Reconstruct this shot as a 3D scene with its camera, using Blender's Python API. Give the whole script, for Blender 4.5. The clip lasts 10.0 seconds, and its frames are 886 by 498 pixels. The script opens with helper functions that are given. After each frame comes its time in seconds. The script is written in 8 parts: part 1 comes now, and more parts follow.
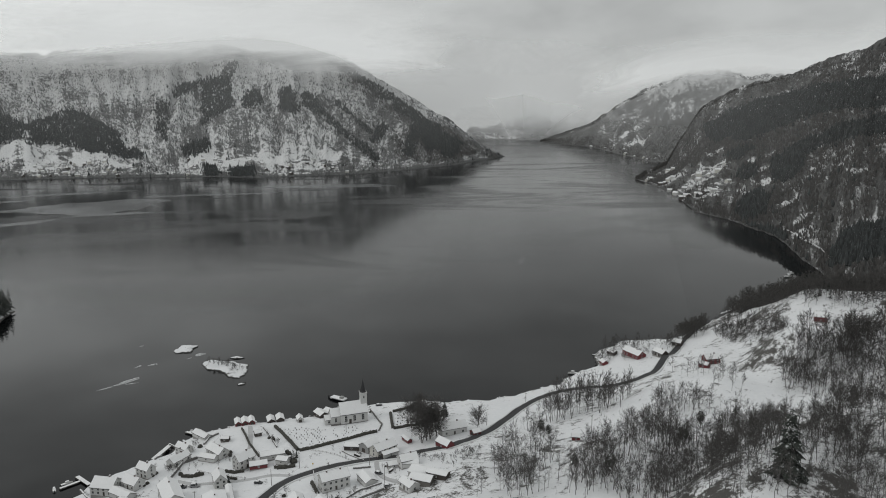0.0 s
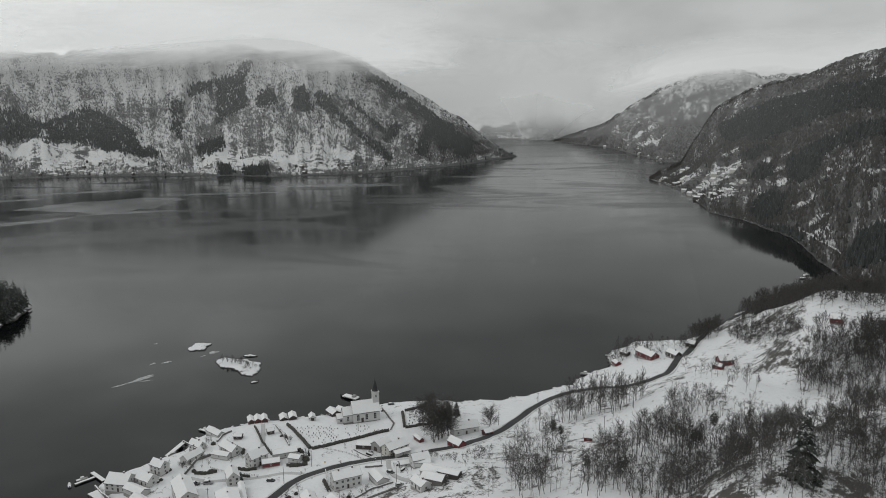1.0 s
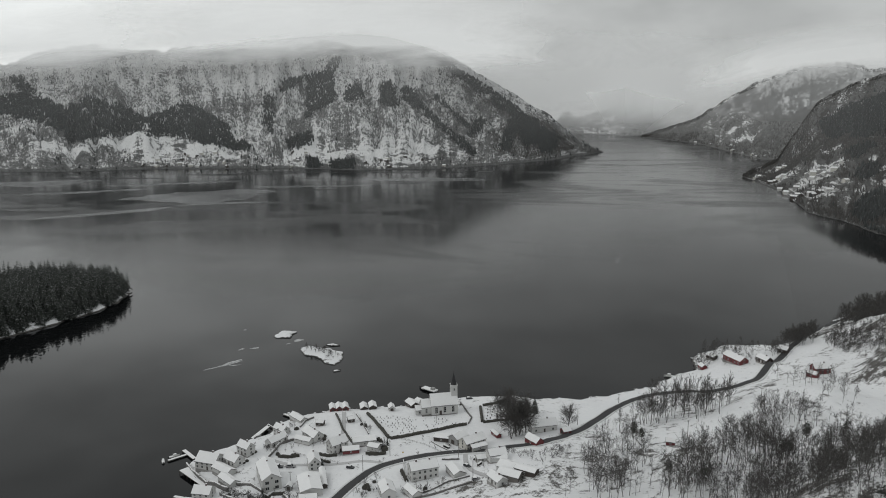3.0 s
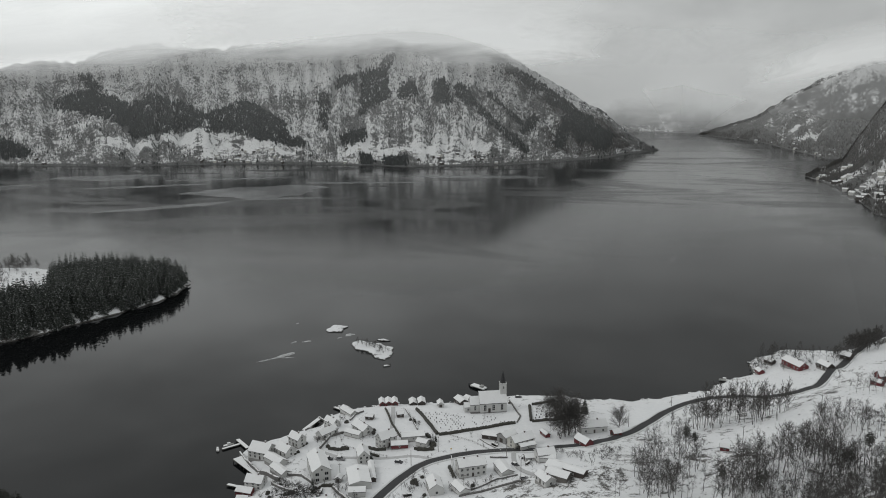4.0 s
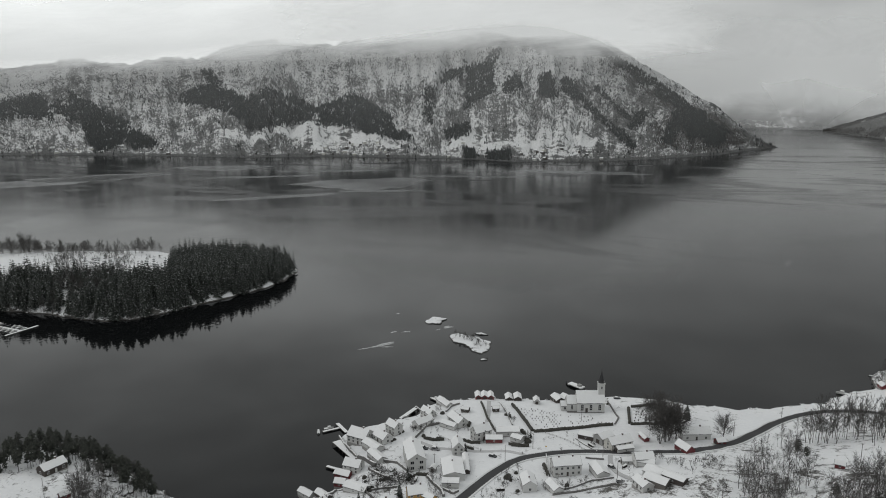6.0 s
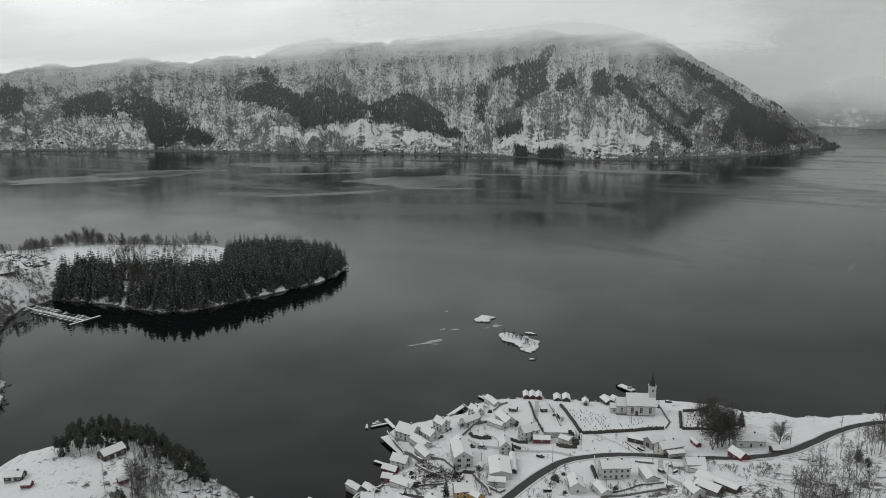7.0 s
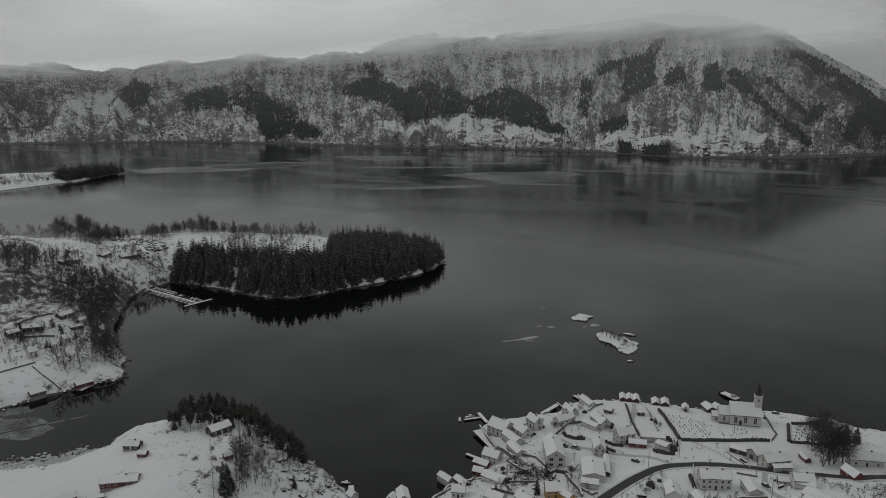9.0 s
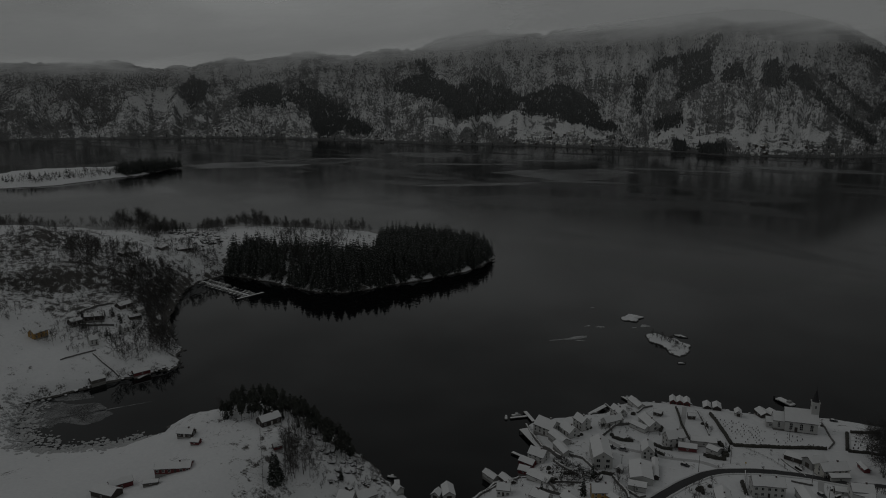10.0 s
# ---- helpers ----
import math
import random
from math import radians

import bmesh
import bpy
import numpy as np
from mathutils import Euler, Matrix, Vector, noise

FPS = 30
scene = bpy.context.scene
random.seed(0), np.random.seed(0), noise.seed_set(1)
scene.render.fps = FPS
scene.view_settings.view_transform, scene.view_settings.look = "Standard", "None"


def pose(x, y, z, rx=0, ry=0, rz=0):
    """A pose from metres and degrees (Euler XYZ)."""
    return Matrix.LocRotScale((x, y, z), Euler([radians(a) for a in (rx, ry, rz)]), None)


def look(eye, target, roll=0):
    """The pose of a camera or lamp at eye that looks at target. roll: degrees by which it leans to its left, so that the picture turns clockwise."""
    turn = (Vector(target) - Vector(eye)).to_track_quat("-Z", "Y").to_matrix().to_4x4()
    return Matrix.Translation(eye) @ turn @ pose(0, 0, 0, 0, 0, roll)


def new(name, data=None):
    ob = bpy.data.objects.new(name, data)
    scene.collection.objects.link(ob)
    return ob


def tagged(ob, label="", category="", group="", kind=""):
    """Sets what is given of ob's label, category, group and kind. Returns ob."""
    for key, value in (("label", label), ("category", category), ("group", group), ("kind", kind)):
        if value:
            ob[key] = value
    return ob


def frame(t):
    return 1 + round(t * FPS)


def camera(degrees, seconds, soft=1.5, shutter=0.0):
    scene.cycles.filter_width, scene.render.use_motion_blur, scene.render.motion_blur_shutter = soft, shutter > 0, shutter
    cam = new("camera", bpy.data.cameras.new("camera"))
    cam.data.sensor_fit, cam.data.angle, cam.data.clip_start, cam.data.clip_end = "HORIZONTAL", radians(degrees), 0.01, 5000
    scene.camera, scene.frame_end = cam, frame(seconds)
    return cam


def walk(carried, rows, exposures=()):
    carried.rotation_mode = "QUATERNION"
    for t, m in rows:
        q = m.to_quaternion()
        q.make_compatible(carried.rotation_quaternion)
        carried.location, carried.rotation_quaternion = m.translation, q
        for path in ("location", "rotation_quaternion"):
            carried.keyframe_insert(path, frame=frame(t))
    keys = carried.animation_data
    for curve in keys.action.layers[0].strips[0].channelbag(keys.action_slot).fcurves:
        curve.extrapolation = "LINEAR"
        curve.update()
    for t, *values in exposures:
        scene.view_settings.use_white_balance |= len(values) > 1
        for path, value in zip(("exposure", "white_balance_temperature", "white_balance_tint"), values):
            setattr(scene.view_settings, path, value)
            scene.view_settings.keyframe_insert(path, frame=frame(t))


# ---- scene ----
cam = camera(62.89, 10.0, soft=1.0)
EYE = 192.0
# seconds, heading to the left, pitch, lean: the drone hovers and pans
PAN = [
    (0, 0.00, -10.80, -0.50),
    (0.5, 0.97, -10.80, -0.43),
    (1, 1.02, -10.83, -0.44),
    (1.5, 1.57, -10.92, -0.45),
    (2, 3.41, -11.01, -0.49),
    (2.5, 5.51, -11.09, -0.45),
    (4, 11.70, -11.37, -0.39),
    (4.5, 13.75, -11.47, -0.38),
    (5, 15.78, -11.57, -0.40),
    (5.5, 17.78, -11.68, -0.35),
    (7, 23.82, -11.90, -0.31),
    (7.5, 25.81, -11.98, -0.33),
    (8, 27.78, -12.05, -0.32),
    (8.5, 29.75, -12.16, -0.29),
    (9, 31.73, -12.26, -0.26),
    (9.5, 33.67, -12.40, -0.26),
    (10, 35.67, -12.48, -0.27),
]


def aim(heading, pitch, lean):
    return pose(0, 0, EYE, 0, 0, heading) @ pose(0, 0, 0, 90 + pitch) @ pose(0, 0, 0, 0, 0, lean)


walk(cam, [(t, aim(a, p, r)) for t, a, p, r in PAN],
     exposures=[(0.0, 0.12), (7.9, 0.12), (8.5, -0.05), (9.0, -0.6), (9.5, -1.4), (10.0, -2.3)])
# ---- daylight: a low winter overcast ----
world = bpy.data.worlds.new("overcast")
scene.world = world
world.use_nodes = True
wn, wl = world.node_tree.nodes, world.node_tree.links
wn.clear()


def wnode(kind, **values):
    n = wn.new(kind)
    for key, value in values.items():
        n.inputs[key.replace("_", " ")].default_value = value
    return n


w_out = wnode("ShaderNodeOutputWorld")
w_back = wnode("ShaderNodeBackground", Strength=1.2)
w_sky = wn.new("ShaderNodeTexSky")
w_sky.sky_type, w_sky.sun_disc = "NISHITA", False
w_sky.sun_elevation, w_sky.sun_rotation = radians(38), radians(-101)
w_grey = wnode("ShaderNodeHueSaturation", Saturation=0.12, Value=0.1)


def wmath(op, a, b=0.0, clamp=False):
    n = wn.new("ShaderNodeMath")
    n.operation, n.use_clamp = op, clamp
    for k, v in enumerate((a, b)):
        if isinstance(v, bpy.types.NodeSocket):
            wl.new(v, n.inputs[k])
        else:
            n.inputs[k].default_value = v
    return n.outputs[0]


def wramp(fac, *stops):
    n = wn.new("ShaderNodeValToRGB")
    wl.new(fac, n.inputs["Fac"])
    e = n.color_ramp.elements
    while len(e) < len(stops):
        e.new(0.5)
    for one, (pos, v) in zip(e, stops):
        one.position, one.color = pos, (v * 0.985, v, v * 0.996, 1)
    return n.outputs["Color"]


def wnoise(scale, size, detail, rough, twist, shift):
    m = wn.new("ShaderNodeMapping")
    m.inputs["Scale"].default_value, m.inputs["Location"].default_value = scale, shift
    wl.new(w_coord.outputs["Generated"], m.inputs["Vector"])
    n = wnode("ShaderNodeTexNoise", Scale=size, Detail=detail, Roughness=rough, Distortion=twist)
    wl.new(m.outputs["Vector"], n.inputs["Vector"])
    return n.outputs["Fac"]


# the cloud deck is thin and bright to the north-west, heavy over the open fjord, and lightest overhead
w_coord = wn.new("ShaderNodeTexCoord")
w_dot = wn.new("ShaderNodeVectorMath")
w_dot.operation, w_dot.inputs[1].default_value = "DOT_PRODUCT", (-0.643, 0.766, 0.0)
wl.new(w_coord.outputs["Generated"], w_dot.inputs[0])
w_deck = wnoise((1.3, 1.3, 4.0), 2.1, 4.0, 0.5, 0.2, (2.3, 0.4, 0.9))
w_wisp = wnoise((1.6, 1.6, 4.5), 4.0, 4.0, 0.5, 0.25, (0.7, 1.9, 0.2))
w_lift = wmath("ADD", w_dot.outputs["Value"], wmath("MULTIPLY", wmath("SUBTRACT", w_deck, 0.5), 0.34))
w_low = wramp(w_lift, (0.0, 0.42), (0.58, 0.315), (0.76, 0.40), (0.87, 0.58), (0.95, 0.68), (1.0, 0.72))
w_z = wn.new("ShaderNodeSeparateXYZ")
wl.new(w_coord.outputs["Generated"], w_z.inputs[0])
w_top = wramp(w_z.outputs["Z"], (0.07, 0.0), (0.34, 0.18), (0.85, 1.0))
w_dome = wn.new("ShaderNodeMixRGB")
w_dome.inputs[2].default_value = (0.49, 0.498, 0.496, 1)
wl.new(w_top, w_dome.inputs["Fac"])
wl.new(w_low, w_dome.inputs[1])
w_fine = wn.new("ShaderNodeMixRGB")
w_fine.blend_type, w_fine.inputs["Fac"].default_value = "MULTIPLY", 1.0
wl.new(w_dome.outputs["Color"], w_fine.inputs[1])
wl.new(wramp(wmath("ADD", w_wisp, wmath("MULTIPLY", w_deck, 0.4)), (0.5, 0.86), (0.85, 1.12)), w_fine.inputs[2])
w_mix = wn.new("ShaderNodeMixRGB")
w_mix.inputs["Fac"].default_value = 0.92
wl.new(w_sky.outputs["Color"], w_grey.inputs["Color"])
wl.new(w_grey.outputs["Color"], w_mix.inputs[1])
wl.new(w_fine.outputs["Color"], w_mix.inputs[2])
wl.new(w_mix.outputs["Color"], w_back.inputs["Color"])
wl.new(w_back.outputs["Background"], w_out.inputs["Surface"])

sun = new("sun", bpy.data.lights.new("sun", "SUN"))
sun.data.energy, sun.data.angle, sun.data.color = 0.45, radians(25), (1.0, 0.985, 0.96)
sun.matrix_world = look((-600, -120, 480), (0, 0, 0))
scene.view_settings.exposure = 0.0
# ---- materials ----
class Nodes:
    """A material under construction, with short ways to add nodes."""

    def __init__(self, name):
        self.m = bpy.data.materials.new(name)
        self.m.use_nodes = True
        self.t = self.m.node_tree
        self.t.nodes.clear()
        self.out = self.t.nodes.new("ShaderNodeOutputMaterial")

    def add(self, kind, **links):
        n = self.t.nodes.new(kind)
        for key, value in links.items():
            key = key.replace("_", " ")
            if key.isdigit() or key[0] == "i" and key[1:].isdigit():
                key = int(key.strip("i"))
            if isinstance(value, bpy.types.NodeSocket):
                self.t.links.new(value, n.inputs[key])
            else:
                n.inputs[key].default_value = value
        return n

    def where(self, sx=1.0, sy=1.0, sz=1.0):
        p = self.add("ShaderNodeNewGeometry")
        return self.scaled(p.outputs["Position"], (sx, sy, sz))

    def scaled(self, socket, by):
        n = self.t.nodes.new("ShaderNodeVectorMath")
        n.operation = "MULTIPLY"
        self.t.links.new(socket, n.inputs[0])
        n.inputs[1].default_value = by
        return n.outputs[0]

    def noise(self, scale, detail=3.0, rough=0.55, vector=None, distort=0.0):
        return self.add("ShaderNodeTexNoise", Vector=vector or self.where(), Scale=scale, Detail=detail, Roughness=rough, Distortion=distort).outputs["Fac"]

    def ramp(self, fac, *stops):
        n = self.t.nodes.new("ShaderNodeValToRGB")
        self.t.links.new(fac, n.inputs["Fac"])
        e = n.color_ramp.elements
        while len(e) < len(stops):
            e.new(0.5)
        for one, (pos, col) in zip(e, stops):
            one.position, one.color = pos, (*col, 1) if isinstance(col, tuple) else (col, col, col, 1)
        return n.outputs["Color"]

    def math(self, op, a, b=0.0):
        n = self.t.nodes.new("ShaderNodeMath")
        n.operation, n.use_clamp = op, False
        for k, v in enumerate((a, b)):
            if isinstance(v, bpy.types.NodeSocket):
                self.t.links.new(v, n.inputs[k])
            else:
                n.inputs[k].default_value = v
        return n.outputs[0]

    def mix(self, fac, a, b, blend="MIX"):
        n = self.t.nodes.new("ShaderNodeMixRGB")
        n.blend_type = blend
        for k, v in enumerate((fac, a, b)):
            if isinstance(v, bpy.types.NodeSocket):
                self.t.links.new(v, n.inputs[k])
            else:
                n.inputs[k].default_value = v if k == 0 else (*v, 1)
        return n.outputs[0]

    def bump(self, height, strength, distance):
        return self.add("ShaderNodeBump", Height=height, Strength=strength, Distance=distance).outputs["Normal"]

    def done(self, shader):
        self.t.links.new(shader, self.out.inputs["Surface"])
        return self.m

    def surface(self, color, rough=0.8, normal=None, **more):
        p = self.add("ShaderNodeBsdfPrincipled", Base_Color=color if isinstance(color, bpy.types.NodeSocket) else (*color, 1), Roughness=rough, **more)
        if normal:
            self.t.links.new(normal, p.inputs["Normal"])
        return self.done(p.outputs[0])


def plain(name, color, rough=0.75, grain=3.0, spread=0.25, stain=0.4, bump=0.15, depth=0.02, **more):
    """A surface with fine grain and larger stains, in metres."""
    n = Nodes(name)
    fine = n.noise(grain, 4.0, 0.6)
    broad = n.noise(stain, 2.0, 0.5)
    dark = tuple(c * (1 - spread) for c in color)
    light = tuple(min(1.0, c * (1 + spread * 0.6)) for c in color)
    col = n.mix(broad, n.ramp(fine, (0.3, dark), (0.7, color)), n.ramp(fine, (0.3, color), (0.75, light)))
    own = n.add("ShaderNodeObjectInfo").outputs["Random"]
    col = n.mix(n.math("MULTIPLY", own, 0.18), col, dark)
    return n.surface(col, rough, n.bump(fine, bump, depth), **more)


def snowy_ground(name, bare, bare2, cover, steep, heath=(), tide_line=0.55):
    """Snow with rock, heath and shrub coming through: cover shifts how much is bare, steep how much slopes lose their snow."""
    n = Nodes(name)
    geo = n.add("ShaderNodeNewGeometry")
    up = n.add("ShaderNodeSeparateXYZ", Vector=geo.outputs["Normal"]).outputs["Z"]
    clump, tuft, broad = n.noise(0.16, 6.0, 0.62, distort=0.4), n.noise(0.9, 5.0, 0.65), n.noise(0.022, 3.0, 0.5)
    lost = n.math("MULTIPLY", n.math("SUBTRACT", 1.0, up), steep)
    f = n.math("ADD", n.math("ADD", clump, lost), n.math("MULTIPLY", n.math("SUBTRACT", broad, 0.5), 0.5))
    f = n.math("ADD", f, n.math("MULTIPLY", n.math("SUBTRACT", tuft, 0.5), 0.6))
    for centre, reach, much in heath:
        d = n.t.nodes.new("ShaderNodeVectorMath")
        d.operation = "DISTANCE"
        n.t.links.new(geo.outputs["Position"], d.inputs[0])
        d.inputs[1].default_value = centre
        f = n.math("ADD", f, n.ramp(n.math("DIVIDE", d.outputs["Value"], reach), (0.3, much), (1.0, 0.0)))
    high = n.add("ShaderNodeSeparateXYZ", Vector=geo.outputs["Position"]).outputs["Z"]
    tide = n.ramp(n.math("DIVIDE", n.math("ADD", high, n.math("MULTIPLY", n.math("SUBTRACT", clump, 0.5), 2.6)), 3.0), (tide_line / 3, 0.5), ((tide_line + 0.4) / 3, 0.0))
    fac = n.ramp(n.math("ADD", f, tide), (cover, 0.0), (cover + 0.13, 1.0))
    snow = n.mix(n.noise(0.5, 4.0), (0.66, 0.67, 0.69), (0.80, 0.805, 0.81))
    earth = n.mix(tuft, bare, bare2)
    bump = n.bump(n.math("ADD", n.math("MULTIPLY", clump, 1.4), n.math("MULTIPLY", tuft, 0.5)), 0.6, 0.7)
    return n.surface(n.mix(fac, snow, earth), 0.85, bump)


M_LAND = snowy_ground("snow_and_heath", (0.035, 0.033, 0.031), (0.12, 0.114, 0.105), 0.665, 0.8,
                      [((-660, 290, 45), 170, 0.15), ((-590, 270, 30), 80, 0.07), ((-560, 330, 15), 70, 0.12), ((-700, 500, 20), 90, 0.08), ((-240, 225, 12), 45, 0.09), ((100, 250, 45), 95, 0.10), ((170, 215, 90), 70, 0.16), ((112, 214, 66), 38, 0.10), ((222, 505, 45), 30, 0.10), ((300, 500, 60), 60, 0.12),
                       ((240, 400, 50), 60, 0.03), ((310, 560, 25), 130, 0.10), ((-135, 297, 8), 26, 0.11), ((-490, 265, 10), 60, 0.10), ((30, 320, 20), 55, 0.10), ((-100, 330, 8), 60, 0.03), ((-50, 310, 10), 50, 0.045), ((-265, 235, 25), 50, 0.06), ((110, 400, 25), 120, 0.075), ((193, 425, 36), 50, -0.12), ((250, 600, 15), 60, 0.14), ((-715, 345, 50), 70, 0.10), ((3, 309, 26), 22, 0.13), ((17, 343, 21), 18, 0.11), ((-18, 307, 20), 20, 0.1), ((29, 375, 15), 20, 0.08), ((48, 406, 12), 14, 0.07)])


def forest_slope(name, cover, low, dark, line, fields=(), open_by=0.24, grain=0.2):
    """A far slope of bare birch wood on snow: single crowns and white ground mixed fine, streaked down the fall of the slope."""
    n = Nodes(name)
    geo = n.add("ShaderNodeNewGeometry")
    sep = n.add("ShaderNodeSeparateXYZ", Vector=geo.outputs["Position"])
    up = n.add("ShaderNodeSeparateXYZ", Vector=geo.outputs["Normal"]).outputs["Z"]
    lie = n.add("ShaderNodeTexCoord").outputs["UV"]
    crowns = n.t.nodes.new("ShaderNodeTexVoronoi")
    crowns.inputs["Scale"].default_value = grain
    n.t.links.new(n.scaled(lie, (1.0, 0.36, 1.0)), crowns.inputs["Vector"])
    crown = n.add("ShaderNodeSeparateXYZ", Vector=crowns.outputs["Color"]).outputs["X"]
    streak = n.noise(0.026, 6.0, 0.66, n.scaled(lie, (1.0, 0.13, 1.0)), 0.5)
    fine = n.noise(grain * 1.7, 4.0, 0.7, n.scaled(lie, (1.0, 0.42, 1.0)))
    ledge = n.noise(0.026, 6.0, 0.7, n.scaled(lie, (0.4, 1.7, 1.0)), 0.8)
    broad = n.noise(0.0042, 4.0, 0.55)
    f = n.math("ADD", n.math("MULTIPLY", crown, 0.30), n.math("MULTIPLY", fine, 0.56))
    for part_of, much in ((streak, 1.0), (broad, 0.9), (ledge, 0.75)):
        f = n.math("ADD", f, n.math("MULTIPLY", n.math("SUBTRACT", part_of, 0.5), much))
    height = n.ramp(n.math("DIVIDE", sep.outputs["Z"], line), (0.0, low), (0.3, low * 0.75), (0.6, 0.0), (0.9, -0.22))
    shore = n.ramp(n.math("DIVIDE", n.math("ADD", sep.outputs["Z"], n.math("MULTIPLY", fine, 6.0)), 20.0), (0.25, 0.5 if low > 0.15 else 0.0), (0.5, 0.0))
    f = n.math("ADD", f, shore)
    f = n.math("ADD", f, n.math("SUBTRACT", height, 0.1))
    f = n.math("ADD", f, n.math("MULTIPLY", n.math("SUBTRACT", 0.86, up), 0.2))
    if low > 0.15:
        f = n.math("ADD", f, n.ramp(n.math("DIVIDE", n.add("ShaderNodeSeparateXYZ", Vector=lie).outputs["Y"], 1250.0), (0.45, 0.0), (0.92, -0.26)))
    nearest = None
    for centre, reach in fields:
        d = n.t.nodes.new("ShaderNodeVectorMath")
        d.operation = "DISTANCE"
        n.t.links.new(geo.outputs["Position"], d.inputs[0])
        d.inputs[1].default_value = centre
        off = n.math("DIVIDE", d.outputs["Value"], reach * 1.15)
        nearest = off if nearest is None else n.math("MINIMUM", nearest, off)
    if fields:
        edge = n.math("ADD", nearest, n.math("MULTIPLY", n.math("SUBTRACT", n.math("ADD", streak, n.math("MULTIPLY", ledge, 0.8)), 0.9), 3.0))
        f = n.math("SUBTRACT", f, n.ramp(edge, (0.4, open_by), (1.3, 0.0)))
    fac = n.ramp(f, (cover + 0.05, 0.0), (cover + 0.30, 1.0))
    wood = n.mix(crown, dark, tuple(c * 2.8 for c in dark))
    snow = n.mix(fine, (0.56, 0.565, 0.57), (0.86, 0.865, 0.87))
    bump = n.bump(n.math("ADD", n.math("MULTIPLY", crown, 0.6), fine), 0.7, 5.0)
    return n.surface(n.mix(fac, snow, wood), 0.9, bump)


FAR_FIELDS = [((-1517, 2372, 84), 60), ((-1445, 2444, 94), 70), ((-1341, 2511, 78), 80), ((-1167, 2403, 58), 70), ((-1457, 2396, 55), 60), ((-1329, 2378, 54), 90), ((-1198, 2381, 39), 70),
              ((-1647, 2284, 69), 40), ((-1528, 2282, 60), 45), ((-1021, 2326, 28), 45), ((-1281, 2283, 27), 60), ((-792, 2341, 37), 60), ((-747, 2368, 49), 70), ((-577, 2333, 47), 70),
              ((-495, 2328, 46), 90), ((-424, 2403, 52), 90), ((-372, 2405, 52), 60), ((-446, 2296, 29), 80), ((-642, 2285, 37), 60), ((-703, 2300, 29), 50), ((-3166, 1971, 140), 90),
              ((-3234, 2140, 159), 110), ((-3123, 2075, 120), 100), ((-2977, 2085, 97), 80), ((-2761, 2021, 61), 40), ((-3150, 1717, 58), 35)]
EAST_FIELDS = [((563, 1967, 4), 36), ((610, 2030, 12), 36), ((587, 1849, 15), 62), ((564, 1623, 27), 72), ((613, 1643, 50), 60), ((594, 1507, 39), 32), ((543, 1469, 22), 52), ((513, 1545, 4), 40), ((711, 1583, 91), 20), ((668, 1507, 67), 18), ((632, 1403, 52), 20),
               ((581, 1211, 34), 24), ((542, 1092, 22), 19), ((512, 1036, 12), 16), ((691, 1618, 78), 20), ((675, 1816, 82), 28), ((775, 1317, 142), 20), ((653, 1139, 96), 15), ((883, 3288, 46), 62), ((903, 3555, 81), 44), ((1078, 3138, 91), 40), ((1280, 3002, 78), 34)]
M_FAR = forest_slope("far_birch_slope", 0.32, 0.28, (0.045, 0.046, 0.046), 620.0, FAR_FIELDS, 0.35)
M_EAST = forest_slope("dark_birch_slope", 0.0, 0.08, (0.036, 0.036, 0.035), 520.0, EAST_FIELDS, 0.30, 0.22)
M_EASTFAR = forest_slope("headland_slope", 0.15, 0.30, (0.040, 0.040, 0.039), 480.0, EAST_FIELDS, 0.40, 0.12)
M_END = forest_slope("fjord_end_slope", 0.22, 0.22, (0.05, 0.05, 0.05), 420.0, (), 0.3, 0.05)


def water_material():
    n = Nodes("fjord_water")
    pos = n.where(1.0, 0.32, 1.0)
    patch = n.noise(0.0042, 4.0, 0.55, pos, 1.2)
    ripple = n.noise(0.35, 3.0, 0.6)
    swell = n.noise(0.05, 2.0, 0.5)
    sep = n.add("ShaderNodeSeparateXYZ", Vector=n.where())
    far = n.math("SUBTRACT", sep.outputs["Y"], n.math("MULTIPLY", n.math("MAXIMUM", sep.outputs["X"], 0.0), 0.8))
    wind = n.ramp(n.math("DIVIDE", far, 2000.0), (0.24, 0.006), (0.46, 0.10), (0.75, 0.11))
    breeze = n.noise(0.0030, 5.0, 0.6, n.where(0.55, 1.5, 1.0), 1.6)
    rough = n.math("ADD", n.math("ADD", wind, n.ramp(patch, (0.50, 0.0), (0.72, 0.05))), n.math("MULTIPLY", n.ramp(breeze, (0.50, 0.0), (0.60, 0.13)), n.ramp(n.math("DIVIDE", far, 2000.0), (0.3, 0.0), (0.6, 1.0))))
    bump = n.bump(n.math("ADD", ripple, n.math("MULTIPLY", swell, 3.0)), 0.006, 0.2)
    p = n.add("ShaderNodeBsdfPrincipled", Base_Color=(0.005, 0.0055, 0.006, 1), Roughness=rough, IOR=1.23, Normal=bump)
    return n.done(p.outputs[0])


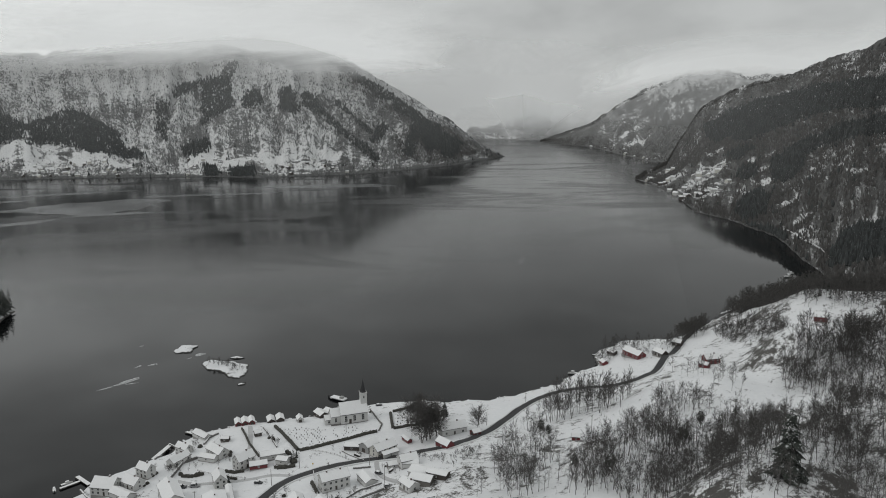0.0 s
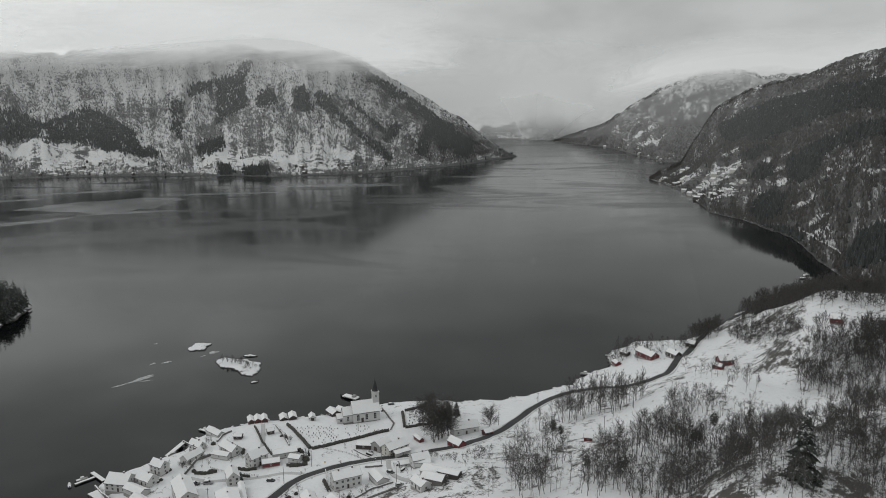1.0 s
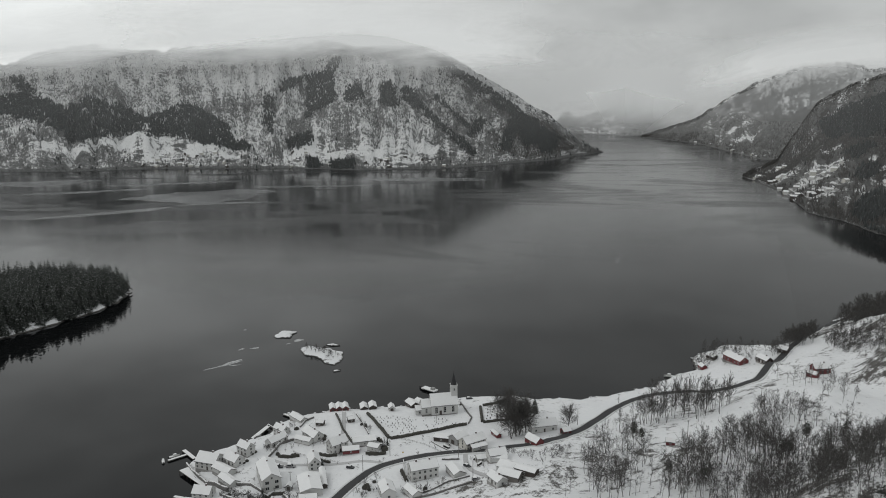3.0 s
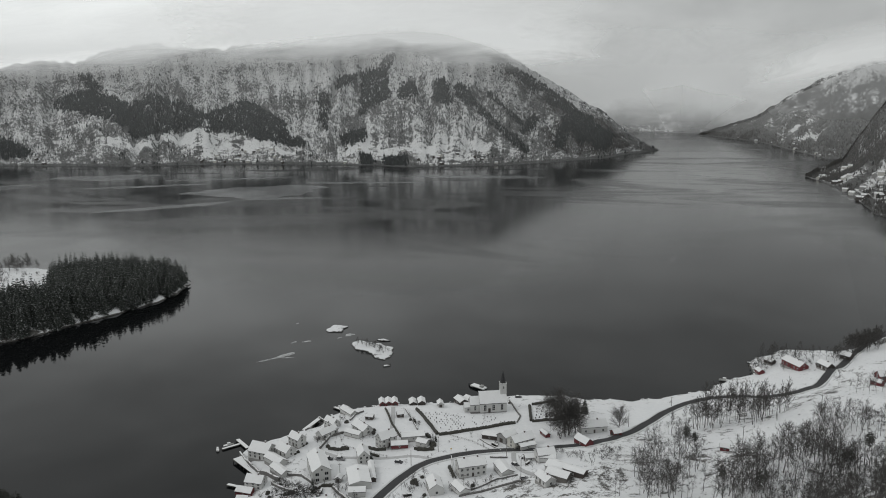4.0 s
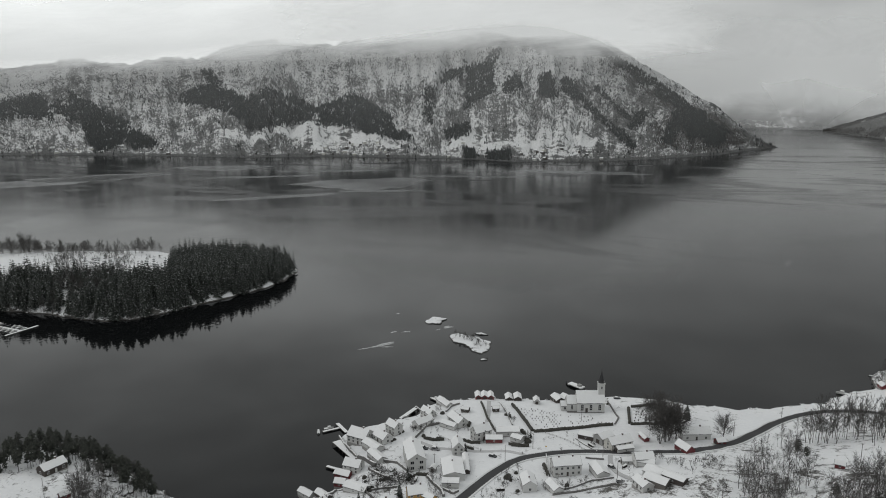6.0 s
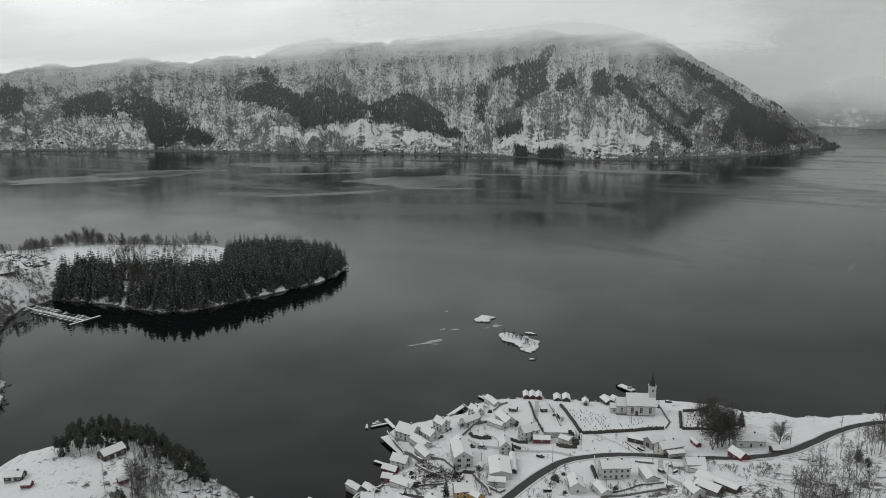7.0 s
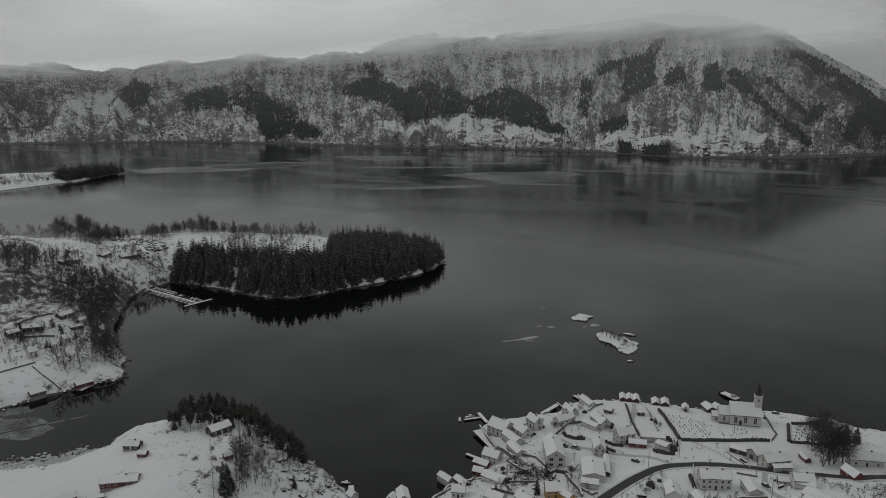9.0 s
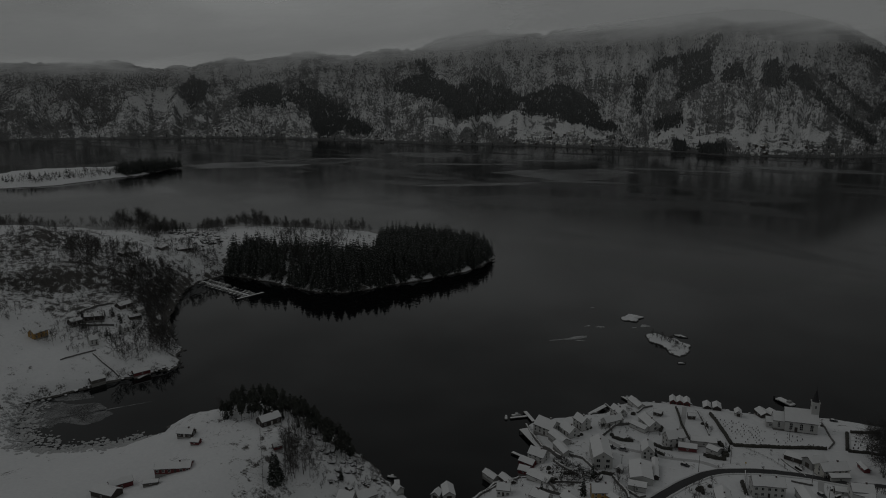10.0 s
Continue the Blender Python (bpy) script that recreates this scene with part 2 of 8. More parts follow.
M_WATER = water_material()
M_SNOW = plain("fresh_snow", (0.78, 0.785, 0.79), 0.9, 1.2, 0.08, 0.25, 0.25, 0.06)
M_ROCK = plain("shore_rock", (0.12, 0.115, 0.11), 0.85, 0.8, 0.5, 0.15, 0.6, 0.3)
M_STONE = plain("dry_stone", (0.16, 0.155, 0.15), 0.9, 2.5, 0.5, 0.3, 0.6, 0.08)
M_ASPHALT = plain("wet_asphalt", (0.036, 0.036, 0.038), 0.75, 1.5, 0.3, 0.15, 0.15, 0.02)
M_WHITE = plain("white_boards", (0.54, 0.54, 0.53), 0.6, 2.0, 0.10, 0.3, 0.15, 0.02)
M_CREAM = plain("cream_boards", (0.55, 0.54, 0.50), 0.6, 2.0, 0.12, 0.3, 0.15, 0.02)
M_GREY = plain("grey_boards", (0.30, 0.30, 0.295), 0.65, 2.0, 0.15, 0.3, 0.15, 0.02)
M_RED = plain("red_boards", (0.15, 0.030, 0.034), 0.65, 2.0, 0.25, 0.3, 0.2, 0.02)
M_OCHRE = plain("ochre_boards", (0.40, 0.24, 0.07), 0.65, 2.0, 0.2, 0.3, 0.2, 0.02)
M_DARKWOOD = plain("tarred_boards", (0.055, 0.045, 0.04), 0.7, 2.0, 0.3, 0.3, 0.2, 0.02)
M_OLDWOOD = plain("weathered_wood", (0.14, 0.13, 0.12), 0.8, 2.0, 0.3, 0.3, 0.3, 0.03)
M_ROOF = plain("slate_roof", (0.07, 0.07, 0.072), 0.6, 2.0, 0.3, 0.3, 0.3, 0.03)
M_CONCRETE = plain("concrete", (0.30, 0.295, 0.285), 0.85, 2.0, 0.25, 0.3, 0.2, 0.02)
M_BRICK = plain("chimney_brick", (0.12, 0.09, 0.085), 0.85, 3.0, 0.3, 0.3, 0.3, 0.02)
M_METAL = plain("galvanised_metal", (0.35, 0.35, 0.36), 0.45, 3.0, 0.2, 0.3, 0.05, 0.01, Metallic=0.7)
M_BLACK = plain("black_paint", (0.02, 0.02, 0.022), 0.4, 3.0, 0.3, 0.3, 0.05, 0.01)
M_COPPER = plain("dark_spire", (0.018, 0.018, 0.02), 0.5, 2.0, 0.3, 0.4, 0.2, 0.02)
M_YELLOW = plain("yellow_paint", (0.55, 0.38, 0.05), 0.5)
M_BARK = plain("birch_bark", (0.13, 0.125, 0.12), 0.9, 3.0, 0.4, 0.8, 0.3, 0.02)
M_TWIG = plain("winter_twigs", (0.080, 0.076, 0.072), 0.9, 1.0, 0.4, 0.2, 0.0, 0.01)
M_HEDGE = plain("bare_hedge", (0.06, 0.058, 0.05), 0.95, 1.4, 0.5, 0.4, 0.8, 0.2)


def glass_material():
    n = Nodes("window_glass")
    p = n.add("ShaderNodeBsdfPrincipled", Base_Color=(0.02, 0.022, 0.025, 1), Roughness=0.08, IOR=1.45)
    return n.done(p.outputs[0])


M_GLASS = glass_material()


def needles_material(name, dark, snow):
    n = Nodes(name)
    geo = n.add("ShaderNodeNewGeometry")
    dust = n.ramp(n.noise(0.7, 4.0, 0.75), (1 - snow, 0.0), (1 - snow + 0.12, 1.0))
    island = geo.outputs["Random Per Island"]
    col = n.mix(island, dark, tuple(c * 2.6 for c in dark))
    return n.surface(n.mix(n.math("MULTIPLY", dust, 0.75), col, (0.7, 0.71, 0.72)), 0.9)


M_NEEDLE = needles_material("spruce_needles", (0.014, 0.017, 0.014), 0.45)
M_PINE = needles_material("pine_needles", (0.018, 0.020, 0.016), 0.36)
# paler than the near needles: distance haze is put into this colour
M_HAZYNEEDLE = needles_material("hazy_far_spruce", (0.022, 0.025, 0.025), 0.22)
M_FROST = plain("frosted_twigs", (0.17, 0.17, 0.168), 0.9, 0.05, 0.6, 0.02, 0.0, 0.01)


def ice_material(name, lo, hi, thin, thick, scale):
    n = Nodes(name)
    col = n.mix(n.noise(0.15, 5.0, 0.6), lo, hi)
    p = n.add("ShaderNodeBsdfPrincipled", Base_Color=col, Roughness=0.25)
    clear = n.add("ShaderNodeBsdfTransparent")
    cover = n.ramp(n.noise(scale, 5.0, 0.6, distort=0.8), (0.36, thin), (0.62, thick))
    plate = n.t.nodes.new("ShaderNodeTexVoronoi")
    plate.feature = "DISTANCE_TO_EDGE"
    plate.inputs["Scale"].default_value = scale * 1.6
    n.t.links.new(n.where(), plate.inputs["Vector"])
    crack = n.ramp(plate.outputs["Distance"], (0.01, 0.7), (0.06, 1.0))
    m = n.add("ShaderNodeMixShader", Fac=n.math("MULTIPLY", cover, crack), i1=clear.outputs[0], i2=p.outputs[0])
    return n.done(m.outputs[0])


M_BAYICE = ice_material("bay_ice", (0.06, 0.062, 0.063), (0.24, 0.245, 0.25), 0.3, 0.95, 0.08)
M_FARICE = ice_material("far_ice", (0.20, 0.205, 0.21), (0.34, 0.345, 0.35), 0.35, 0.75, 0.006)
# pale see-through film for the light streaks of wakes
M_STREAK = ice_material("pale_water_streak", (0.16, 0.165, 0.17), (0.28, 0.285, 0.29), 0.1, 0.45, 0.03)
M_ICE = ice_material("floe_ice", (0.30, 0.31, 0.31), (0.66, 0.67, 0.68), 0.4, 0.95, 0.5)


# ---- the lie of the land: shorelines and heights, in metres from below the drone ----
SHORE_EAST = [(364.8, 763.2), (279.6, 686.4), (218.4, 604.8), (183.6, 578.4), (142.8, 573.6), (118.8, 550.8),
              (117.6, 523.2), (94.8, 505.2), (79.2, 483.6), (51.6, 471.6), (36, 459.6), (1.2, 454.8), (-20.4, 458.4)]
SHORE_VILLAGE = [(-49.2, 453.6), (-72, 439.2), (-109.2, 428.4), (-130.8, 422.4), (-151.2, 408), (-162, 379.2), (-178.8, 360), (-187.2, 350),
                 (-185, 341), (-174, 329), (-168, 322), (-168, 315), (-165, 307), (-162, 300), (-160, 294), (-164, 289), (-166, 284), (-169, 276), (-170, 268), (-174, 246), (-178, 144), (-192, 60)]
SHORE_WEST = [(-213.6, 72), (-206.4, 180), (-198, 244.8), (-237.6, 260.4), (-272.4, 271.2), (-324, 280.8), (-345.6, 246), (-358.8, 224.4),
              (-348, 213.6), (-360, 189.6), (-392.4, 163.2), (-428.4, 170.4), (-458.4, 192), (-451.2, 224.4), (-442.8, 259.2), (-435.6, 283.2),
              (-463.2, 304.8), (-511.2, 327.6), (-544.8, 350.4), (-604.8, 406.8), (-620.4, 434.4)]
SHORE_SPIT = [(-621, 466), (-588, 475), (-545, 478), (-510, 475), (-490, 478), (-468, 492), (-452, 530), (-433, 580), (-421, 616), (-418, 655), (-426, 694), (-450, 716), (-487, 724),
              (-620, 708), (-760, 630), (-880, 530), (-990, 450), (-1120, 390), (-1700, 120)]
LAND = np.array(SHORE_EAST + SHORE_VILLAGE + SHORE_WEST + SHORE_SPIT
                + [(-1800, -600), (1560, -600), (1560, 420), (960, 480), (560, 600), (430, 700)], float)
# heights inland: x, y, z
KNOLLS_EAST = [(-56.4, 414, 5), (-48, 381.6, 8), (-60, 324, 11), (-102, 348, 7), (12, 408, 10), (52.8, 441.6, 11), (108, 480, 13),
               (180, 564, 17), (120, 465.6, 12), (146.4, 480, 13), (168, 516, 14), (72, 439.2, 11), (180, 474, 29), (165.6, 432, 31), (270, 504, 62), (314.4, 504, 62), (350, 540, 40), (300, 640, 10), (400, 600, 24), (350, 700, 5), (420, 520, 45), (144, 384, 41), (120, 228, 74),
               (74.4, 282, 43), (24, 312, 24), (180, 240, 84), (228, 432, 58), (24, 240, 41)]
KNOLLS_WEST = [(-132, 258, 11), (-144, 156, 14), (-278.4, 240, 29), (-314.4, 228, 25), (-300, 168, 14), (-360, 156, 8),
               (-258, 180, 26), (-222, 216, 12), (-576, 288, 26), (-504, 258, 14), (-624, 300, 48), (-672, 228, 50),
               (-684, 480, 25), (-768, 528, 22), (-528, 564, 17), (-492, 648, 12), (-840, 456, 20), (-940, 300, 26), (-820, 300, 56), (-735, 330, 63), (-730, 362, 50), (-705, 385, 38), (0, 0, 72)]
KNOLLS = np.array(KNOLLS_EAST + KNOLLS_WEST, float)


def wobble(x, y, size, seed=0.0):
    """Smooth uneven values about -1..1, from a few crossing waves."""
    a, b = x / size + seed, y / size - 1.7 * seed
    return (np.sin(2.1 * a + 1.3 * np.sin(1.7 * b + seed)) + np.sin(1.9 * b - 1.1 * np.sin(2.3 * a)) + np.sin(1.3 * (a + b) + 2 * np.sin(1.1 * (a - b) + seed))) / 3


def shore_distance(x, y, ring):
    """Metres to the outline: plus inside, minus outside."""
    best, inside = np.full(x.shape, 1e18), np.zeros(x.shape, bool)
    for (ax, ay), (bx, by) in zip(ring, np.roll(ring, -1, 0)):
        dx, dy = bx - ax, by - ay
        s = np.clip(((x - ax) * dx + (y - ay) * dy) / (dx * dx + dy * dy), 0, 1)
        best = np.minimum(best, (x - ax - s * dx) ** 2 + (y - ay - s * dy) ** 2)
        if ay != by:
            inside ^= ((ay > y) != (by > y)) & (x < dx * (y - ay) / dy + ax)
    return np.where(inside, 1, -1) * np.sqrt(best)


def land_height(x, y):
    x, y = np.asarray(x, float), np.asarray(y, float)
    d = shore_distance(x, y, LAND) + 2.2 * wobble(x, y, 9, 2) + 1.0 * wobble(x, y, 3.5, 5)
    top, total = 0.0, 0.0
    for kx, ky, kz in KNOLLS:
        w = 1 / (((x - kx) ** 2 + (y - ky) ** 2) + 260) ** 1.5
        top, total = top + w * kz, total + w
    z = top / total
    r = np.maximum(d, 0)
    z = z * (1 - np.exp(-r / 26)) + 1.1 * (1 - np.exp(-r / 1.6))
    rough = np.clip(z / 30, 0.0, 1.0)
    z = z + rough * (2.2 * wobble(x, y, 26, 1) + 0.9 * wobble(x, y, 10, 3) + 0.35 * wobble(x, y, 3.6, 4)) * np.clip(r / 30, 0, 1)
    return np.where(d > 0, z, np.maximum(d * 0.5, -4.0))


def ground(x, y):
    return float(land_height(np.array([x]), np.array([y]))[0])
# ---- builders ----
def mesh_of(name, verts, faces, *mats, slots=None):
    me = bpy.data.meshes.new(name)
    me.from_pydata([tuple(map(float, v)) for v in verts], [], [tuple(map(int, f)) for f in faces])
    for m in mats:
        me.materials.append(m)
    if slots is not None:
        me.polygons.foreach_set("material_index", np.asarray(slots, np.int32))
    me.update()
    return me


def quick_mesh(name, verts, tris, mat, smooth=False, lie=None):
    """Triangles or quads from arrays, for large meshes."""
    verts, tris = np.asarray(verts, np.float32), np.asarray(tris, np.int32)
    me = bpy.data.meshes.new(name)
    k = tris.shape[1]
    me.vertices.add(len(verts)), me.loops.add(tris.size), me.polygons.add(len(tris))
    me.vertices.foreach_set("co", verts.ravel())
    me.loops.foreach_set("vertex_index", tris.ravel())
    me.polygons.foreach_set("loop_start", np.arange(0, tris.size, k, dtype=np.int32))
    me.polygons.foreach_set("use_smooth", np.full(len(tris), smooth))
    me.materials.append(mat)
    if lie is not None:
        me.uv_layers.new(name="lie").data.foreach_set("uv", np.asarray(lie, np.float32)[tris.ravel()].ravel())
    me.update(calc_edges=True)
    return me


def part(name, me, parent, m=None, label=""):
    ob = new(name, me)
    ob.parent = parent
    if m is not None:
        ob.matrix_basis = m
    return tagged(ob, label)


def sheet(nu, nv):
    """The quads of a grid of nu x nv points."""
    a = (np.arange(nu - 1)[:, None] * nv + np.arange(nv - 1)[None]).ravel()
    return np.stack([a, a + nv, a + nv + 1, a + 1], 1)


# ---- ground, water and mountains ----
def land_mesh(name, x0, x1, y0, y1, step):
    xs, ys = np.arange(x0, x1 + step / 2, step), np.arange(y0, y1 + step / 2, step)
    gx, gy = np.meshgrid(xs, ys, indexing="ij")
    z = land_height(gx, gy)
    verts = np.stack([gx, gy, z], -1).reshape(-1, 3)
    quads = sheet(len(xs), len(ys))
    quads = quads[(z.ravel()[quads] > -3.5).any(1)]
    used = np.unique(quads)
    new_index = np.zeros(len(verts), np.int64)
    new_index[used] = np.arange(len(used))
    return quick_mesh(name, verts[used], new_index[quads], M_LAND, True)


# one sheet of land in tiles that butt: fine by the village and the slope, coarser elsewhere
for tile, span in (("ground_village", (-240, 360, 120, 840, 3.0)), ("ground_west", (-780, -240, 120, 840, 3.0)),
                   ("ground_far_west", (-1800, -780, -600, 840, 12.0)), ("ground_behind", (-780, 360, -600, 120, 12.0)),
                   ("ground_east", (360, 1560, -600, 960, 12.0))):
    tagged(new(tile, land_mesh(tile, *span)), "snow-covered ground with bare heath and rock showing through", "ground", kind="structure")


def water_mesh():
    v = [(-9000, -6000, 0), (9000, -6000, 0), (9000, 12000, 0), (-9000, 12000, 0)]
    return mesh_of("fjord_water", v, [(0, 1, 2, 3)], M_WATER)


tagged(new("water", water_mesh()), "calm dark grey fjord water", "water", kind="structure")

# heading to the left, shore, ridge distance, elevation of the ridge line
FJORD_WALL = [(84, 3480, 4680, 2.3), (72, 3360, 4560, 1.9), (66.9, 3340, 4440, 1.75), (62.3, 3250, 4413, 1.86), (59.6, 3199, 4316, 1.98), (56.7, 3158, 4274, 1.6), (53.9, 3114, 4229, 1.63),
              (51.7, 3070, 4187, 2.34), (49.6, 3002, 4131, 2.1), (47.8, 2943, 4083, 2.5), (45.6, 2864, 4048, 2.85), (44.9, 2838, 4038, 2.8), (43.7, 2795, 4020, 2.5), (42.4, 2754, 3985, 2.45),
              (41.9, 2738, 3972, 2.7), (40.05, 2679, 3923, 3.0), (38.7, 2636, 3893, 2.84), (37.9, 2611, 3882, 2.85), (36.6, 2571, 3864, 3.45), (35, 2521, 3841, 4.03), (32.2, 2524, 3794, 4.25),
              (29.6, 2499, 3755, 4.06), (28, 2475, 3734, 3.92), (27, 2460, 3720, 4.31), (25.4, 2439, 3678, 4.39), (24, 2419, 3645, 4.62), (21.9, 2386, 3600, 5.0), (17.7, 2321, 3540, 5.4),
              (13.9, 2220, 3480, 5.6)]
FJORD_HEAD = [(13.9, 2220, 3480, 5.6), (11.5, 2234, 3420, 5.4), (9.45, 2249, 3360, 4.85), (7.8, 2262, 3300, 4.33), (3.6, 2376, 3216, 1.8), (-0.8, 2602, 3072, -0.81),
              (-3.0, 2854, 3048, -2.57), (-4.3, 3000, 3062, -3.3), (-4.9, 3090, 3096, -3.6)]
EAST_FAR = [(-7.5, 4644, 4656, -2.4), (-7.9, 4536, 4632, -2.2), (-9.8, 4140, 4560, -1.55), (-11.63, 3840, 4440, -0.89), (-13.68, 3240, 4380, 0.57), (-16.08, 2760, 4320, 1.77),
            (-18.42, 2760, 4260, 2.62), (-20.35, 2760, 4200, 2.69), (-22.63, 2760, 4200, 2.23), (-25.5, 2760, 4200, 2.45), (-34, 2760, 4200, 2.6)]
EAST_NEAR = [(-14.9, 2094, 2100, -5.2), (-15.6, 2016, 2160, -4.7), (-17.15, 1800, 2400, -3.9), (-17.88, 1704, 2520, -2.37), (-19.33, 1428, 2640, 0.1), (-21.56, 1350, 2640, 1.47),
             (-25.17, 1170, 2520, 2.36), (-26.85, 1008, 2460, 3.25), (-29.48, 864, 2340, 3.87), (-30.64, 828, 2280, 4.64), (-36, 816, 2220, 6.0), (-55, 816, 2220, 6.5)]
FJORD_END = [(9, 5150, 5480, 1.0), (1, 5100, 5460, 1.3), (-2.0, 5000, 5440, 1.5), (-4.1, 4880, 5470, 1.1), (-6.3, 4750, 5480, 1.45), (-8.4, 4840, 5460, 0.8), (-10.0, 4890, 5450, 0.6), (-11.0, 4910, 5450, 0.25),
             (-11.9, 4930, 5450, -0.5), (-12.7, 4940, 5460, -0.85), (-18, 4940, 5480, 0.4)]


def along(stations, az):
    s = np.array(stations, float)
    s = s[np.argsort(s[:, 0])]
    return [np.interp(az, s[:, 0], s[:, k]) for k in (1, 2, 3)]


def slope_point(stations, az, s, seed, power, gully):
    """Points of a mountain side: az degrees, s from 0 at the shore to 1 on the ridge and on down behind it."""
    near, far, el = along(stations, az)
    crags = np.random.default_rng(int(seed))
    for step, much in ((1.1, 0.06), (0.37, 0.05), (0.13, 0.02)):
        grid = np.arange(-60, 90, step)
        el = el + much * np.clip((el + 4) / 5, 0, 1) * np.interp(az, grid, crags.normal(size=len(grid)))
    near = near + 10 * wobble(az * 40, near * 0, 37, seed) + 5 * wobble(az * 40, near * 0, 11, seed + 1)
    top = np.maximum(EYE + far * np.tan(np.radians(el)), 0.5)
    rise = np.clip(s, 0, 1) ** power
    back = np.maximum(s - 1, 0)
    r = near + (far - near) * s
    x, y = -np.sin(np.radians(az)) * r, np.cos(np.radians(az)) * r
    rough = np.clip(top / 300, 0, 1.2)
    bend = az + 2.0 * wobble(az * 40, s * 260, 160, seed + 3)
    g = wobble(bend * 44, s * 60, 46, seed) + 0.6 * np.abs(wobble(bend * 44, s * 90, 21, seed + 2))
    z = top * (rise - 1.1 * back)
    z = z + gully * rough * (g * np.sin(np.pi * np.clip(s, 0, 1)) ** 1.1 + 0.3 * wobble(x, y, 38, seed + 5) * np.clip(s * 5, 0, 1) * np.clip(1.3 - s, 0.2, 1))
    z = z + rough * 3.0 * (wobble(x, y, 21, seed + 6) + 0.6 * wobble(x, y, 9, seed + 7)) * np.clip(s * 4, 0, 1)
    z = np.where(s <= 0, -3.0, np.maximum(z, 0.4 + 12 * np.clip(s, 0, 0.06)))
    return x, y, z


def mountain(name, stations, mat, label, seed, n_az, n_s, power=1.15, gully=18.0):
    lo, hi = min(s[0] for s in stations), max(s[0] for s in stations)
    az, s = np.meshgrid(np.linspace(lo, hi, n_az), np.concatenate([[-0.02], np.linspace(0.0, 1.25, n_s)]), indexing="ij")
    x, y, z = slope_point(stations, az, s, seed, power, gully)
    me = quick_mesh(name, np.stack([x, y, z], -1).reshape(-1, 3), sheet(*az.shape), mat, True, np.stack([np.radians(az) * np.median(np.hypot(x, y)), s * 1250], -1).reshape(-1, 2))
    return tagged(new(name, me), label, "mountain", kind="structure")


WALL = FJORD_HEAD[::-1] + FJORD_WALL[::-1][1:]
mountain("mountain_fjord_wall", WALL, M_FAR, "snowy mountainside of bare birch and dark spruce stands", 1.0, 640, 110, 1.25, 32.0)
mountain("mountain_east_far", EAST_FAR, M_EASTFAR, "snow-topped mountain above a low wooded headland", 4.0, 260, 80, 1.6, 20.0)
mountain("mountain_east_near", EAST_NEAR, M_EAST, "dark wooded mountainside with snow patches", 7.0, 420, 110, 1.2, 20.0)
mountain("mountain_fjord_end", FJORD_END, M_END, "hazy snow-streaked hills at the end of the fjord", 9.0, 300, 70, 1.0, 34.0)
# ---- the road ----
def ribbon(points, width, lift, mat, name, shoulder=0.0):
    """A smooth strip of road laid over the ground."""
    p = np.array(points, float)
    t = np.arange(len(p))
    fine = np.linspace(0, len(p) - 1, len(p) * 12)
    out = []
    for u in fine:
        i = min(int(u), len(p) - 2)
        f = u - i
        a, b, c, d = p[max(i - 1, 0)], p[i], p[i + 1], p[min(i + 2, len(p) - 1)]
        out.append(0.5 * (2 * b + (c - a) * f + (2 * a - 5 * b + 4 * c - d) * f * f + (3 * b - a - 3 * c + d) * f ** 3))
    out = np.array(out)
    d = np.gradient(out, axis=0)
    d /= np.linalg.norm(d, axis=1)[:, None]
    nrm = np.stack([-d[:, 1], d[:, 0]], 1)
    mid = land_height(out[:, 0], out[:, 1])
    mid = np.convolve(np.pad(mid, 6, mode="edge"), np.ones(13) / 13, "valid")
    V, F = [], []
    for i in range(len(out)):
        edges = [out[i] + nrm[i] * s for s in (-width / 2 - 0.5, -width / 2, 0, width / 2, width / 2 + 0.5)]
        hs = land_height(np.array([e[0] for e in edges]), np.array([e[1] for e in edges]))
        z = max(mid[i], hs[1:4].max()) + lift
        for e, zz in zip(edges, (min(hs[0], z) - 1.5, z, z + 0.05, z, min(hs[4], z) - 1.5)):
            V.append((e[0], e[1], zz))
    for i in range(len(out) - 1):
        F += [(5 * i + k, 5 * i + k + 1, 5 * i + 6 + k, 5 * i + 5 + k) for k in range(4)]
    return mesh_of(name, V, F, mat)


ROAD = [(-96, 282), (-91.2, 302.4), (-86.4, 318), (-78, 334.8), (-64.8, 345), (-44.4, 354), (-14.4, 356.4), (3.6, 359.4), (24, 382.8), (50.4, 427.2), (67.2, 445.2), (81.6, 453.6), (98.4, 454.8), (115.2, 456), (140.4, 469.2), (158.4, 494.4),
        (171.6, 516), (187.2, 542.4), (196.8, 559.2), (213.6, 586.8), (235.2, 614.4), (276, 657.6), (360, 732)]
tagged(new("road", ribbon(ROAD, 4.6, 0.10, M_ASPHALT, "road")), "cleared dark wet asphalt road", "road", kind="structure")
M_PLOUGHED = plain("ploughed_snow", (0.62, 0.625, 0.63), 0.9, 1.6, 0.3, 0.4, 0.6, 0.15)
for side in (-1, 1):
    bank = [(x + side * 3.0 * ny, y - side * 3.0 * nx) for (x, y), (nx, ny) in zip(ROAD, [tuple(np.array((b[0] - a[0], b[1] - a[1])) / math.hypot(b[0] - a[0], b[1] - a[1])) for a, b in zip(ROAD[:1] + ROAD[:-1], ROAD[1:] + ROAD[-1:])])]
    tagged(new("snow_bank", ribbon(bank, 0.9, 0.34, M_PLOUGHED, "snow_bank")), "ploughed bank of grey snow along the road", "snow bank", kind="structure")
M_TRACK = plain("packed_snow_track", (0.46, 0.46, 0.465), 0.85, 1.5, 0.25, 0.3, 0.3, 0.05)
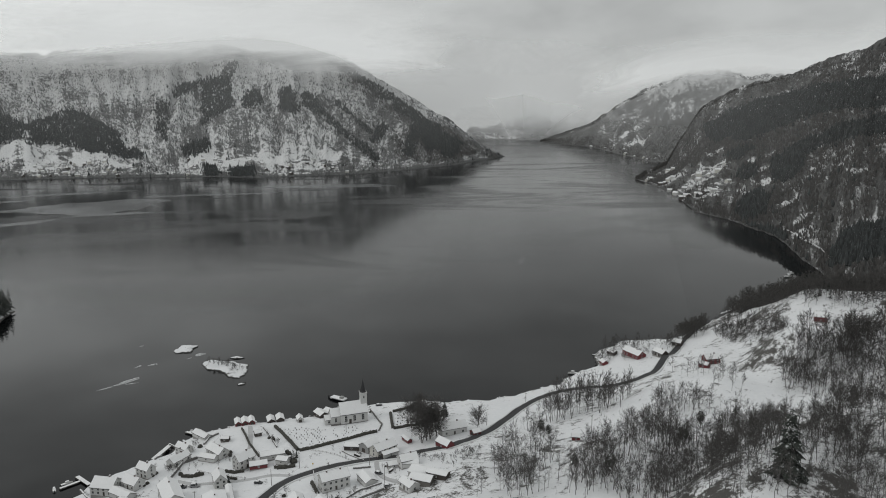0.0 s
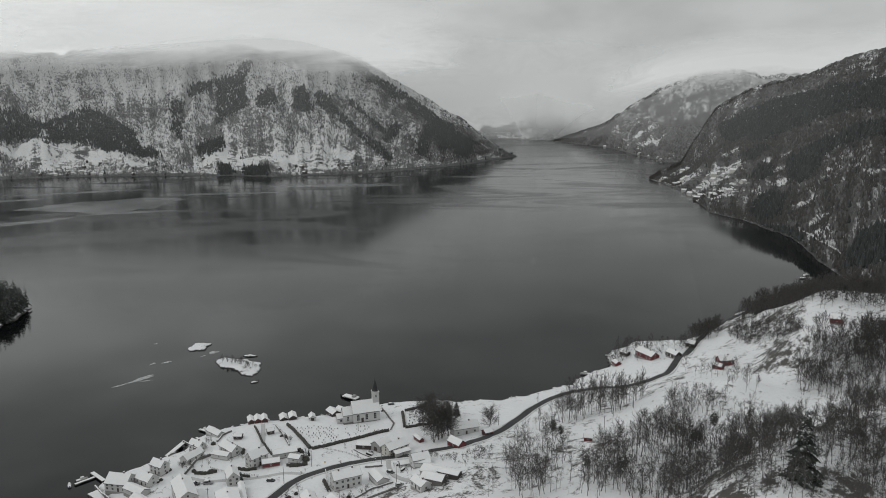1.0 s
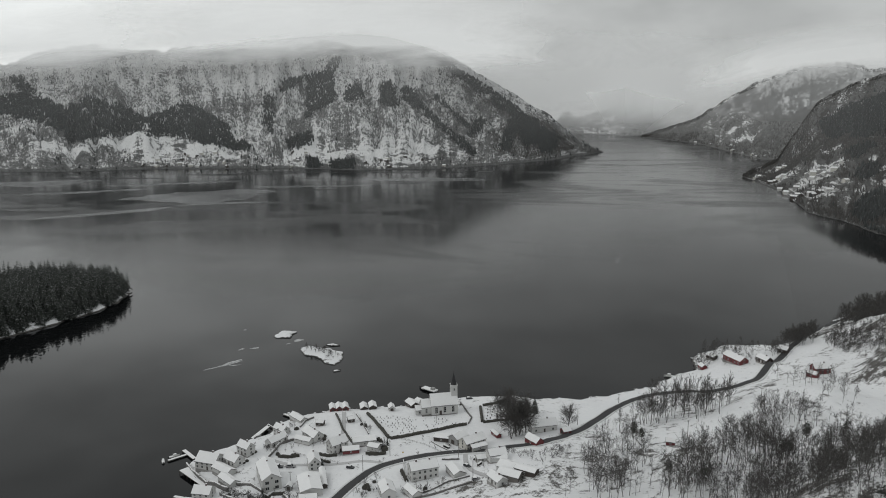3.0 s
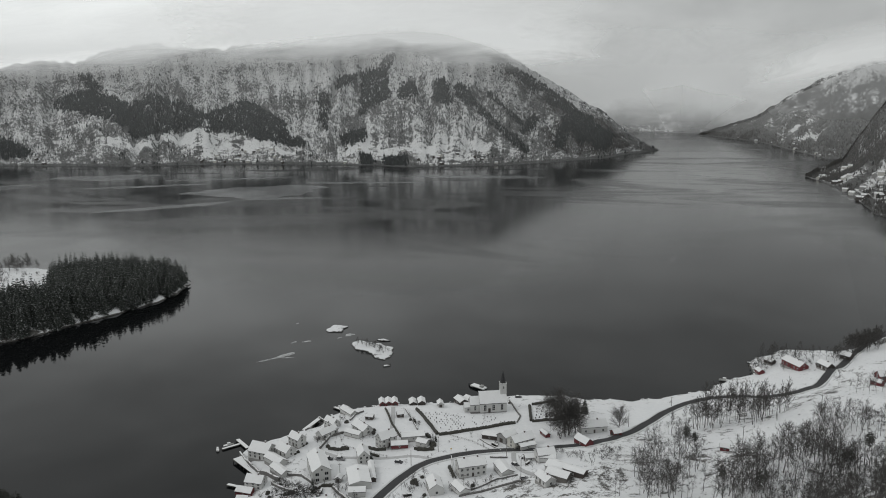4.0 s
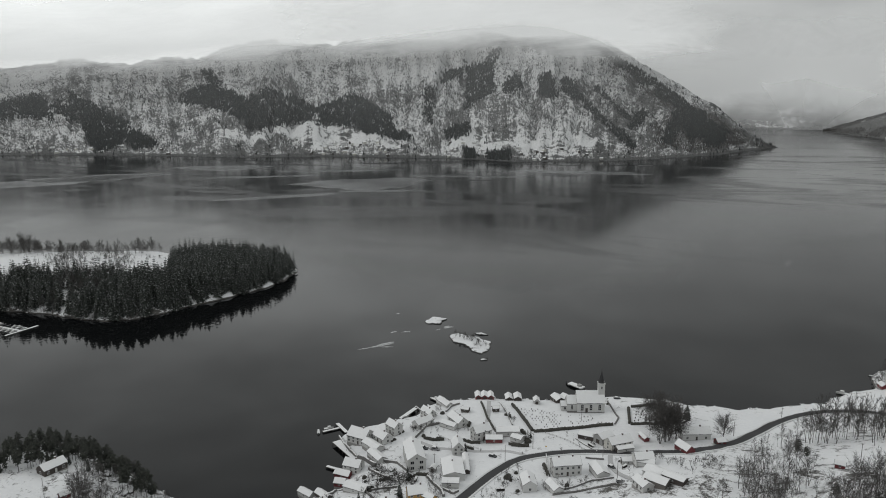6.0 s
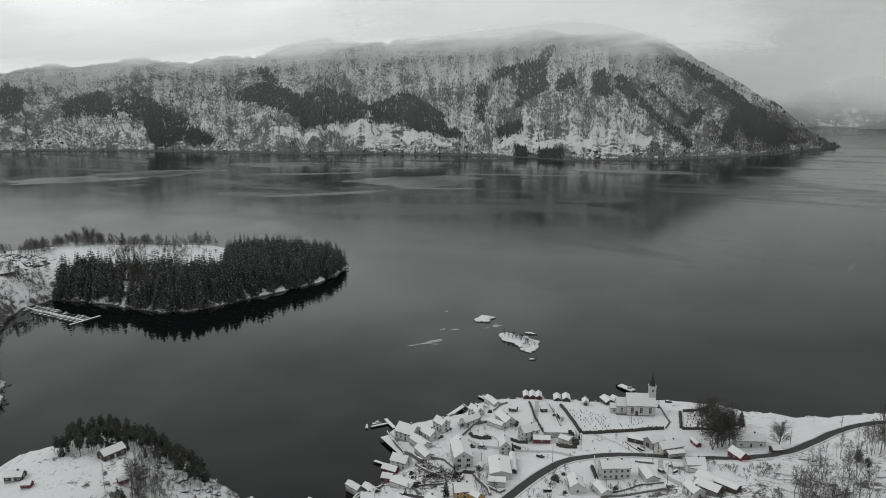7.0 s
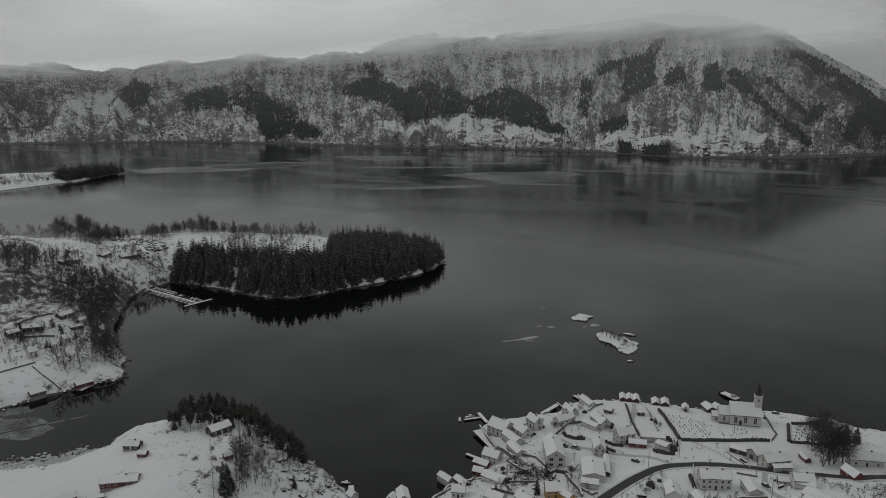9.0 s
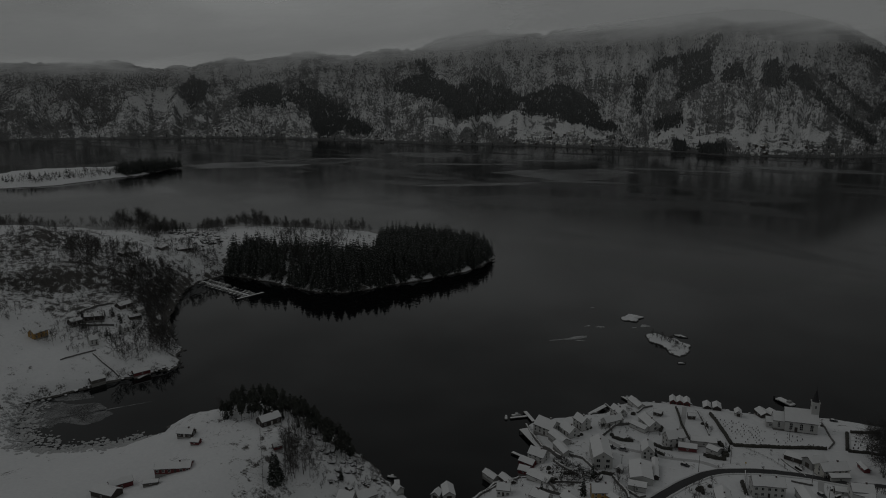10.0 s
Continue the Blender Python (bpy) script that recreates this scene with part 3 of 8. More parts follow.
tagged(new("lane", ribbon([(-75.6, 339.6), (-88.8, 343.2), (-105.6, 339.6), (-124.8, 337.2), (-136.8, 340.8)], 2.6, 0.06, M_TRACK, "lane")), "snow-packed village lane with wheel ruts", "lane", kind="structure")
tagged(new("lane", ribbon([(-36, 355.2), (-33.6, 338.4), (-26.4, 324), (-12, 309.6)], 2.4, 0.06, M_TRACK, "lane")), "snow-packed farm lane with wheel ruts", "lane", kind="structure")
tagged(new("lane", ribbon([(-105.6, 360), (-110.4, 384), (-117.6, 410.4)], 2.4, 0.06, M_TRACK, "lane")), "snow-packed lane down to the boathouses", "lane", kind="structure")
# ---- trees ----
def stick(V, F, p, q, r0, r1, n=3):
    """A tapered twig from p to q."""
    p, q = np.array(p, float), np.array(q, float)
    d = q - p
    d = d / (np.linalg.norm(d) + 1e-9)
    a = np.cross(d, (0.3, 0.9, 0.2) if abs(d[2]) > 0.8 else (0, 0, 1.0))
    a = a / np.linalg.norm(a)
    b = np.cross(d, a)
    i = len(V)
    for c, r in ((p, r0), (q, r1)):
        for k in range(n):
            t = 2 * math.pi * k / n
            V.append(c + r * (math.cos(t) * a + math.sin(t) * b))
    for k in range(n):
        m = (k + 1) % n
        F.append((i + k, i + m, i + n + m))
        F.append((i + k, i + n + m, i + n + k))


def blade(V, F, p, q, w, rng):
    """A thin spray of fine twigs as a narrow triangle."""
    p, q = np.array(p, float), np.array(q, float)
    a = np.cross(q - p, (rng.uniform(-1, 1), rng.uniform(-1, 1), rng.uniform(-1, 1)))
    a = a / (np.linalg.norm(a) + 1e-9) * w
    i = len(V)
    V += [p - a, p + a, q]
    F.append((i, i + 1, i + 2))


def bare_tree(seed, h=11.0, spread=0.30, limbs=12, twigs=4, fine=5, girth=0.13, stems=1, w=0.042, light=False, lift=0.68, low=0.2, limb=0.34):
    """A leafless birch or alder: stem arrays and crown arrays, base at the origin."""
    rng = random.Random(seed)
    TV, TF, CV, CF = [], [], [], []
    for stem in range(stems):
        lean = (rng.uniform(-0.1, 0.1) * stems, rng.uniform(-0.1, 0.1) * stems)
        hh = h * (1 if stem == 0 else rng.uniform(0.65, 0.92))
        levels = (0, 0.5, 1.0) if light else (0, 0.25, 0.5, 0.75, 1.0)
        n = len(levels) - 1
        pts = [np.array((lean[0] * hh * s + rng.uniform(-0.02, 0.02) * h, lean[1] * hh * s + rng.uniform(-0.02, 0.02) * h, hh * s - (0.5 if s == 0 else 0))) for s in levels]
        for k in range(n):
            stick(TV, TF, pts[k], pts[k + 1], girth * (1 - k / n * 0.9), girth * (1 - (k + 1) / n * 0.9) + 0.01, 3 if light else 5)
        for k in range(limbs):
            s = low + (0.98 - low) * (k + rng.random()) / limbs
            j = min(n - 1, int(s * n))
            p = pts[j] + (pts[j + 1] - pts[j]) * (s * n - j)
            az, up = rng.uniform(0, 2 * math.pi), lift + (1.33 - lift) * s + rng.uniform(-0.25, 0.25)
            length = h * spread * rng.uniform(0.6, 1.15) * (0.45 + 0.75 * math.sin(math.pi * min(1.0, 0.12 + s * 0.85)))
            d = np.array((math.cos(az) * math.cos(up), math.sin(az) * math.cos(up), math.sin(up)))
            q = p + d * length
            if light:
                blade(CV, CF, p, q, girth * 0.5, rng)
            else:
                stick(CV, CF, p, q, girth * limb * (1.15 - s), 0.01)
            for m in range(twigs):
                f = 0.2 + 0.8 * (m + rng.random()) / twigs
                a = p + d * length * f
                e = d + np.array([rng.gauss(0, 0.38) for _ in range(3)])
                e = e / np.linalg.norm(e)
                b = a + e * length * rng.uniform(0.35, 0.6)
                blade(CV, CF, a, b, w * 1.2, rng)
                for _ in range(fine):
                    c = a + (b - a) * rng.uniform(0.15, 1.0)
                    g = e + np.array([rng.gauss(0, 0.5 if light else 0.8) for _ in range(3)])
                    blade(CV, CF, c, c + g / np.linalg.norm(g) * length * (rng.uniform(0.18, 0.4) if light else rng.uniform(0.25, 0.55)), w, rng)
    return np.array(TV), np.array(TF), np.array(CV), np.array(CF)


def spruce_tree(seed, h=13.0, width=0.2, levels=15, per=9, bare=0.06, ragged=0.25, round_top=0.0):
    """A conifer: stem arrays and a crown of drooping boughs in whorls."""
    rng = random.Random(seed)
    TV, TF, CV, CF = [], [], [], []
    stick(TV, TF, (0, 0, -0.5), (0, 0, h * 0.97), 0.016 * h, 0.01, 6)
    for k in range(levels):
        s = bare + (1 - bare) * (k + 0.5 * rng.random()) / levels
        reach = h * width * ((1 - s) ** 0.66 if not round_top else math.sqrt(max(0.02, 1 - (2 * (s - bare) / (1 - bare) - 0.9) ** 2)) * round_top) + 0.1
        turn = rng.uniform(0, 6.3)
        for j in range(per):
            az = turn + 2 * math.pi * j / per + rng.uniform(-0.25, 0.25)
            r = reach * rng.uniform(1 - ragged, 1 + ragged)
            z = h * s + rng.uniform(-0.02, 0.02) * h
            out = np.array((math.cos(az), math.sin(az), 0.0))
            side = np.array((-math.sin(az), math.cos(az), 0.0)) * r * 0.28
            p0, p1, p2 = np.array((0, 0, z)), out * r * 0.6 + (0, 0, z - 0.10 * r), out * r + (0, 0, z - rng.uniform(0.25, 0.5) * r)
            i = len(CV)
            CV += [p0, p1 - side - (0, 0, 0.12 * r), p1 + side - (0, 0, 0.12 * r), p1 + (0, 0, 0.06 * r), p2]
            CF += [(i, i + 1, i + 3), (i, i + 3, i + 2), (i + 1, i + 4, i + 3), (i + 3, i + 4, i + 2)]
    i = len(CV)
    CV += [np.array((0.12, 0, h * 0.9)), np.array((-0.06, 0.1, h * 0.9)), np.array((-0.06, -0.1, h * 0.9)), np.array((0, 0, h))]
    CF += [(i, i + 1, i + 3), (i + 1, i + 2, i + 3), (i + 2, i, i + 3)]
    return np.array(TV), np.array(TF), np.array(CV), np.array(CF)


BIRCH = [bare_tree(k, 11.0, (0.26, 0.30, 0.32, 0.24, 0.28, 0.34)[k], 12, 4, 5, 0.12, (1, 1, 2, 1, 1, 1)[k], 0.032, False, 0.6, 0.34, 0.2) for k in range(6)]
BIRCH_FAR = [bare_tree(30 + k, 11.0, (0.24, 0.30, 0.32, 0.22, 0.28, 0.36)[k], 9, 4, 5, 0.12, 1, 0.062, True, 0.6, 0.3) for k in range(6)]
BIRCH_FARTHEST = [bare_tree(80 + k, 11.0, (0.32, 0.36, 0.42)[k], 10, 4, 4, 0.13, 1, 0.105, True, 0.35) for k in range(3)]
ELM = [bare_tree(70 + k, 11.0, 0.44, 22, 7, 7, 0.2, 2, 0.035, lift=0.3) for k in range(3)]
SHRUB = [bare_tree(20 + k, 2.6, 0.6, 6, 3, 3, 0.05, 2, 0.045, True) for k in range(3)]
SPRUCE = [spruce_tree(40 + k, 13.0, (0.21, 0.25, 0.19, 0.27)[k], 16, 10, 0.06, 0.35) for k in range(4)]
SPRUCE_FAR = [spruce_tree(50 + k, 13.0, (0.21, 0.25, 0.19, 0.27)[k], 10, 7, 0.1, 0.35) for k in range(4)]
PINE = [spruce_tree(60 + k, 11.0, 0.17, 10, 8, 0.34, 0.6, 0.9) for k in range(3)]


def inside(poly, x, y):
    return shore_distance(np.array([x]), np.array([y]), np.array(poly, float))[0] > 0


CLEARINGS = [np.array(ring, float) for ring in ([(2, 364), (33, 381), (60, 367), (88, 376), (106, 378), (113, 369), (96, 356), (84, 358), (69, 348), (62, 330), (56, 348), (38, 351), (14, 344)],
                                                [(-6, 346), (5, 361), (8, 322), (5, 291), (-6, 294)], [(50, 367), (67, 348), (64, 323), (50, 286), (44, 284), (52, 321)],
                                                [(123, 463), (144, 455), (148, 380), (142, 362), (120, 375), (107, 384)])]


def spots(poly, count, seed, apart=0.0, keep=None, near=2.5):
    """Scattered places inside an outline."""
    rng = random.Random(seed)
    xs, ys = [p[0] for p in poly], [p[1] for p in poly]
    n = count * 6
    x = np.array([rng.uniform(min(xs), max(xs)) for _ in range(n)])
    y = np.array([rng.uniform(min(ys), max(ys)) for _ in range(n)])
    ok = (shore_distance(x, y, np.array(poly, float)) > 0) & (shore_distance(x, y, LAND) > near)
    if keep is not None:
        ok &= keep(x, y)
    for ring in CLEARINGS:
        ok &= shore_distance(x, y, ring) < 0
    x, y = x[ok], y[ok]
    if apart:
        picked = []
        for p in zip(x, y):
            if all((p[0] - q[0]) ** 2 + (p[1] - q[1]) ** 2 > apart * apart for q in picked):
                picked.append(p)
                if len(picked) == count:
                    break
        return picked
    return list(zip(x[:count], y[:count]))


def tree_mesh_pair(kind, k, crown_mat):
    TV, TF, CV, CF = kind[k]
    return quick_mesh("trunk", TV, TF, M_BARK), quick_mesh("crown", CV, CF, crown_mat)


TREE_MESH = {}


def tree(x, y, kind, k, size, turn, name, label, crown_mat, group, z=None):
    """One tree of its own: trunk and crown."""
    key = (id(kind), k)
    if key not in TREE_MESH:
        TREE_MESH[key] = tree_mesh_pair(kind, k, crown_mat)
    ob = new(name)
    ob.matrix_world = pose(x, y, ground(x, y) if z is None else z, 0, 0, turn) @ Matrix.Scale(size * 1.2, 4)
    tagged(ob, label, "tree", group)
    part("trunk", TREE_MESH[key][0], ob)
    part("crown", TREE_MESH[key][1], ob)
    return ob


def wood(name, label, kind, crown_mat, places, low, high, seed, z=None):
    """A wood too dense to count: joined real trees, one sheet of stuff."""
    rng = random.Random(seed)
    T, TFs, C, CFs, nt, nc = [], [], [], [], 0, 0
    pts = np.array(places, float)
    zs = land_height(pts[:, 0], pts[:, 1]) if z is None else np.asarray(z, float)
    for (x, y), g in zip(pts, zs):
        used = BIRCH_FARTHEST if kind is BIRCH and math.hypot(x, y) > 470 else BIRCH_FAR if kind is BIRCH and math.hypot(x, y) > 400 else SPRUCE_FAR if kind is SPRUCE else kind
        TV, TF, CV, CF = used[rng.randrange(len(used))]
        s, a = 1.2 * rng.uniform(low, high), rng.uniform(0, 6.283)
        m = np.array(((math.cos(a), -math.sin(a), 0), (math.sin(a), math.cos(a), 0), (0, 0, 1))) * s
        m[2] *= rng.uniform(0.85, 1.15)
        T.append(TV @ m.T + (x, y, g)), TFs.append(TF + nt)
        C.append(CV @ m.T + (x, y, g)), CFs.append(CF + nc)
        nt, nc = nt + len(TV), nc + len(CV)
    ob = tagged(new(name, quick_mesh(name, np.concatenate(C), np.concatenate(CFs), crown_mat)), label, "wood", kind="stuff")
    part("trunks", quick_mesh("trunks", np.concatenate(T), np.concatenate(TFs), M_BARK), ob)
    return ob
# ---- islets, skerries and ice ----
def islet(name, ring, top, seed, mat, label, category="islet"):
    """A low rock in the water with an uneven snowy back."""
    ring = np.array(ring, float)
    c = ring.mean(0)
    n, m = 72, 9
    rng = random.Random(seed)
    ang = np.linspace(0, 2 * np.pi, n, endpoint=False)
    rad = []
    for a in ang:
        d, best = np.array((math.cos(a), math.sin(a))), 1.0
        for p, q in zip(ring, np.roll(ring, -1, 0)):
            e = q - p
            den = d[0] * e[1] - d[1] * e[0]
            if abs(den) > 1e-9:
                t = ((p - c)[0] * e[1] - (p - c)[1] * e[0]) / den
                u = ((p - c)[0] * d[1] - (p - c)[1] * d[0]) / den
                if t > 0 and -1e-6 <= u <= 1 + 1e-6:
                    best = max(best, t)
        rad.append(best * (rng.uniform(0.95, 1.04) + 0.16 * float(wobble(np.array(c[0] + 9 * d[0]), np.array(c[1] + 9 * d[1]), 4, seed + 2))))
    verts = []
    for k in range(m):
        s = k / (m - 1)
        for a, r in zip(ang, rad):
            x, y = c[0] + math.cos(a) * r * (1.04 - s), c[1] + math.sin(a) * r * (1.04 - s)
            z = -1.2 if k == 0 else top * (1 - (1 - s) ** 2.2) * (0.75 + 0.35 * float(wobble(np.array(x), np.array(y), 6, seed))) + 0.3
            verts.append((x, y, z))
    faces = [(k * n + i, k * n + (i + 1) % n, (k + 1) * n + (i + 1) % n, (k + 1) * n + i) for k in range(m - 1) for i in range(n)]
    me = mesh_of(name, verts, faces, mat)
    me.polygons.foreach_set("use_smooth", np.ones(len(faces), bool))
    return tagged(new(name, me), label, category)


M_ISLET = snowy_ground("snowy_rock", (0.014, 0.013, 0.012), (0.05, 0.048, 0.045), 0.64, 0.9, (), 0.3)
islet("islet", [(-221.5, 566), (-220, 582), (-213, 584), (-206, 581), (-206.5, 565), (-214, 562)], 1.9, 3, M_ISLET, "small snow-capped rock islet in dark water")
islet("islet", [(-192, 541), (-186, 547), (-176, 546), (-165, 541), (-158, 538), (-151, 534), (-143, 515), (-150, 502.5), (-160, 508), (-165, 517), (-172, 522), (-180, 524)], 2.0, 4, M_ISLET, "long snow-capped rock islet with bare scrub in dark water")
islet("skerry", [(-171.6, 551), (-165.6, 553.4), (-158.6, 549.8), (-165.6, 547.4)], 1.5, 6, M_ISLET, "low dark skerry with a rim of snow", "skerry")
islet("skerry", [(-148.8, 494.4), (-144, 498), (-142.8, 493.2), (-147.6, 490.8)], 0.5, 7, M_ISLET, "low dark skerry just above the water", "skerry")
islet("island", [(-1565, 650), (-1513, 739), (-1518, 799), (-1522, 864), (-1537, 939), (-1554, 1022), (-1593, 1114), (-1640, 1120), (-1720, 1040), (-1872, 850), (-1800, 650)], 13.0, 8, M_LAND, "low snowy island with dark spruces across the bay", "island")
isle_rng = random.Random(3)
ISLE_WOOD = np.array([(-1540, 912), (-1540, 956), (-1556, 1011), (-1582, 1095), (-1612, 1105), (-1645, 1000), (-1600, 920)], float)
isle_spots = [(isle_rng.uniform(-1645, -1540), isle_rng.uniform(912, 1105)) for k in range(420)]
isle_spots = [p for p in isle_spots if shore_distance(np.array([p[0]]), np.array([p[1]]), ISLE_WOOD)[0] > 0]
wood("spruce_wood", "dark spruces on the low island", SPRUCE, M_NEEDLE, isle_spots, 1.0, 2.0, 22, z=[3.5] * len(isle_spots))
isle_spots = [(-1560 - 90 * isle_rng.random() ** 1.5, 700 + isle_rng.uniform(0, 210)) for k in range(80)]
wood("birch_wood", "bare trees on the low island", BIRCH, M_TWIG, isle_spots, 0.5, 1.0, 23, z=[6.0] * 80)
isle_spots = [(-1600 - 60 * isle_rng.random(), 680 + isle_rng.uniform(0, 200)) for k in range(18)]
wood("scrub", "bare scrub along the snowy shore of the low island", SHRUB, M_TWIG, [(x + 25, y) for x, y in isle_spots] + [(-1550 - 50 * isle_rng.random(), 720 + isle_rng.uniform(0, 190)) for k in range(110)], 1.0, 2.4, 26, z=[4.5] * 128)
wood("spruce_wood", "scattered spruces on the low island", SPRUCE, M_NEEDLE, isle_spots, 0.5, 1.2, 25, z=[6.0] * 18)
isle_spots = [(-168 + 17 * s + isle_rng.uniform(-4, 4), 529 - 12 * s + isle_rng.uniform(-4, 4)) for s in np.linspace(-0.8, 0.9, 34)]
wood("scrub", "bare scrub on the islet", SHRUB, M_TWIG, isle_spots, 0.5, 1.2, 24, z=[1.6] * 34)


def ice_sheet(name, cx, cy, rx, ry, turn, seed, label, mat):
    rng = random.Random(seed)
    n, V = 64, []
    rx, ry = rx * 1.2, ry * 1.2
    c, s = math.cos(radians(turn)), math.sin(radians(turn))
    ph = [rng.uniform(0, 6.28) for _ in range(6)]
    for k in range(n):
        a = 2 * math.pi * k / n
        r = 1 + 0.18 * math.sin(2 * a + ph[0]) + 0.14 * math.sin(3 * a + ph[1]) + 0.09 * math.sin(5 * a + ph[2]) + 0.06 * math.sin(9 * a + ph[3]) + 0.04 * math.sin(17 * a + ph[4])
        x, y = rx * r * math.cos(a), ry * r * math.sin(a)
        V.append((cx + c * x - s * y, cy + s * x + c * y))
    verts = [(x, y, 0.05) for x, y in V] + [(x, y, -0.05) for x, y in V]
    faces = [tuple(range(n))] + [(k, k + n, (k + 1) % n + n, (k + 1) % n) for k in range(n)]
    return tagged(new(name, mesh_of(name, verts, faces, mat)), label, "ice")


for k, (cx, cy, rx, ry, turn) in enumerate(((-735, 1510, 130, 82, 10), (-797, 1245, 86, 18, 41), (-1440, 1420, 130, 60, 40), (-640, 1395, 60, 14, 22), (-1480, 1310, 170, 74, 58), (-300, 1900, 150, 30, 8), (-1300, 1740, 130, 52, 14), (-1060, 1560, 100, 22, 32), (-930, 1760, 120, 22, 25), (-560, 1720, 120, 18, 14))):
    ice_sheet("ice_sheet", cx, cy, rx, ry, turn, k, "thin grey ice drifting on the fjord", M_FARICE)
# thin pale films added on the water to draw light wake streaks
for k, (cx, cy, rx, ry, turn) in enumerate(((-8, 1020, 62, 2.6, -10), (103, 925, 26, 2.2, 78), (75, 985, 26, 2.0, -50), (290, 2000, 66, 7, -34), (545, 2260, 100, 10, -72), (420, 2060, 70, 6, -20))):
    ice_sheet("ice_film", cx, cy, rx, ry, turn, 60 + k, "faint pale film drawing a light wake streak on the fjord", M_STREAK)
for k, (cx, cy, rx, ry, turn) in enumerate(((-231, 501, 9, 2.0, 52), (-226.2, 536.8, 2.6, 1.5, 30), (-197.4, 560, 3.0, 2.6, 10), (-253.9, 582.7, 1.4, 0.9, 20), (-236, 533, 3, 0.8, 70), (-241, 488, 4, 0.9, 50), (-226, 497, 4, 0.5, 20), (-203, 551, 2.2, 0.5, 60))):
    ice_sheet("ice_floe", cx, cy, rx, ry, turn, 20 + k, "small white floe of broken ice", M_ICE)
ice_sheet("ice_sheet", -430, 192, 25, 17, 22, 31, "grey cracked ice filling the head of the bay", M_BAYICE)
ice_sheet("ice_sheet", -445, 214, 9, 5, 60, 33, "grey cracked ice filling the head of the bay", M_BAYICE)
ice_sheet("ice_sheet", -412, 212, 20, 0.9, 62, 32, "narrow lead of refrozen ice in the bay", M_BAYICE)


def ice_rubble():
    """Broken plates of shore ice along the head of the bay."""
    rng = random.Random(17)
    line = [(-352, 205), (-361, 190), (-392, 163), (-428, 170), (-458, 192)]
    V, F = [], []
    for k in range(1500):
        i = rng.randrange(len(line) - 1)
        f = rng.random()
        x = line[i][0] + (line[i + 1][0] - line[i][0]) * f + rng.gauss(0, 5.5)
        y = line[i][1] + (line[i + 1][1] - line[i][1]) * f + rng.gauss(0, 5.5)
        r, a, z = rng.uniform(0.4, 1.7), rng.uniform(0, 6.28), max(0.02, ground(x, y)) + rng.uniform(-0.05, 0.12)
        b = len(V)
        ring = [(x + r * rng.uniform(0.6, 1.1) * math.cos(a + j * 1.257), y + r * rng.uniform(0.6, 1.1) * math.sin(a + j * 1.257)) for j in range(5)]
        V += [(px_, py_, z - 0.2) for px_, py_ in ring] + [(px_, py_, z + rng.uniform(0.1, 0.35)) for px_, py_ in ring]
        F += [tuple(b + 5 + j for j in range(5))] + [(b + j, b + (j + 1) % 5, b + 5 + (j + 1) % 5, b + 5 + j) for j in range(5)]
    tagged(new("ice_rubble", mesh_of("ice_rubble", V, F, M_FLOE)), "broken plates of shore ice along the bay", "ice", kind="stuff")


M_FLOE = plain("grey_floe", (0.42, 0.425, 0.43), 0.6, 0.7, 0.45, 0.2, 0.3, 0.05)
ice_rubble()
# ---- buildings ----
def box_data(x0, x1, y0, y1, z0, z1):
    v = [(x, y, z) for z in (z0, z1) for x, y in ((x0, y0), (x1, y0), (x1, y1), (x0, y1))]
    f = [(3, 2, 1, 0), (4, 5, 6, 7), (0, 1, 5, 4), (1, 2, 6, 5), (2, 3, 7, 6), (3, 0, 4, 7)]
    return v, f


def boxes(name, mat, *spans):
    verts, faces = [], []
    for s in spans:
        v, f = box_data(*s)
        faces += [tuple(i + len(verts) for i in q) for q in f]
        verts += v
    return mesh_of(name, verts, faces, mat)


def gabled(name, mat, l, w, eave, rise, low):
    """Walls of a gabled house: the ridge runs along x."""
    h, a = l / 2, w / 2
    prof = [(-a, low), (a, low), (a, eave), (0, eave + rise), (-a, eave)]
    v = [(s * h, y, z) for s in (-1, 1) for y, z in prof]
    f = [(4, 3, 2, 1, 0), (5, 6, 7, 8, 9)] + [(i, (i + 1) % 5, (i + 1) % 5 + 5, i + 5) for i in range(5) if i not in (2, 3)]
    return mesh_of(name, v, f, mat)


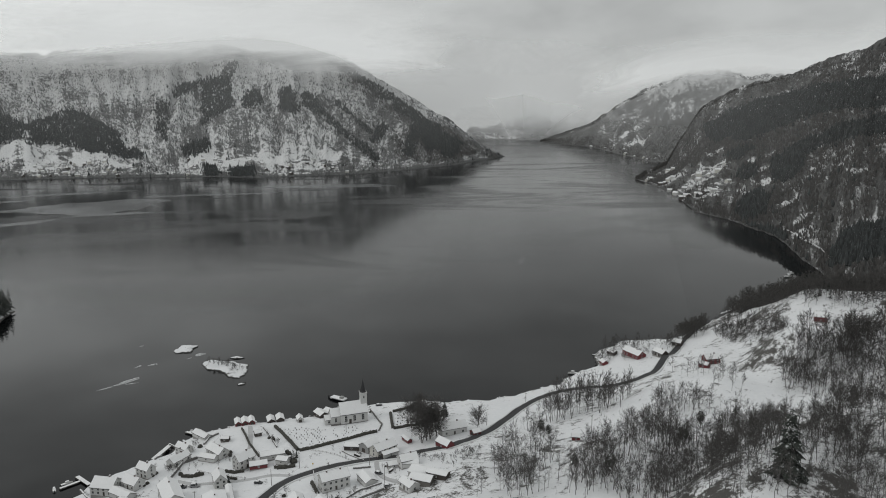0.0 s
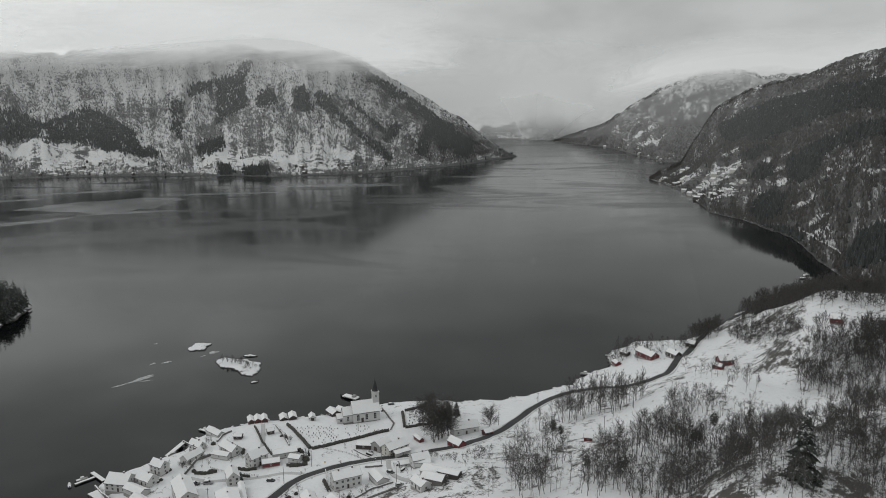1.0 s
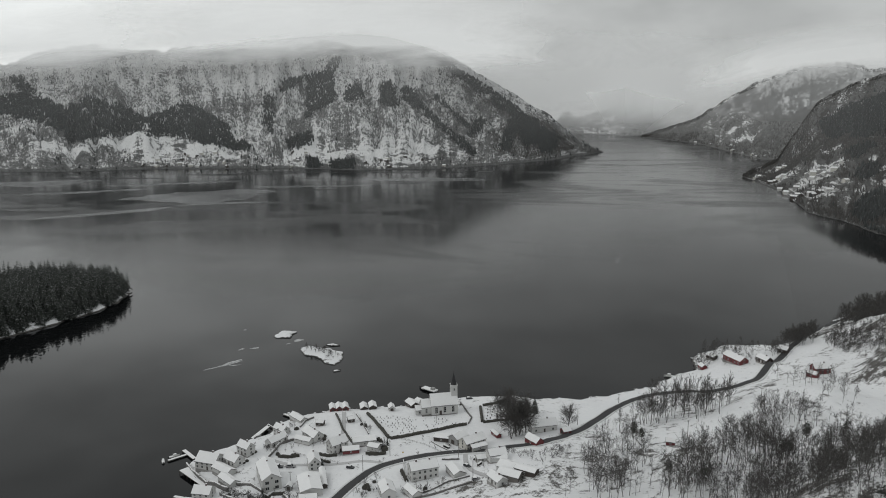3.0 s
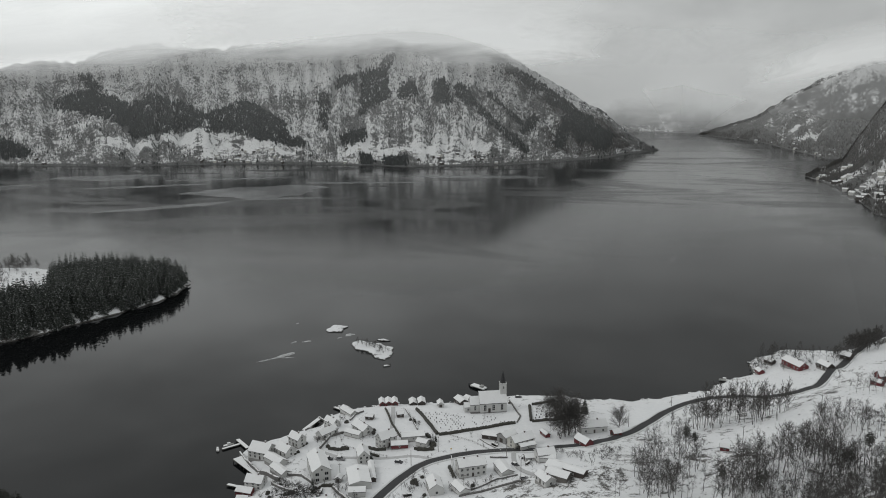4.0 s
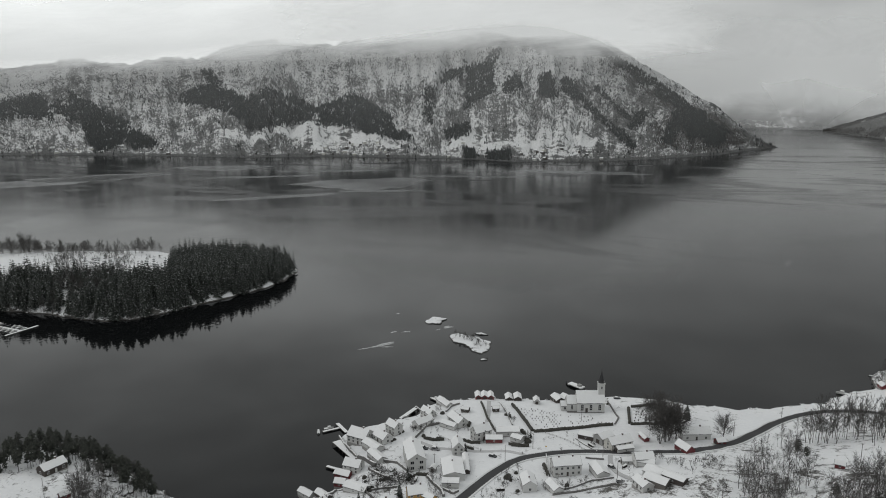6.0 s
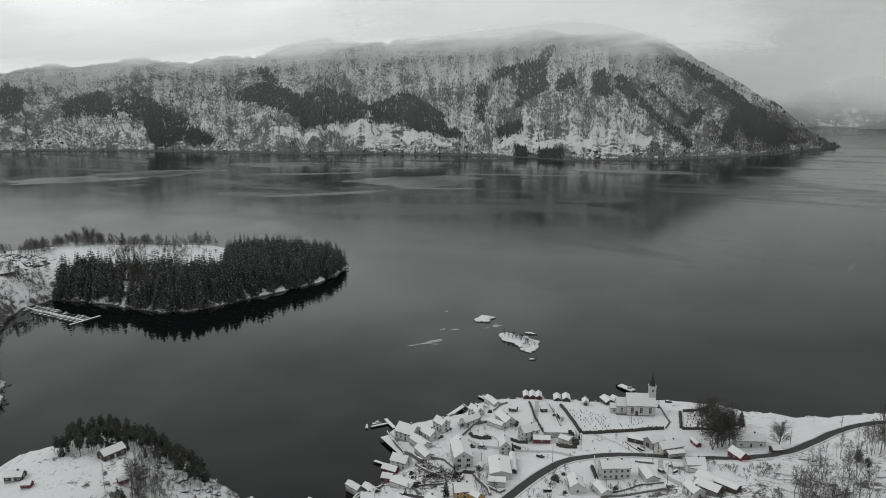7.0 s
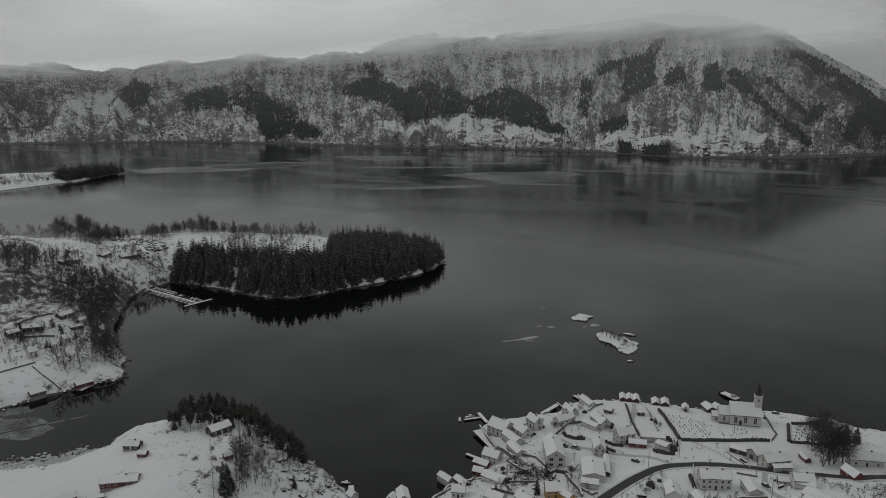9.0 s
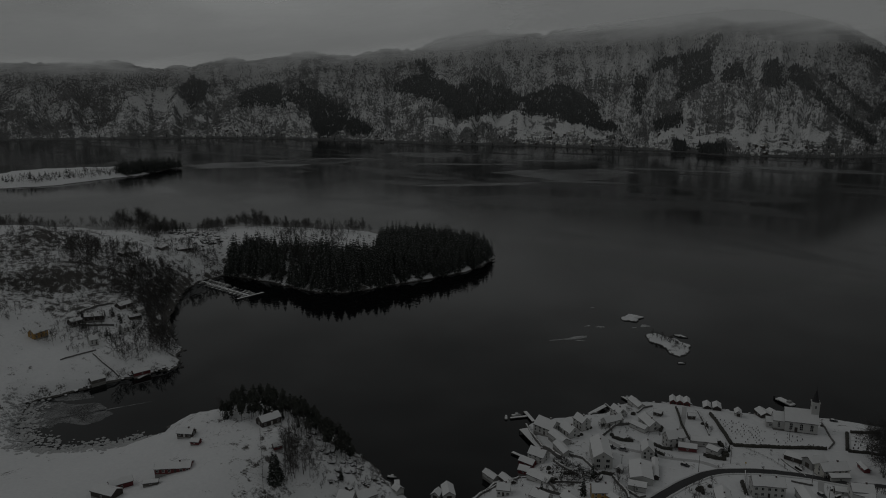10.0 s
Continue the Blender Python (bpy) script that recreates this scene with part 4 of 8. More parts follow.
def roof_slab(name, mat, l, w, eave, rise, over, lift, thick, sag=0.0, rng=None, side=0):
    """One or both slopes of a pitched roof as a slab, with uneven edges where rng is given."""
    n = max(3, int(l / 1.5)) if rng else 2
    a, verts, faces = w / 2 + over, [], []
    drop = rise * over / (w / 2)
    for s in ((-1, 1) if side == 0 else (side,)):
        base = len(verts)
        for i in range(n):
            x = -l / 2 - over + (l + 2 * over) * i / (n - 1)
            j = (lambda k: rng.uniform(-k, k)) if rng else (lambda k: 0.0)
            out = a + j(0.10)
            for y, z in ((0.0, eave + rise), (s * out * 0.5, eave + rise - (rise + drop) * 0.5), (s * out, eave - drop)):
                verts += [(x, y, z + lift), (x, y, z + lift + thick + j(0.06) - (0.05 if y == 0 else 0))]
        for i in range(n - 1):
            p, q = base + 6 * i, base + 6 * (i + 1)
            for k in (0, 2):
                quad_top = (p + k + 1, q + k + 1, q + k + 3, p + k + 3)
                quad_bot = (p + k, p + k + 2, q + k + 2, q + k)
                faces += [quad_top, quad_bot] if s < 0 else [quad_top[::-1], quad_bot[::-1]]
            faces.append((p + 4, p + 5, q + 5, q + 4))
        for p in (base, base + 6 * (n - 1)):
            faces += [(p, p + 1, p + 3, p + 2), (p + 2, p + 3, p + 5, p + 4)]
    me = mesh_of(name, verts, faces, mat)
    return me


WINDOWS = {}


def window_meshes(w, h, mat):
    key = (round(w, 2), round(h, 2), mat.name)
    if key not in WINDOWS:
        t, d = 0.12, 0.07
        frame_me = boxes("window", mat, (-w / 2 - t, w / 2 + t, -d, 0, h, h + t), (-w / 2 - t, w / 2 + t, -d, 0, -t, 0),
                         (-w / 2 - t, -w / 2, -d, 0, 0, h), (w / 2, w / 2 + t, -d, 0, 0, h), (-0.04, 0.04, -d, 0, 0, h))
        pane_me = boxes("pane", M_GLASS, (-w / 2, w / 2, -0.03, 0.04, 0, h))
        WINDOWS[key] = frame_me, pane_me
    return WINDOWS[key]


def add_window(parent, x, y, z, turn, w=1.0, h=1.2, mat=None):
    """A window in a wall: turn 0 looks towards -y."""
    frame_me, pane_me = window_meshes(w, h, mat or M_WHITE)
    win = part("window", frame_me, parent, pose(x, y, z, 0, 0, turn))
    part("pane", pane_me, win, label="dark reflecting glass")
    return win


def add_door(parent, x, y, z, turn, mat, w=1.0, h=2.0):
    me = boxes("door", mat, (-w / 2, w / 2, -0.06, 0, 0, h))
    door = part("door", me, parent, pose(x, y, z, 0, 0, turn))
    part("handle", boxes("handle", M_METAL, (w / 2 - 0.2, w / 2 - 0.08, -0.14, -0.06, 0.95, 1.0)), door)
    return door


HOUSE_KEY = [0]


def house(x, y, turn, l, w, eave, rise, wall, label, name="house", category="house", rows=1, per=3, gable=1, chimney=1, bare=0.0, group="", z=None, trim=None):
    """A gabled wooden building. turn: the ridge's direction; rows: storeys of windows; per: windows in a long wall; bare: share of the roof with no snow."""
    HOUSE_KEY[0] += 1
    rng = random.Random(HOUSE_KEY[0])
    c, s = math.cos(radians(turn)), math.sin(radians(turn))
    hs = [ground(x + c * u - s * v, y + s * u + c * v) for u in (-l / 2, l / 2) for v in (-w / 2, w / 2)]
    base = sum(hs) / 4 + 0.25 if z is None else z
    low = min(min(hs) - base - 0.4, -0.5)
    ob = new(name)
    ob.matrix_world = pose(x, y, base, 0, 0, turn)
    tagged(ob, label, category, group)
    part("foundation", boxes("foundation", M_CONCRETE, (-l / 2 + 0.03, l / 2 - 0.03, -w / 2 + 0.03, w / 2 - 0.03, low, 0.25)), ob)
    part("wall", gabled("wall", wall, l, w, eave, rise, 0.2), ob)
    part("roof", roof_slab("roof", M_ROOF, l, w, eave, rise, 0.35, 0.02, 0.12), ob)
    if bare < 1:
        part("roof_snow", roof_slab("roof_snow", M_SNOW, l - 0.1, w - 0.1, eave, rise, 0.30, 0.145, 0.15, rng=rng, side=0 if bare == 0 else rng.choice((-1, 1))), ob, label="thick layer of snow on the roof")
    trim = trim or M_WHITE
    for side in (-1, 1):
        part("barge_board", boxes("barge_board", trim, (-0.03, 0.03, 0, math.hypot(w / 2 + 0.35, rise * (1 + 0.7 / w)), -0.12, 0.08)), ob,
             pose(side * (l / 2 + 0.36), 0, eave + rise + 0.04, -math.degrees(math.atan2(rise, w / 2)), 0, 0) if side > 0 else
             pose(side * (l / 2 + 0.36), 0, eave + rise + 0.04, -math.degrees(math.atan2(rise, w / 2)), 0, 0))
    for row in range(rows):
        zz = 1.0 + row * (eave - 0.4) / max(rows, 1)
        for k in range(per):
            u = -l / 2 + l * (k + 0.5) / per
            for side in (-1, 1):
                if row == 0 and k == per // 2 and side == -1:
                    add_door(ob, u, -w / 2, 0.25, 0, M_DARKWOOD if wall is not M_DARKWOOD else M_WHITE)
                else:
                    add_window(ob, u, side * w / 2, zz, 0 if side < 0 else 180, mat=trim)
        for k in range(gable):
            v = -w / 2 + w * (k + 0.5) / gable
            for side in (-1, 1):
                add_window(ob, side * l / 2, v, zz, 90 * side, *((1.7, 1.5) if gable == 2 and w > 8 else (1.0, 1.2)), mat=trim)
    if rows and rise > 2.2:
        for side in (-1, 1):
            add_window(ob, side * l / 2, 0, eave + 0.15, 90 * side, 0.8, 1.0, trim)
    for k in range(chimney):
        u = l * (0.18 if chimney == 1 else (-0.25, 0.25)[k % 2])
        pipe = part("chimney", boxes("chimney", M_BRICK, (u - 0.35, u + 0.35, -0.3, 0.3, eave + rise - 0.6, eave + rise + 1.0)), ob)
        part("cap", boxes("cap", M_SNOW, (u - 0.4, u + 0.4, -0.35, 0.35, eave + rise + 1.003, eave + rise + 1.12)), pipe, label="snow on the chimney top")
    return ob


def shed(x, y, turn, l, w, eave, rise, wall, label, name="shed", category="shed", door=None, bare=0.0, group="", z=None):
    """A small building with a broad door in its gable."""
    ob = house(x, y, turn, l, w, eave, rise, wall, label, name, category, rows=0, chimney=0, bare=bare, group=group, z=z, trim=door or M_DARKWOOD)
    dw = min(w * 0.5, 2.4)
    me = boxes("gate", door or M_DARKWOOD, (-dw / 2, -0.02, -0.05, 0, 0, min(eave - 0.2, 2.3)), (0.02, dw / 2, -0.05, 0, 0, min(eave - 0.2, 2.3)))
    part("gate", me, ob, pose(-l / 2, 0, 0.2, 0, 0, -90))
    add_window(ob, 0, -w / 2, 1.0, 0, 0.7, 0.7, M_WHITE)
    return ob
# waterfront and quay
house(-170.9, 337.5, -10, 12.0, 10.0, 4.2, 3.6, M_WHITE, 'large white wooden warehouse on the quay with a snow-covered roof', rows=2, per=4, gable=2)
shed(-159.5, 329.1, -31, 13.0, 5.8, 2.6, 1.6, M_WHITE, 'white-painted wooden shed with a snow-covered roof')
shed(-152.2, 318.3, -37, 12.5, 5.0, 2.3, 1.4, M_WHITE, 'white-painted wooden shed with a snow-covered roof')
house(-154.7, 347.0, -28, 8.3, 5.8, 4.6, 2.6, M_WHITE, 'white-painted two-storey wooden house with a snow-covered roof', rows=2, per=3)
house(-157.3, 337.2, -31, 10.0, 6.6, 3.1, 2.8, M_WHITE, 'white-painted wooden house with a snow-covered roof')
house(-142.7, 360.9, 63, 11.9, 5.4, 3.0, 2.2, M_WHITE, 'white-painted wooden house with a snow-covered roof')
house(-145.3, 376.2, -33, 9.0, 5.0, 3.4, 2.3, M_WHITE, 'white-painted wooden house with a snow-covered roof')
shed(-141.9, 396.2, -40, 12.7, 5.0, 2.3, 1.6, M_WHITE, 'white-painted wooden shed with a snow-covered roof')
shed(-127.9, 364.2, -18, 10.3, 4.6, 2.3, 1.2, M_WHITE, 'white-painted wooden shed with a snow-covered roof')
house(-124.6, 370.0, -41, 12.6, 6.6, 3.1, 2.6, M_WHITE, 'white-painted wooden house with half-bare slate roof', bare=0.5)
house(-106.3, 355.8, 50, 10.1, 6.2, 5.2, 3.0, M_WHITE, 'white-painted two-storey wooden house with a snow-covered roof', rows=2, per=3, gable=2)
shed(-98.5, 354.5, 18, 9.0, 5.4, 2.2, 1.4, M_RED, 'dark red wooden garage with a snow-covered roof')
shed(-93.5, 364.6, 21, 12.7, 6.6, 2.7, 1.2, M_WHITE, 'white-painted wooden shed with a snow-covered roof')
shed(-85.9, 357.2, -16, 6.3, 5.0, 2.4, 1.1, M_WHITE, 'white-painted wooden shed with a snow-covered roof')
shed(-108.3, 392.7, 28, 3.9, 3.3, 2.2, 1.1, M_DARKWOOD, 'dark-stained wooden shed with a snow-covered roof')
shed(-125.1, 386.0, -4, 4.6, 3.3, 1.9, 1.0, M_DARKWOOD, 'dark-stained wooden shed with a snow-covered roof')
house(-130.4, 317.0, 120, 19.8, 9.2, 6.2, 3.0, M_WHITE, 'tall white wooden assembly house with paired windows in its gable', rows=2, per=5, gable=2)
house(-113.0, 335.4, 114, 9.6, 6.2, 4.5, 3.2, M_WHITE, 'white-painted two-storey wooden house with a snow-covered roof', rows=2, per=2, gable=2)
house(-106.9, 309.5, 114, 16.4, 10.5, 3.7, 1.4, M_WHITE, 'broad low white hall with a shallow snow-covered roof', rows=1, per=4, chimney=1)
shed(-103.6, 296.8, 15, 8.0, 5.0, 2.6, 1.1, M_WHITE, 'white-painted wooden shed with a snow-covered roof')
shed(-103.3, 319.4, -69, 17.8, 2.9, 2.3, 0.8, M_DARKWOOD, 'dark-stained wooden shed with a snow-covered roof')
shed(-117.3, 309.7, 94, 3.3, 3.0, 1.9, 1.2, M_GREY, 'grey-painted wooden shed with a snow-covered roof')
house(-114.7, 281.7, 32, 9.1, 6.6, 4.2, 2.9, M_OCHRE, 'ochre-yellow wooden house with a snow-covered roof', rows=2, per=3)
shed(-108.0, 280.3, -23, 5.8, 4.1, 2.6, 1.5, M_OCHRE, 'ochre-yellow wooden shed with a snow-covered roof')
house(-160.6, 308.0, -3, 9.2, 6.6, 4.1, 2.8, M_WHITE, 'white-painted two-storey wooden house with a snow-covered roof', rows=2, per=3)
shed(-164.4, 303.7, -4, 8.5, 5.0, 2.5, 1.8, M_RED, 'dark red-painted wooden boathouse with a snow-covered roof', z=1.2)
shed(-162.2, 296.3, 7, 5.5, 5.0, 2.2, 1.7, M_RED, 'dark red-painted wooden boathouse with a snow-covered roof', z=1.2)
shed(-148.1, 286.6, -8, 12.0, 6.6, 2.4, 1.5, M_WHITE, 'white-painted wooden shed with a snow-covered roof')
shed(-162.3, 279.1, -26, 9.2, 4.1, 2.1, 1.4, M_DARKWOOD, 'dark-stained wooden boathouse with a snow-covered roof')
shed(-172.9, 281.3, -20, 9.0, 4.1, 2.3, 1.4, M_WHITE, 'white-painted wooden boathouse with a snow-covered roof', z=1.2)
house(-156.6, 266.2, 25, 6.1, 5.8, 3.3, 2.4, M_WHITE, 'white-painted wooden house with a snow-covered roof')
house(-123.8, 269.7, 158, 8.5, 5.8, 3.3, 2.4, M_WHITE, 'white-painted wooden house with a snow-covered roof')
house(-136.9, 265.9, 175, 8.7, 5.8, 3.3, 2.4, M_WHITE, 'white-painted wooden house with a snow-covered roof')
# boathouses on the shore
shed(-127.1, 418.0, 111, 8.0, 3.6, 2.4, 1.3, M_RED, 'dark red boathouse with a snowy gable roof', name='boathouse', category='boathouse', group='red boathouses')
shed(-122.9, 418.0, 110, 8.0, 3.6, 2.4, 1.3, M_RED, 'dark red boathouse with a snowy gable roof', name='boathouse', category='boathouse', group='red boathouses')
shed(-118.9, 418.9, 110, 8.0, 3.6, 2.4, 1.3, M_RED, 'dark red boathouse with a snowy gable roof', name='boathouse', category='boathouse', group='red boathouses')
shed(-108.5, 424.9, 110, 8.0, 4.6, 2.3, 1.4, M_DARKWOOD, 'tarred black boathouse with a snowy roof', name='boathouse', category='boathouse', group='black boathouses')
shed(-102.5, 423.9, 108, 8.0, 4.6, 2.3, 1.4, M_DARKWOOD, 'tarred black boathouse with a snowy roof', name='boathouse', category='boathouse', group='black boathouses')
shed(-89.4, 420.1, 108, 6.0, 3.7, 2.2, 1.5, M_WHITE, 'white-painted wooden shed with a snow-covered roof', name='boathouse', category='boathouse')
shed(-78.1, 431.0, -53, 9.0, 5.8, 2.7, 1.6, M_DARKWOOD, 'dark-stained wooden boathouse with a snow-covered roof', name='boathouse', category='boathouse')
shed(-73.1, 435.7, -44, 8.1, 5.8, 2.7, 1.6, M_WHITE, 'white-painted wooden boathouse with a snow-covered roof', name='boathouse', category='boathouse')
# along the road
house(-54.1, 325.1, 27, 13.8, 7.5, 5.7, 2.6, M_WHITE, 'long white two-storey wooden house with snow-covered roof and two chimneys', rows=2, per=5, gable=2, chimney=2)
shed(-55.8, 305.6, -50, 9.0, 5.0, 2.5, 1.4, M_WHITE, 'white-painted wooden shed with a snow-covered roof')
shed(-38.1, 327.3, -61, 11.0, 6.2, 2.7, 1.6, M_WHITE, 'white wooden garage with a snow-covered roof')
house(-33.1, 363.7, 42, 13.0, 7.1, 4.3, 2.6, M_CREAM, 'cream wooden farmhouse with a snow-covered roof', rows=2, per=4)
shed(-41.5, 370.9, 52, 9.0, 6.6, 3.7, 2.0, M_GREY, 'grey-painted wooden shed with a snow-covered roof')
shed(-29.5, 359.0, 34, 9.0, 4.1, 2.4, 0.9, M_WHITE, 'white-painted wooden shed with a snow-covered roof')
shed(-50.8, 372.8, -8, 8.4, 5.8, 2.4, 0.7, M_DARKWOOD, 'dark-stained wooden shed with a snow-covered roof')
house(-18.7, 338.7, 24, 9.0, 6.6, 4.0, 2.3, M_WHITE, 'white-painted wooden house with a snow-covered roof', rows=1)
shed(-17.1, 336.4, 6, 7.8, 4.1, 2.3, 1.0, M_WHITE, 'white-painted wooden shed with a snow-covered roof')
shed(-26.2, 340.0, 21, 5.7, 4.1, 2.1, 1.0, M_WHITE, 'white-painted wooden shed with a snow-covered roof')
shed(-11.3, 317.8, -26, 9.5, 8.3, 2.9, 1.8, M_WHITE, 'white-painted wooden shed with a snow-covered roof')
house(-16.5, 307.5, -53, 8.7, 5.8, 2.9, 1.8, M_WHITE, 'white-painted wooden house with a snow-covered roof')
shed(-10.5, 309.3, -22, 10.7, 7.5, 2.9, 1.4, M_OLDWOOD, 'weathered grey wooden shed with a snow-covered roof')
shed(-3.2, 310.6, -25, 10.2, 5.0, 2.7, 0.8, M_DARKWOOD, 'open-fronted dark timber shed with a snowy roof')
house(-68.1, 306.0, -67, 10.0, 6.6, 3.7, 2.2, M_WHITE, 'white-painted wooden house with a snow-covered roof')
house(4.5, 385.7, 21, 15.0, 7.1, 3.7, 2.8, M_WHITE, 'white wooden farmhouse with its dark roof half bare of snow', bare=0.5)
shed(0.1, 359.5, -48, 9.0, 5.4, 2.7, 2.2, M_RED, 'dark red barn with patches of snow on its roof', bare=0.5, name='barn', category='barn')
shed(17.2, 379.0, 32, 4.8, 4.1, 2.1, 1.4, M_RED, 'dark red-painted wooden shed with a snow-covered roof')
shed(-21.2, 379.7, -58, 7.0, 2.8, 1.8, 0.9, M_RED, 'dark red-painted wooden shed with a snow-covered roof')
# eastern shore and slope
house(141.0, 512.9, -63, 17.0, 7.5, 3.6, 2.6, M_RED, 'dark red lodge with a snow-covered roof by the water', rows=1, per=5)
shed(118.7, 512.4, -76, 6.0, 4.1, 2.3, 1.6, M_RED, 'dark red-painted wooden boathouse with a snow-covered roof', name='boathouse', category='boathouse')
house(157.7, 504.1, -64, 10.0, 5.8, 3.0, 2.2, M_DARKWOOD, 'dark-stained wooden house with a snow-covered roof')
shed(179.1, 531.4, -41, 6.7, 5.8, 2.7, 2.0, M_DARKWOOD, 'dark-stained wooden shed with a snow-covered roof')
house(175.6, 454.2, 9, 10.0, 5.8, 3.8, 2.4, M_RED, 'dark red-painted two-storey wooden house with a snow-covered roof', rows=2, per=3)
shed(167.5, 443.5, -47, 6.1, 4.1, 2.5, 1.4, M_RED, 'dark red-painted wooden shed with a snow-covered roof')
shed(252.6, 467.9, -23, 7.7, 6.6, 3.3, 2.6, M_RED, 'dark red-painted wooden barn with a snow-covered roof', name='barn', category='barn')
shed(65.1, 335.0, -13, 4.1, 3.0, 2.1, 1.2, M_RED, 'dark red-painted wooden shed with a snow-covered roof')
shed(129.3, 532.0, -54, 7.0, 4.1, 2.3, 1.4, M_DARKWOOD, 'dark-stained wooden shed with a snow-covered roof')
# knoll and bay, west
house(-307.0, 201.4, 26, 8.0, 5.0, 2.2, 1.9, M_DARKWOOD, 'dark-stained wooden house with a snow-covered roof')
house(-281.3, 176.5, 41, 16.0, 6.6, 2.7, 1.6, M_RED, 'long low dark red farm building with a snowy roof', rows=1, per=6)
shed(-291.0, 148.8, 14, 12.0, 6.6, 2.7, 1.8, M_DARKWOOD, 'dark-stained wooden shed with a snow-covered roof')
shed(-294.4, 157.3, 72, 9.7, 5.0, 2.6, 1.5, M_RED, 'dark red-painted wooden shed with a snow-covered roof')
shed(-280.3, 163.7, 48, 6.4, 2.9, 1.7, 0.8, M_OLDWOOD, 'weathered grey wooden shed with a snow-covered roof')
house(-278.2, 230.9, 78, 11.0, 6.6, 3.1, 2.2, M_DARKWOOD, 'dark-stained wooden house with a snow-covered roof')
shed(-256.4, 217.2, 68, 4.3, 3.0, 1.9, 1.2, M_RED, 'dark red-painted wooden shed with a snow-covered roof')
shed(-293.2, 197.1, 25, 4.3, 3.3, 1.7, 1.2, M_RED, 'dark red-painted wooden shed with a snow-covered roof')
shed(-346.6, 271.9, 25, 5.7, 4.1, 2.2, 1.5, M_WHITE, 'white-painted wooden shed with a snow-covered roof')
house(-212.3, 219.0, 19, 7.7, 7.5, 3.5, 2.6, M_WHITE, 'white-painted wooden house with a snow-covered roof', rows=1)
house(-207.6, 226.1, 71, 9.7, 6.6, 3.5, 2.6, M_WHITE, 'white-painted wooden house with a snow-covered roof', rows=1)
shed(-201.7, 242.8, -17, 4.5, 4.1, 2.3, 1.6, M_WHITE, 'white-painted wooden boathouse with a snow-covered roof', name='boathouse', category='boathouse')
shed(-181.8, 256.5, 132, 9.7, 5.8, 2.7, 2.0, M_WHITE, 'white-painted wooden boathouse with a snow-covered roof', name='boathouse', category='boathouse', z=1.2)
shed(-185.1, 251.8, 104, 4.9, 4.1, 2.4, 1.7, M_WHITE, 'white-painted wooden boathouse with a snow-covered roof', name='boathouse', category='boathouse', z=1.2)
house(-529.1, 234.3, 100, 11.0, 6.6, 4.3, 2.6, M_OCHRE, 'ochre-yellow two-storey wooden house with a snow-covered roof', rows=2, per=3)
house(-493.3, 255.0, 77, 5.7, 5.8, 3.9, 2.8, M_WHITE, 'white-painted two-storey wooden house with a snow-covered roof', rows=2, per=2)
house(-503.1, 285.0, 93, 5.5, 5.4, 3.4, 2.8, M_WHITE, 'white-painted two-storey wooden house with a snow-covered roof', rows=2, per=2)
house(-531.7, 278.4, 52, 13.7, 6.6, 3.3, 2.0, M_DARKWOOD, 'dark-stained wooden house with a snow-covered roof')
house(-534.8, 264.2, 91, 8.7, 5.8, 2.9, 1.8, M_DARKWOOD, 'dark-stained wooden house with a snow-covered roof')
house(-538.5, 306.6, 98, 12.0, 6.6, 3.1, 2.2, M_DARKWOOD, 'dark-stained wooden house with a snow-covered roof')
shed(-529.9, 314.5, 111, 8.0, 5.0, 2.6, 1.5, M_WHITE, 'white-painted wooden shed with a snow-covered roof')
shed(-519.5, 304.0, 73, 9.0, 4.1, 2.5, 1.2, M_DARKWOOD, 'dark-stained wooden shed with a snow-covered roof')
shed(-442.4, 259.4, 78, 11.0, 5.0, 2.5, 1.6, M_RED, 'dark red-painted wooden boathouse with a snow-covered roof', name='boathouse', category='boathouse')
shed(-451.9, 233.4, 81, 9.1, 5.0, 2.4, 1.5, M_OLDWOOD, 'weathered grey wooden boathouse with a snow-covered roof', name='boathouse', category='boathouse')
shed(-506.2, 316.4, 126, 7.0, 4.1, 2.1, 1.2, M_DARKWOOD, 'dark-stained wooden shed with a snow-covered roof')
house(-667.0, 454.8, 76, 17.0, 6.6, 3.0, 1.5, M_DARKWOOD, 'dark-stained wooden house with a snow-covered roof', per=4)
house(-665.4, 426.7, 114, 15.0, 6.6, 3.0, 1.5, M_DARKWOOD, 'dark-stained wooden house with a snow-covered roof', per=4)
house(-644.6, 371.3, 122, 12.0, 6.6, 3.0, 1.5, M_DARKWOOD, 'dark-stained wooden house with a snow-covered roof')
house(-652.0, 387.0, 77, 8.0, 5.8, 2.9, 1.8, M_GREY, 'grey-painted wooden house with a snow-covered roof')
shed(-681.1, 402.6, 112, 9.0, 5.0, 2.4, 1.3, M_WHITE, 'white-painted wooden shed with a snow-covered roof')
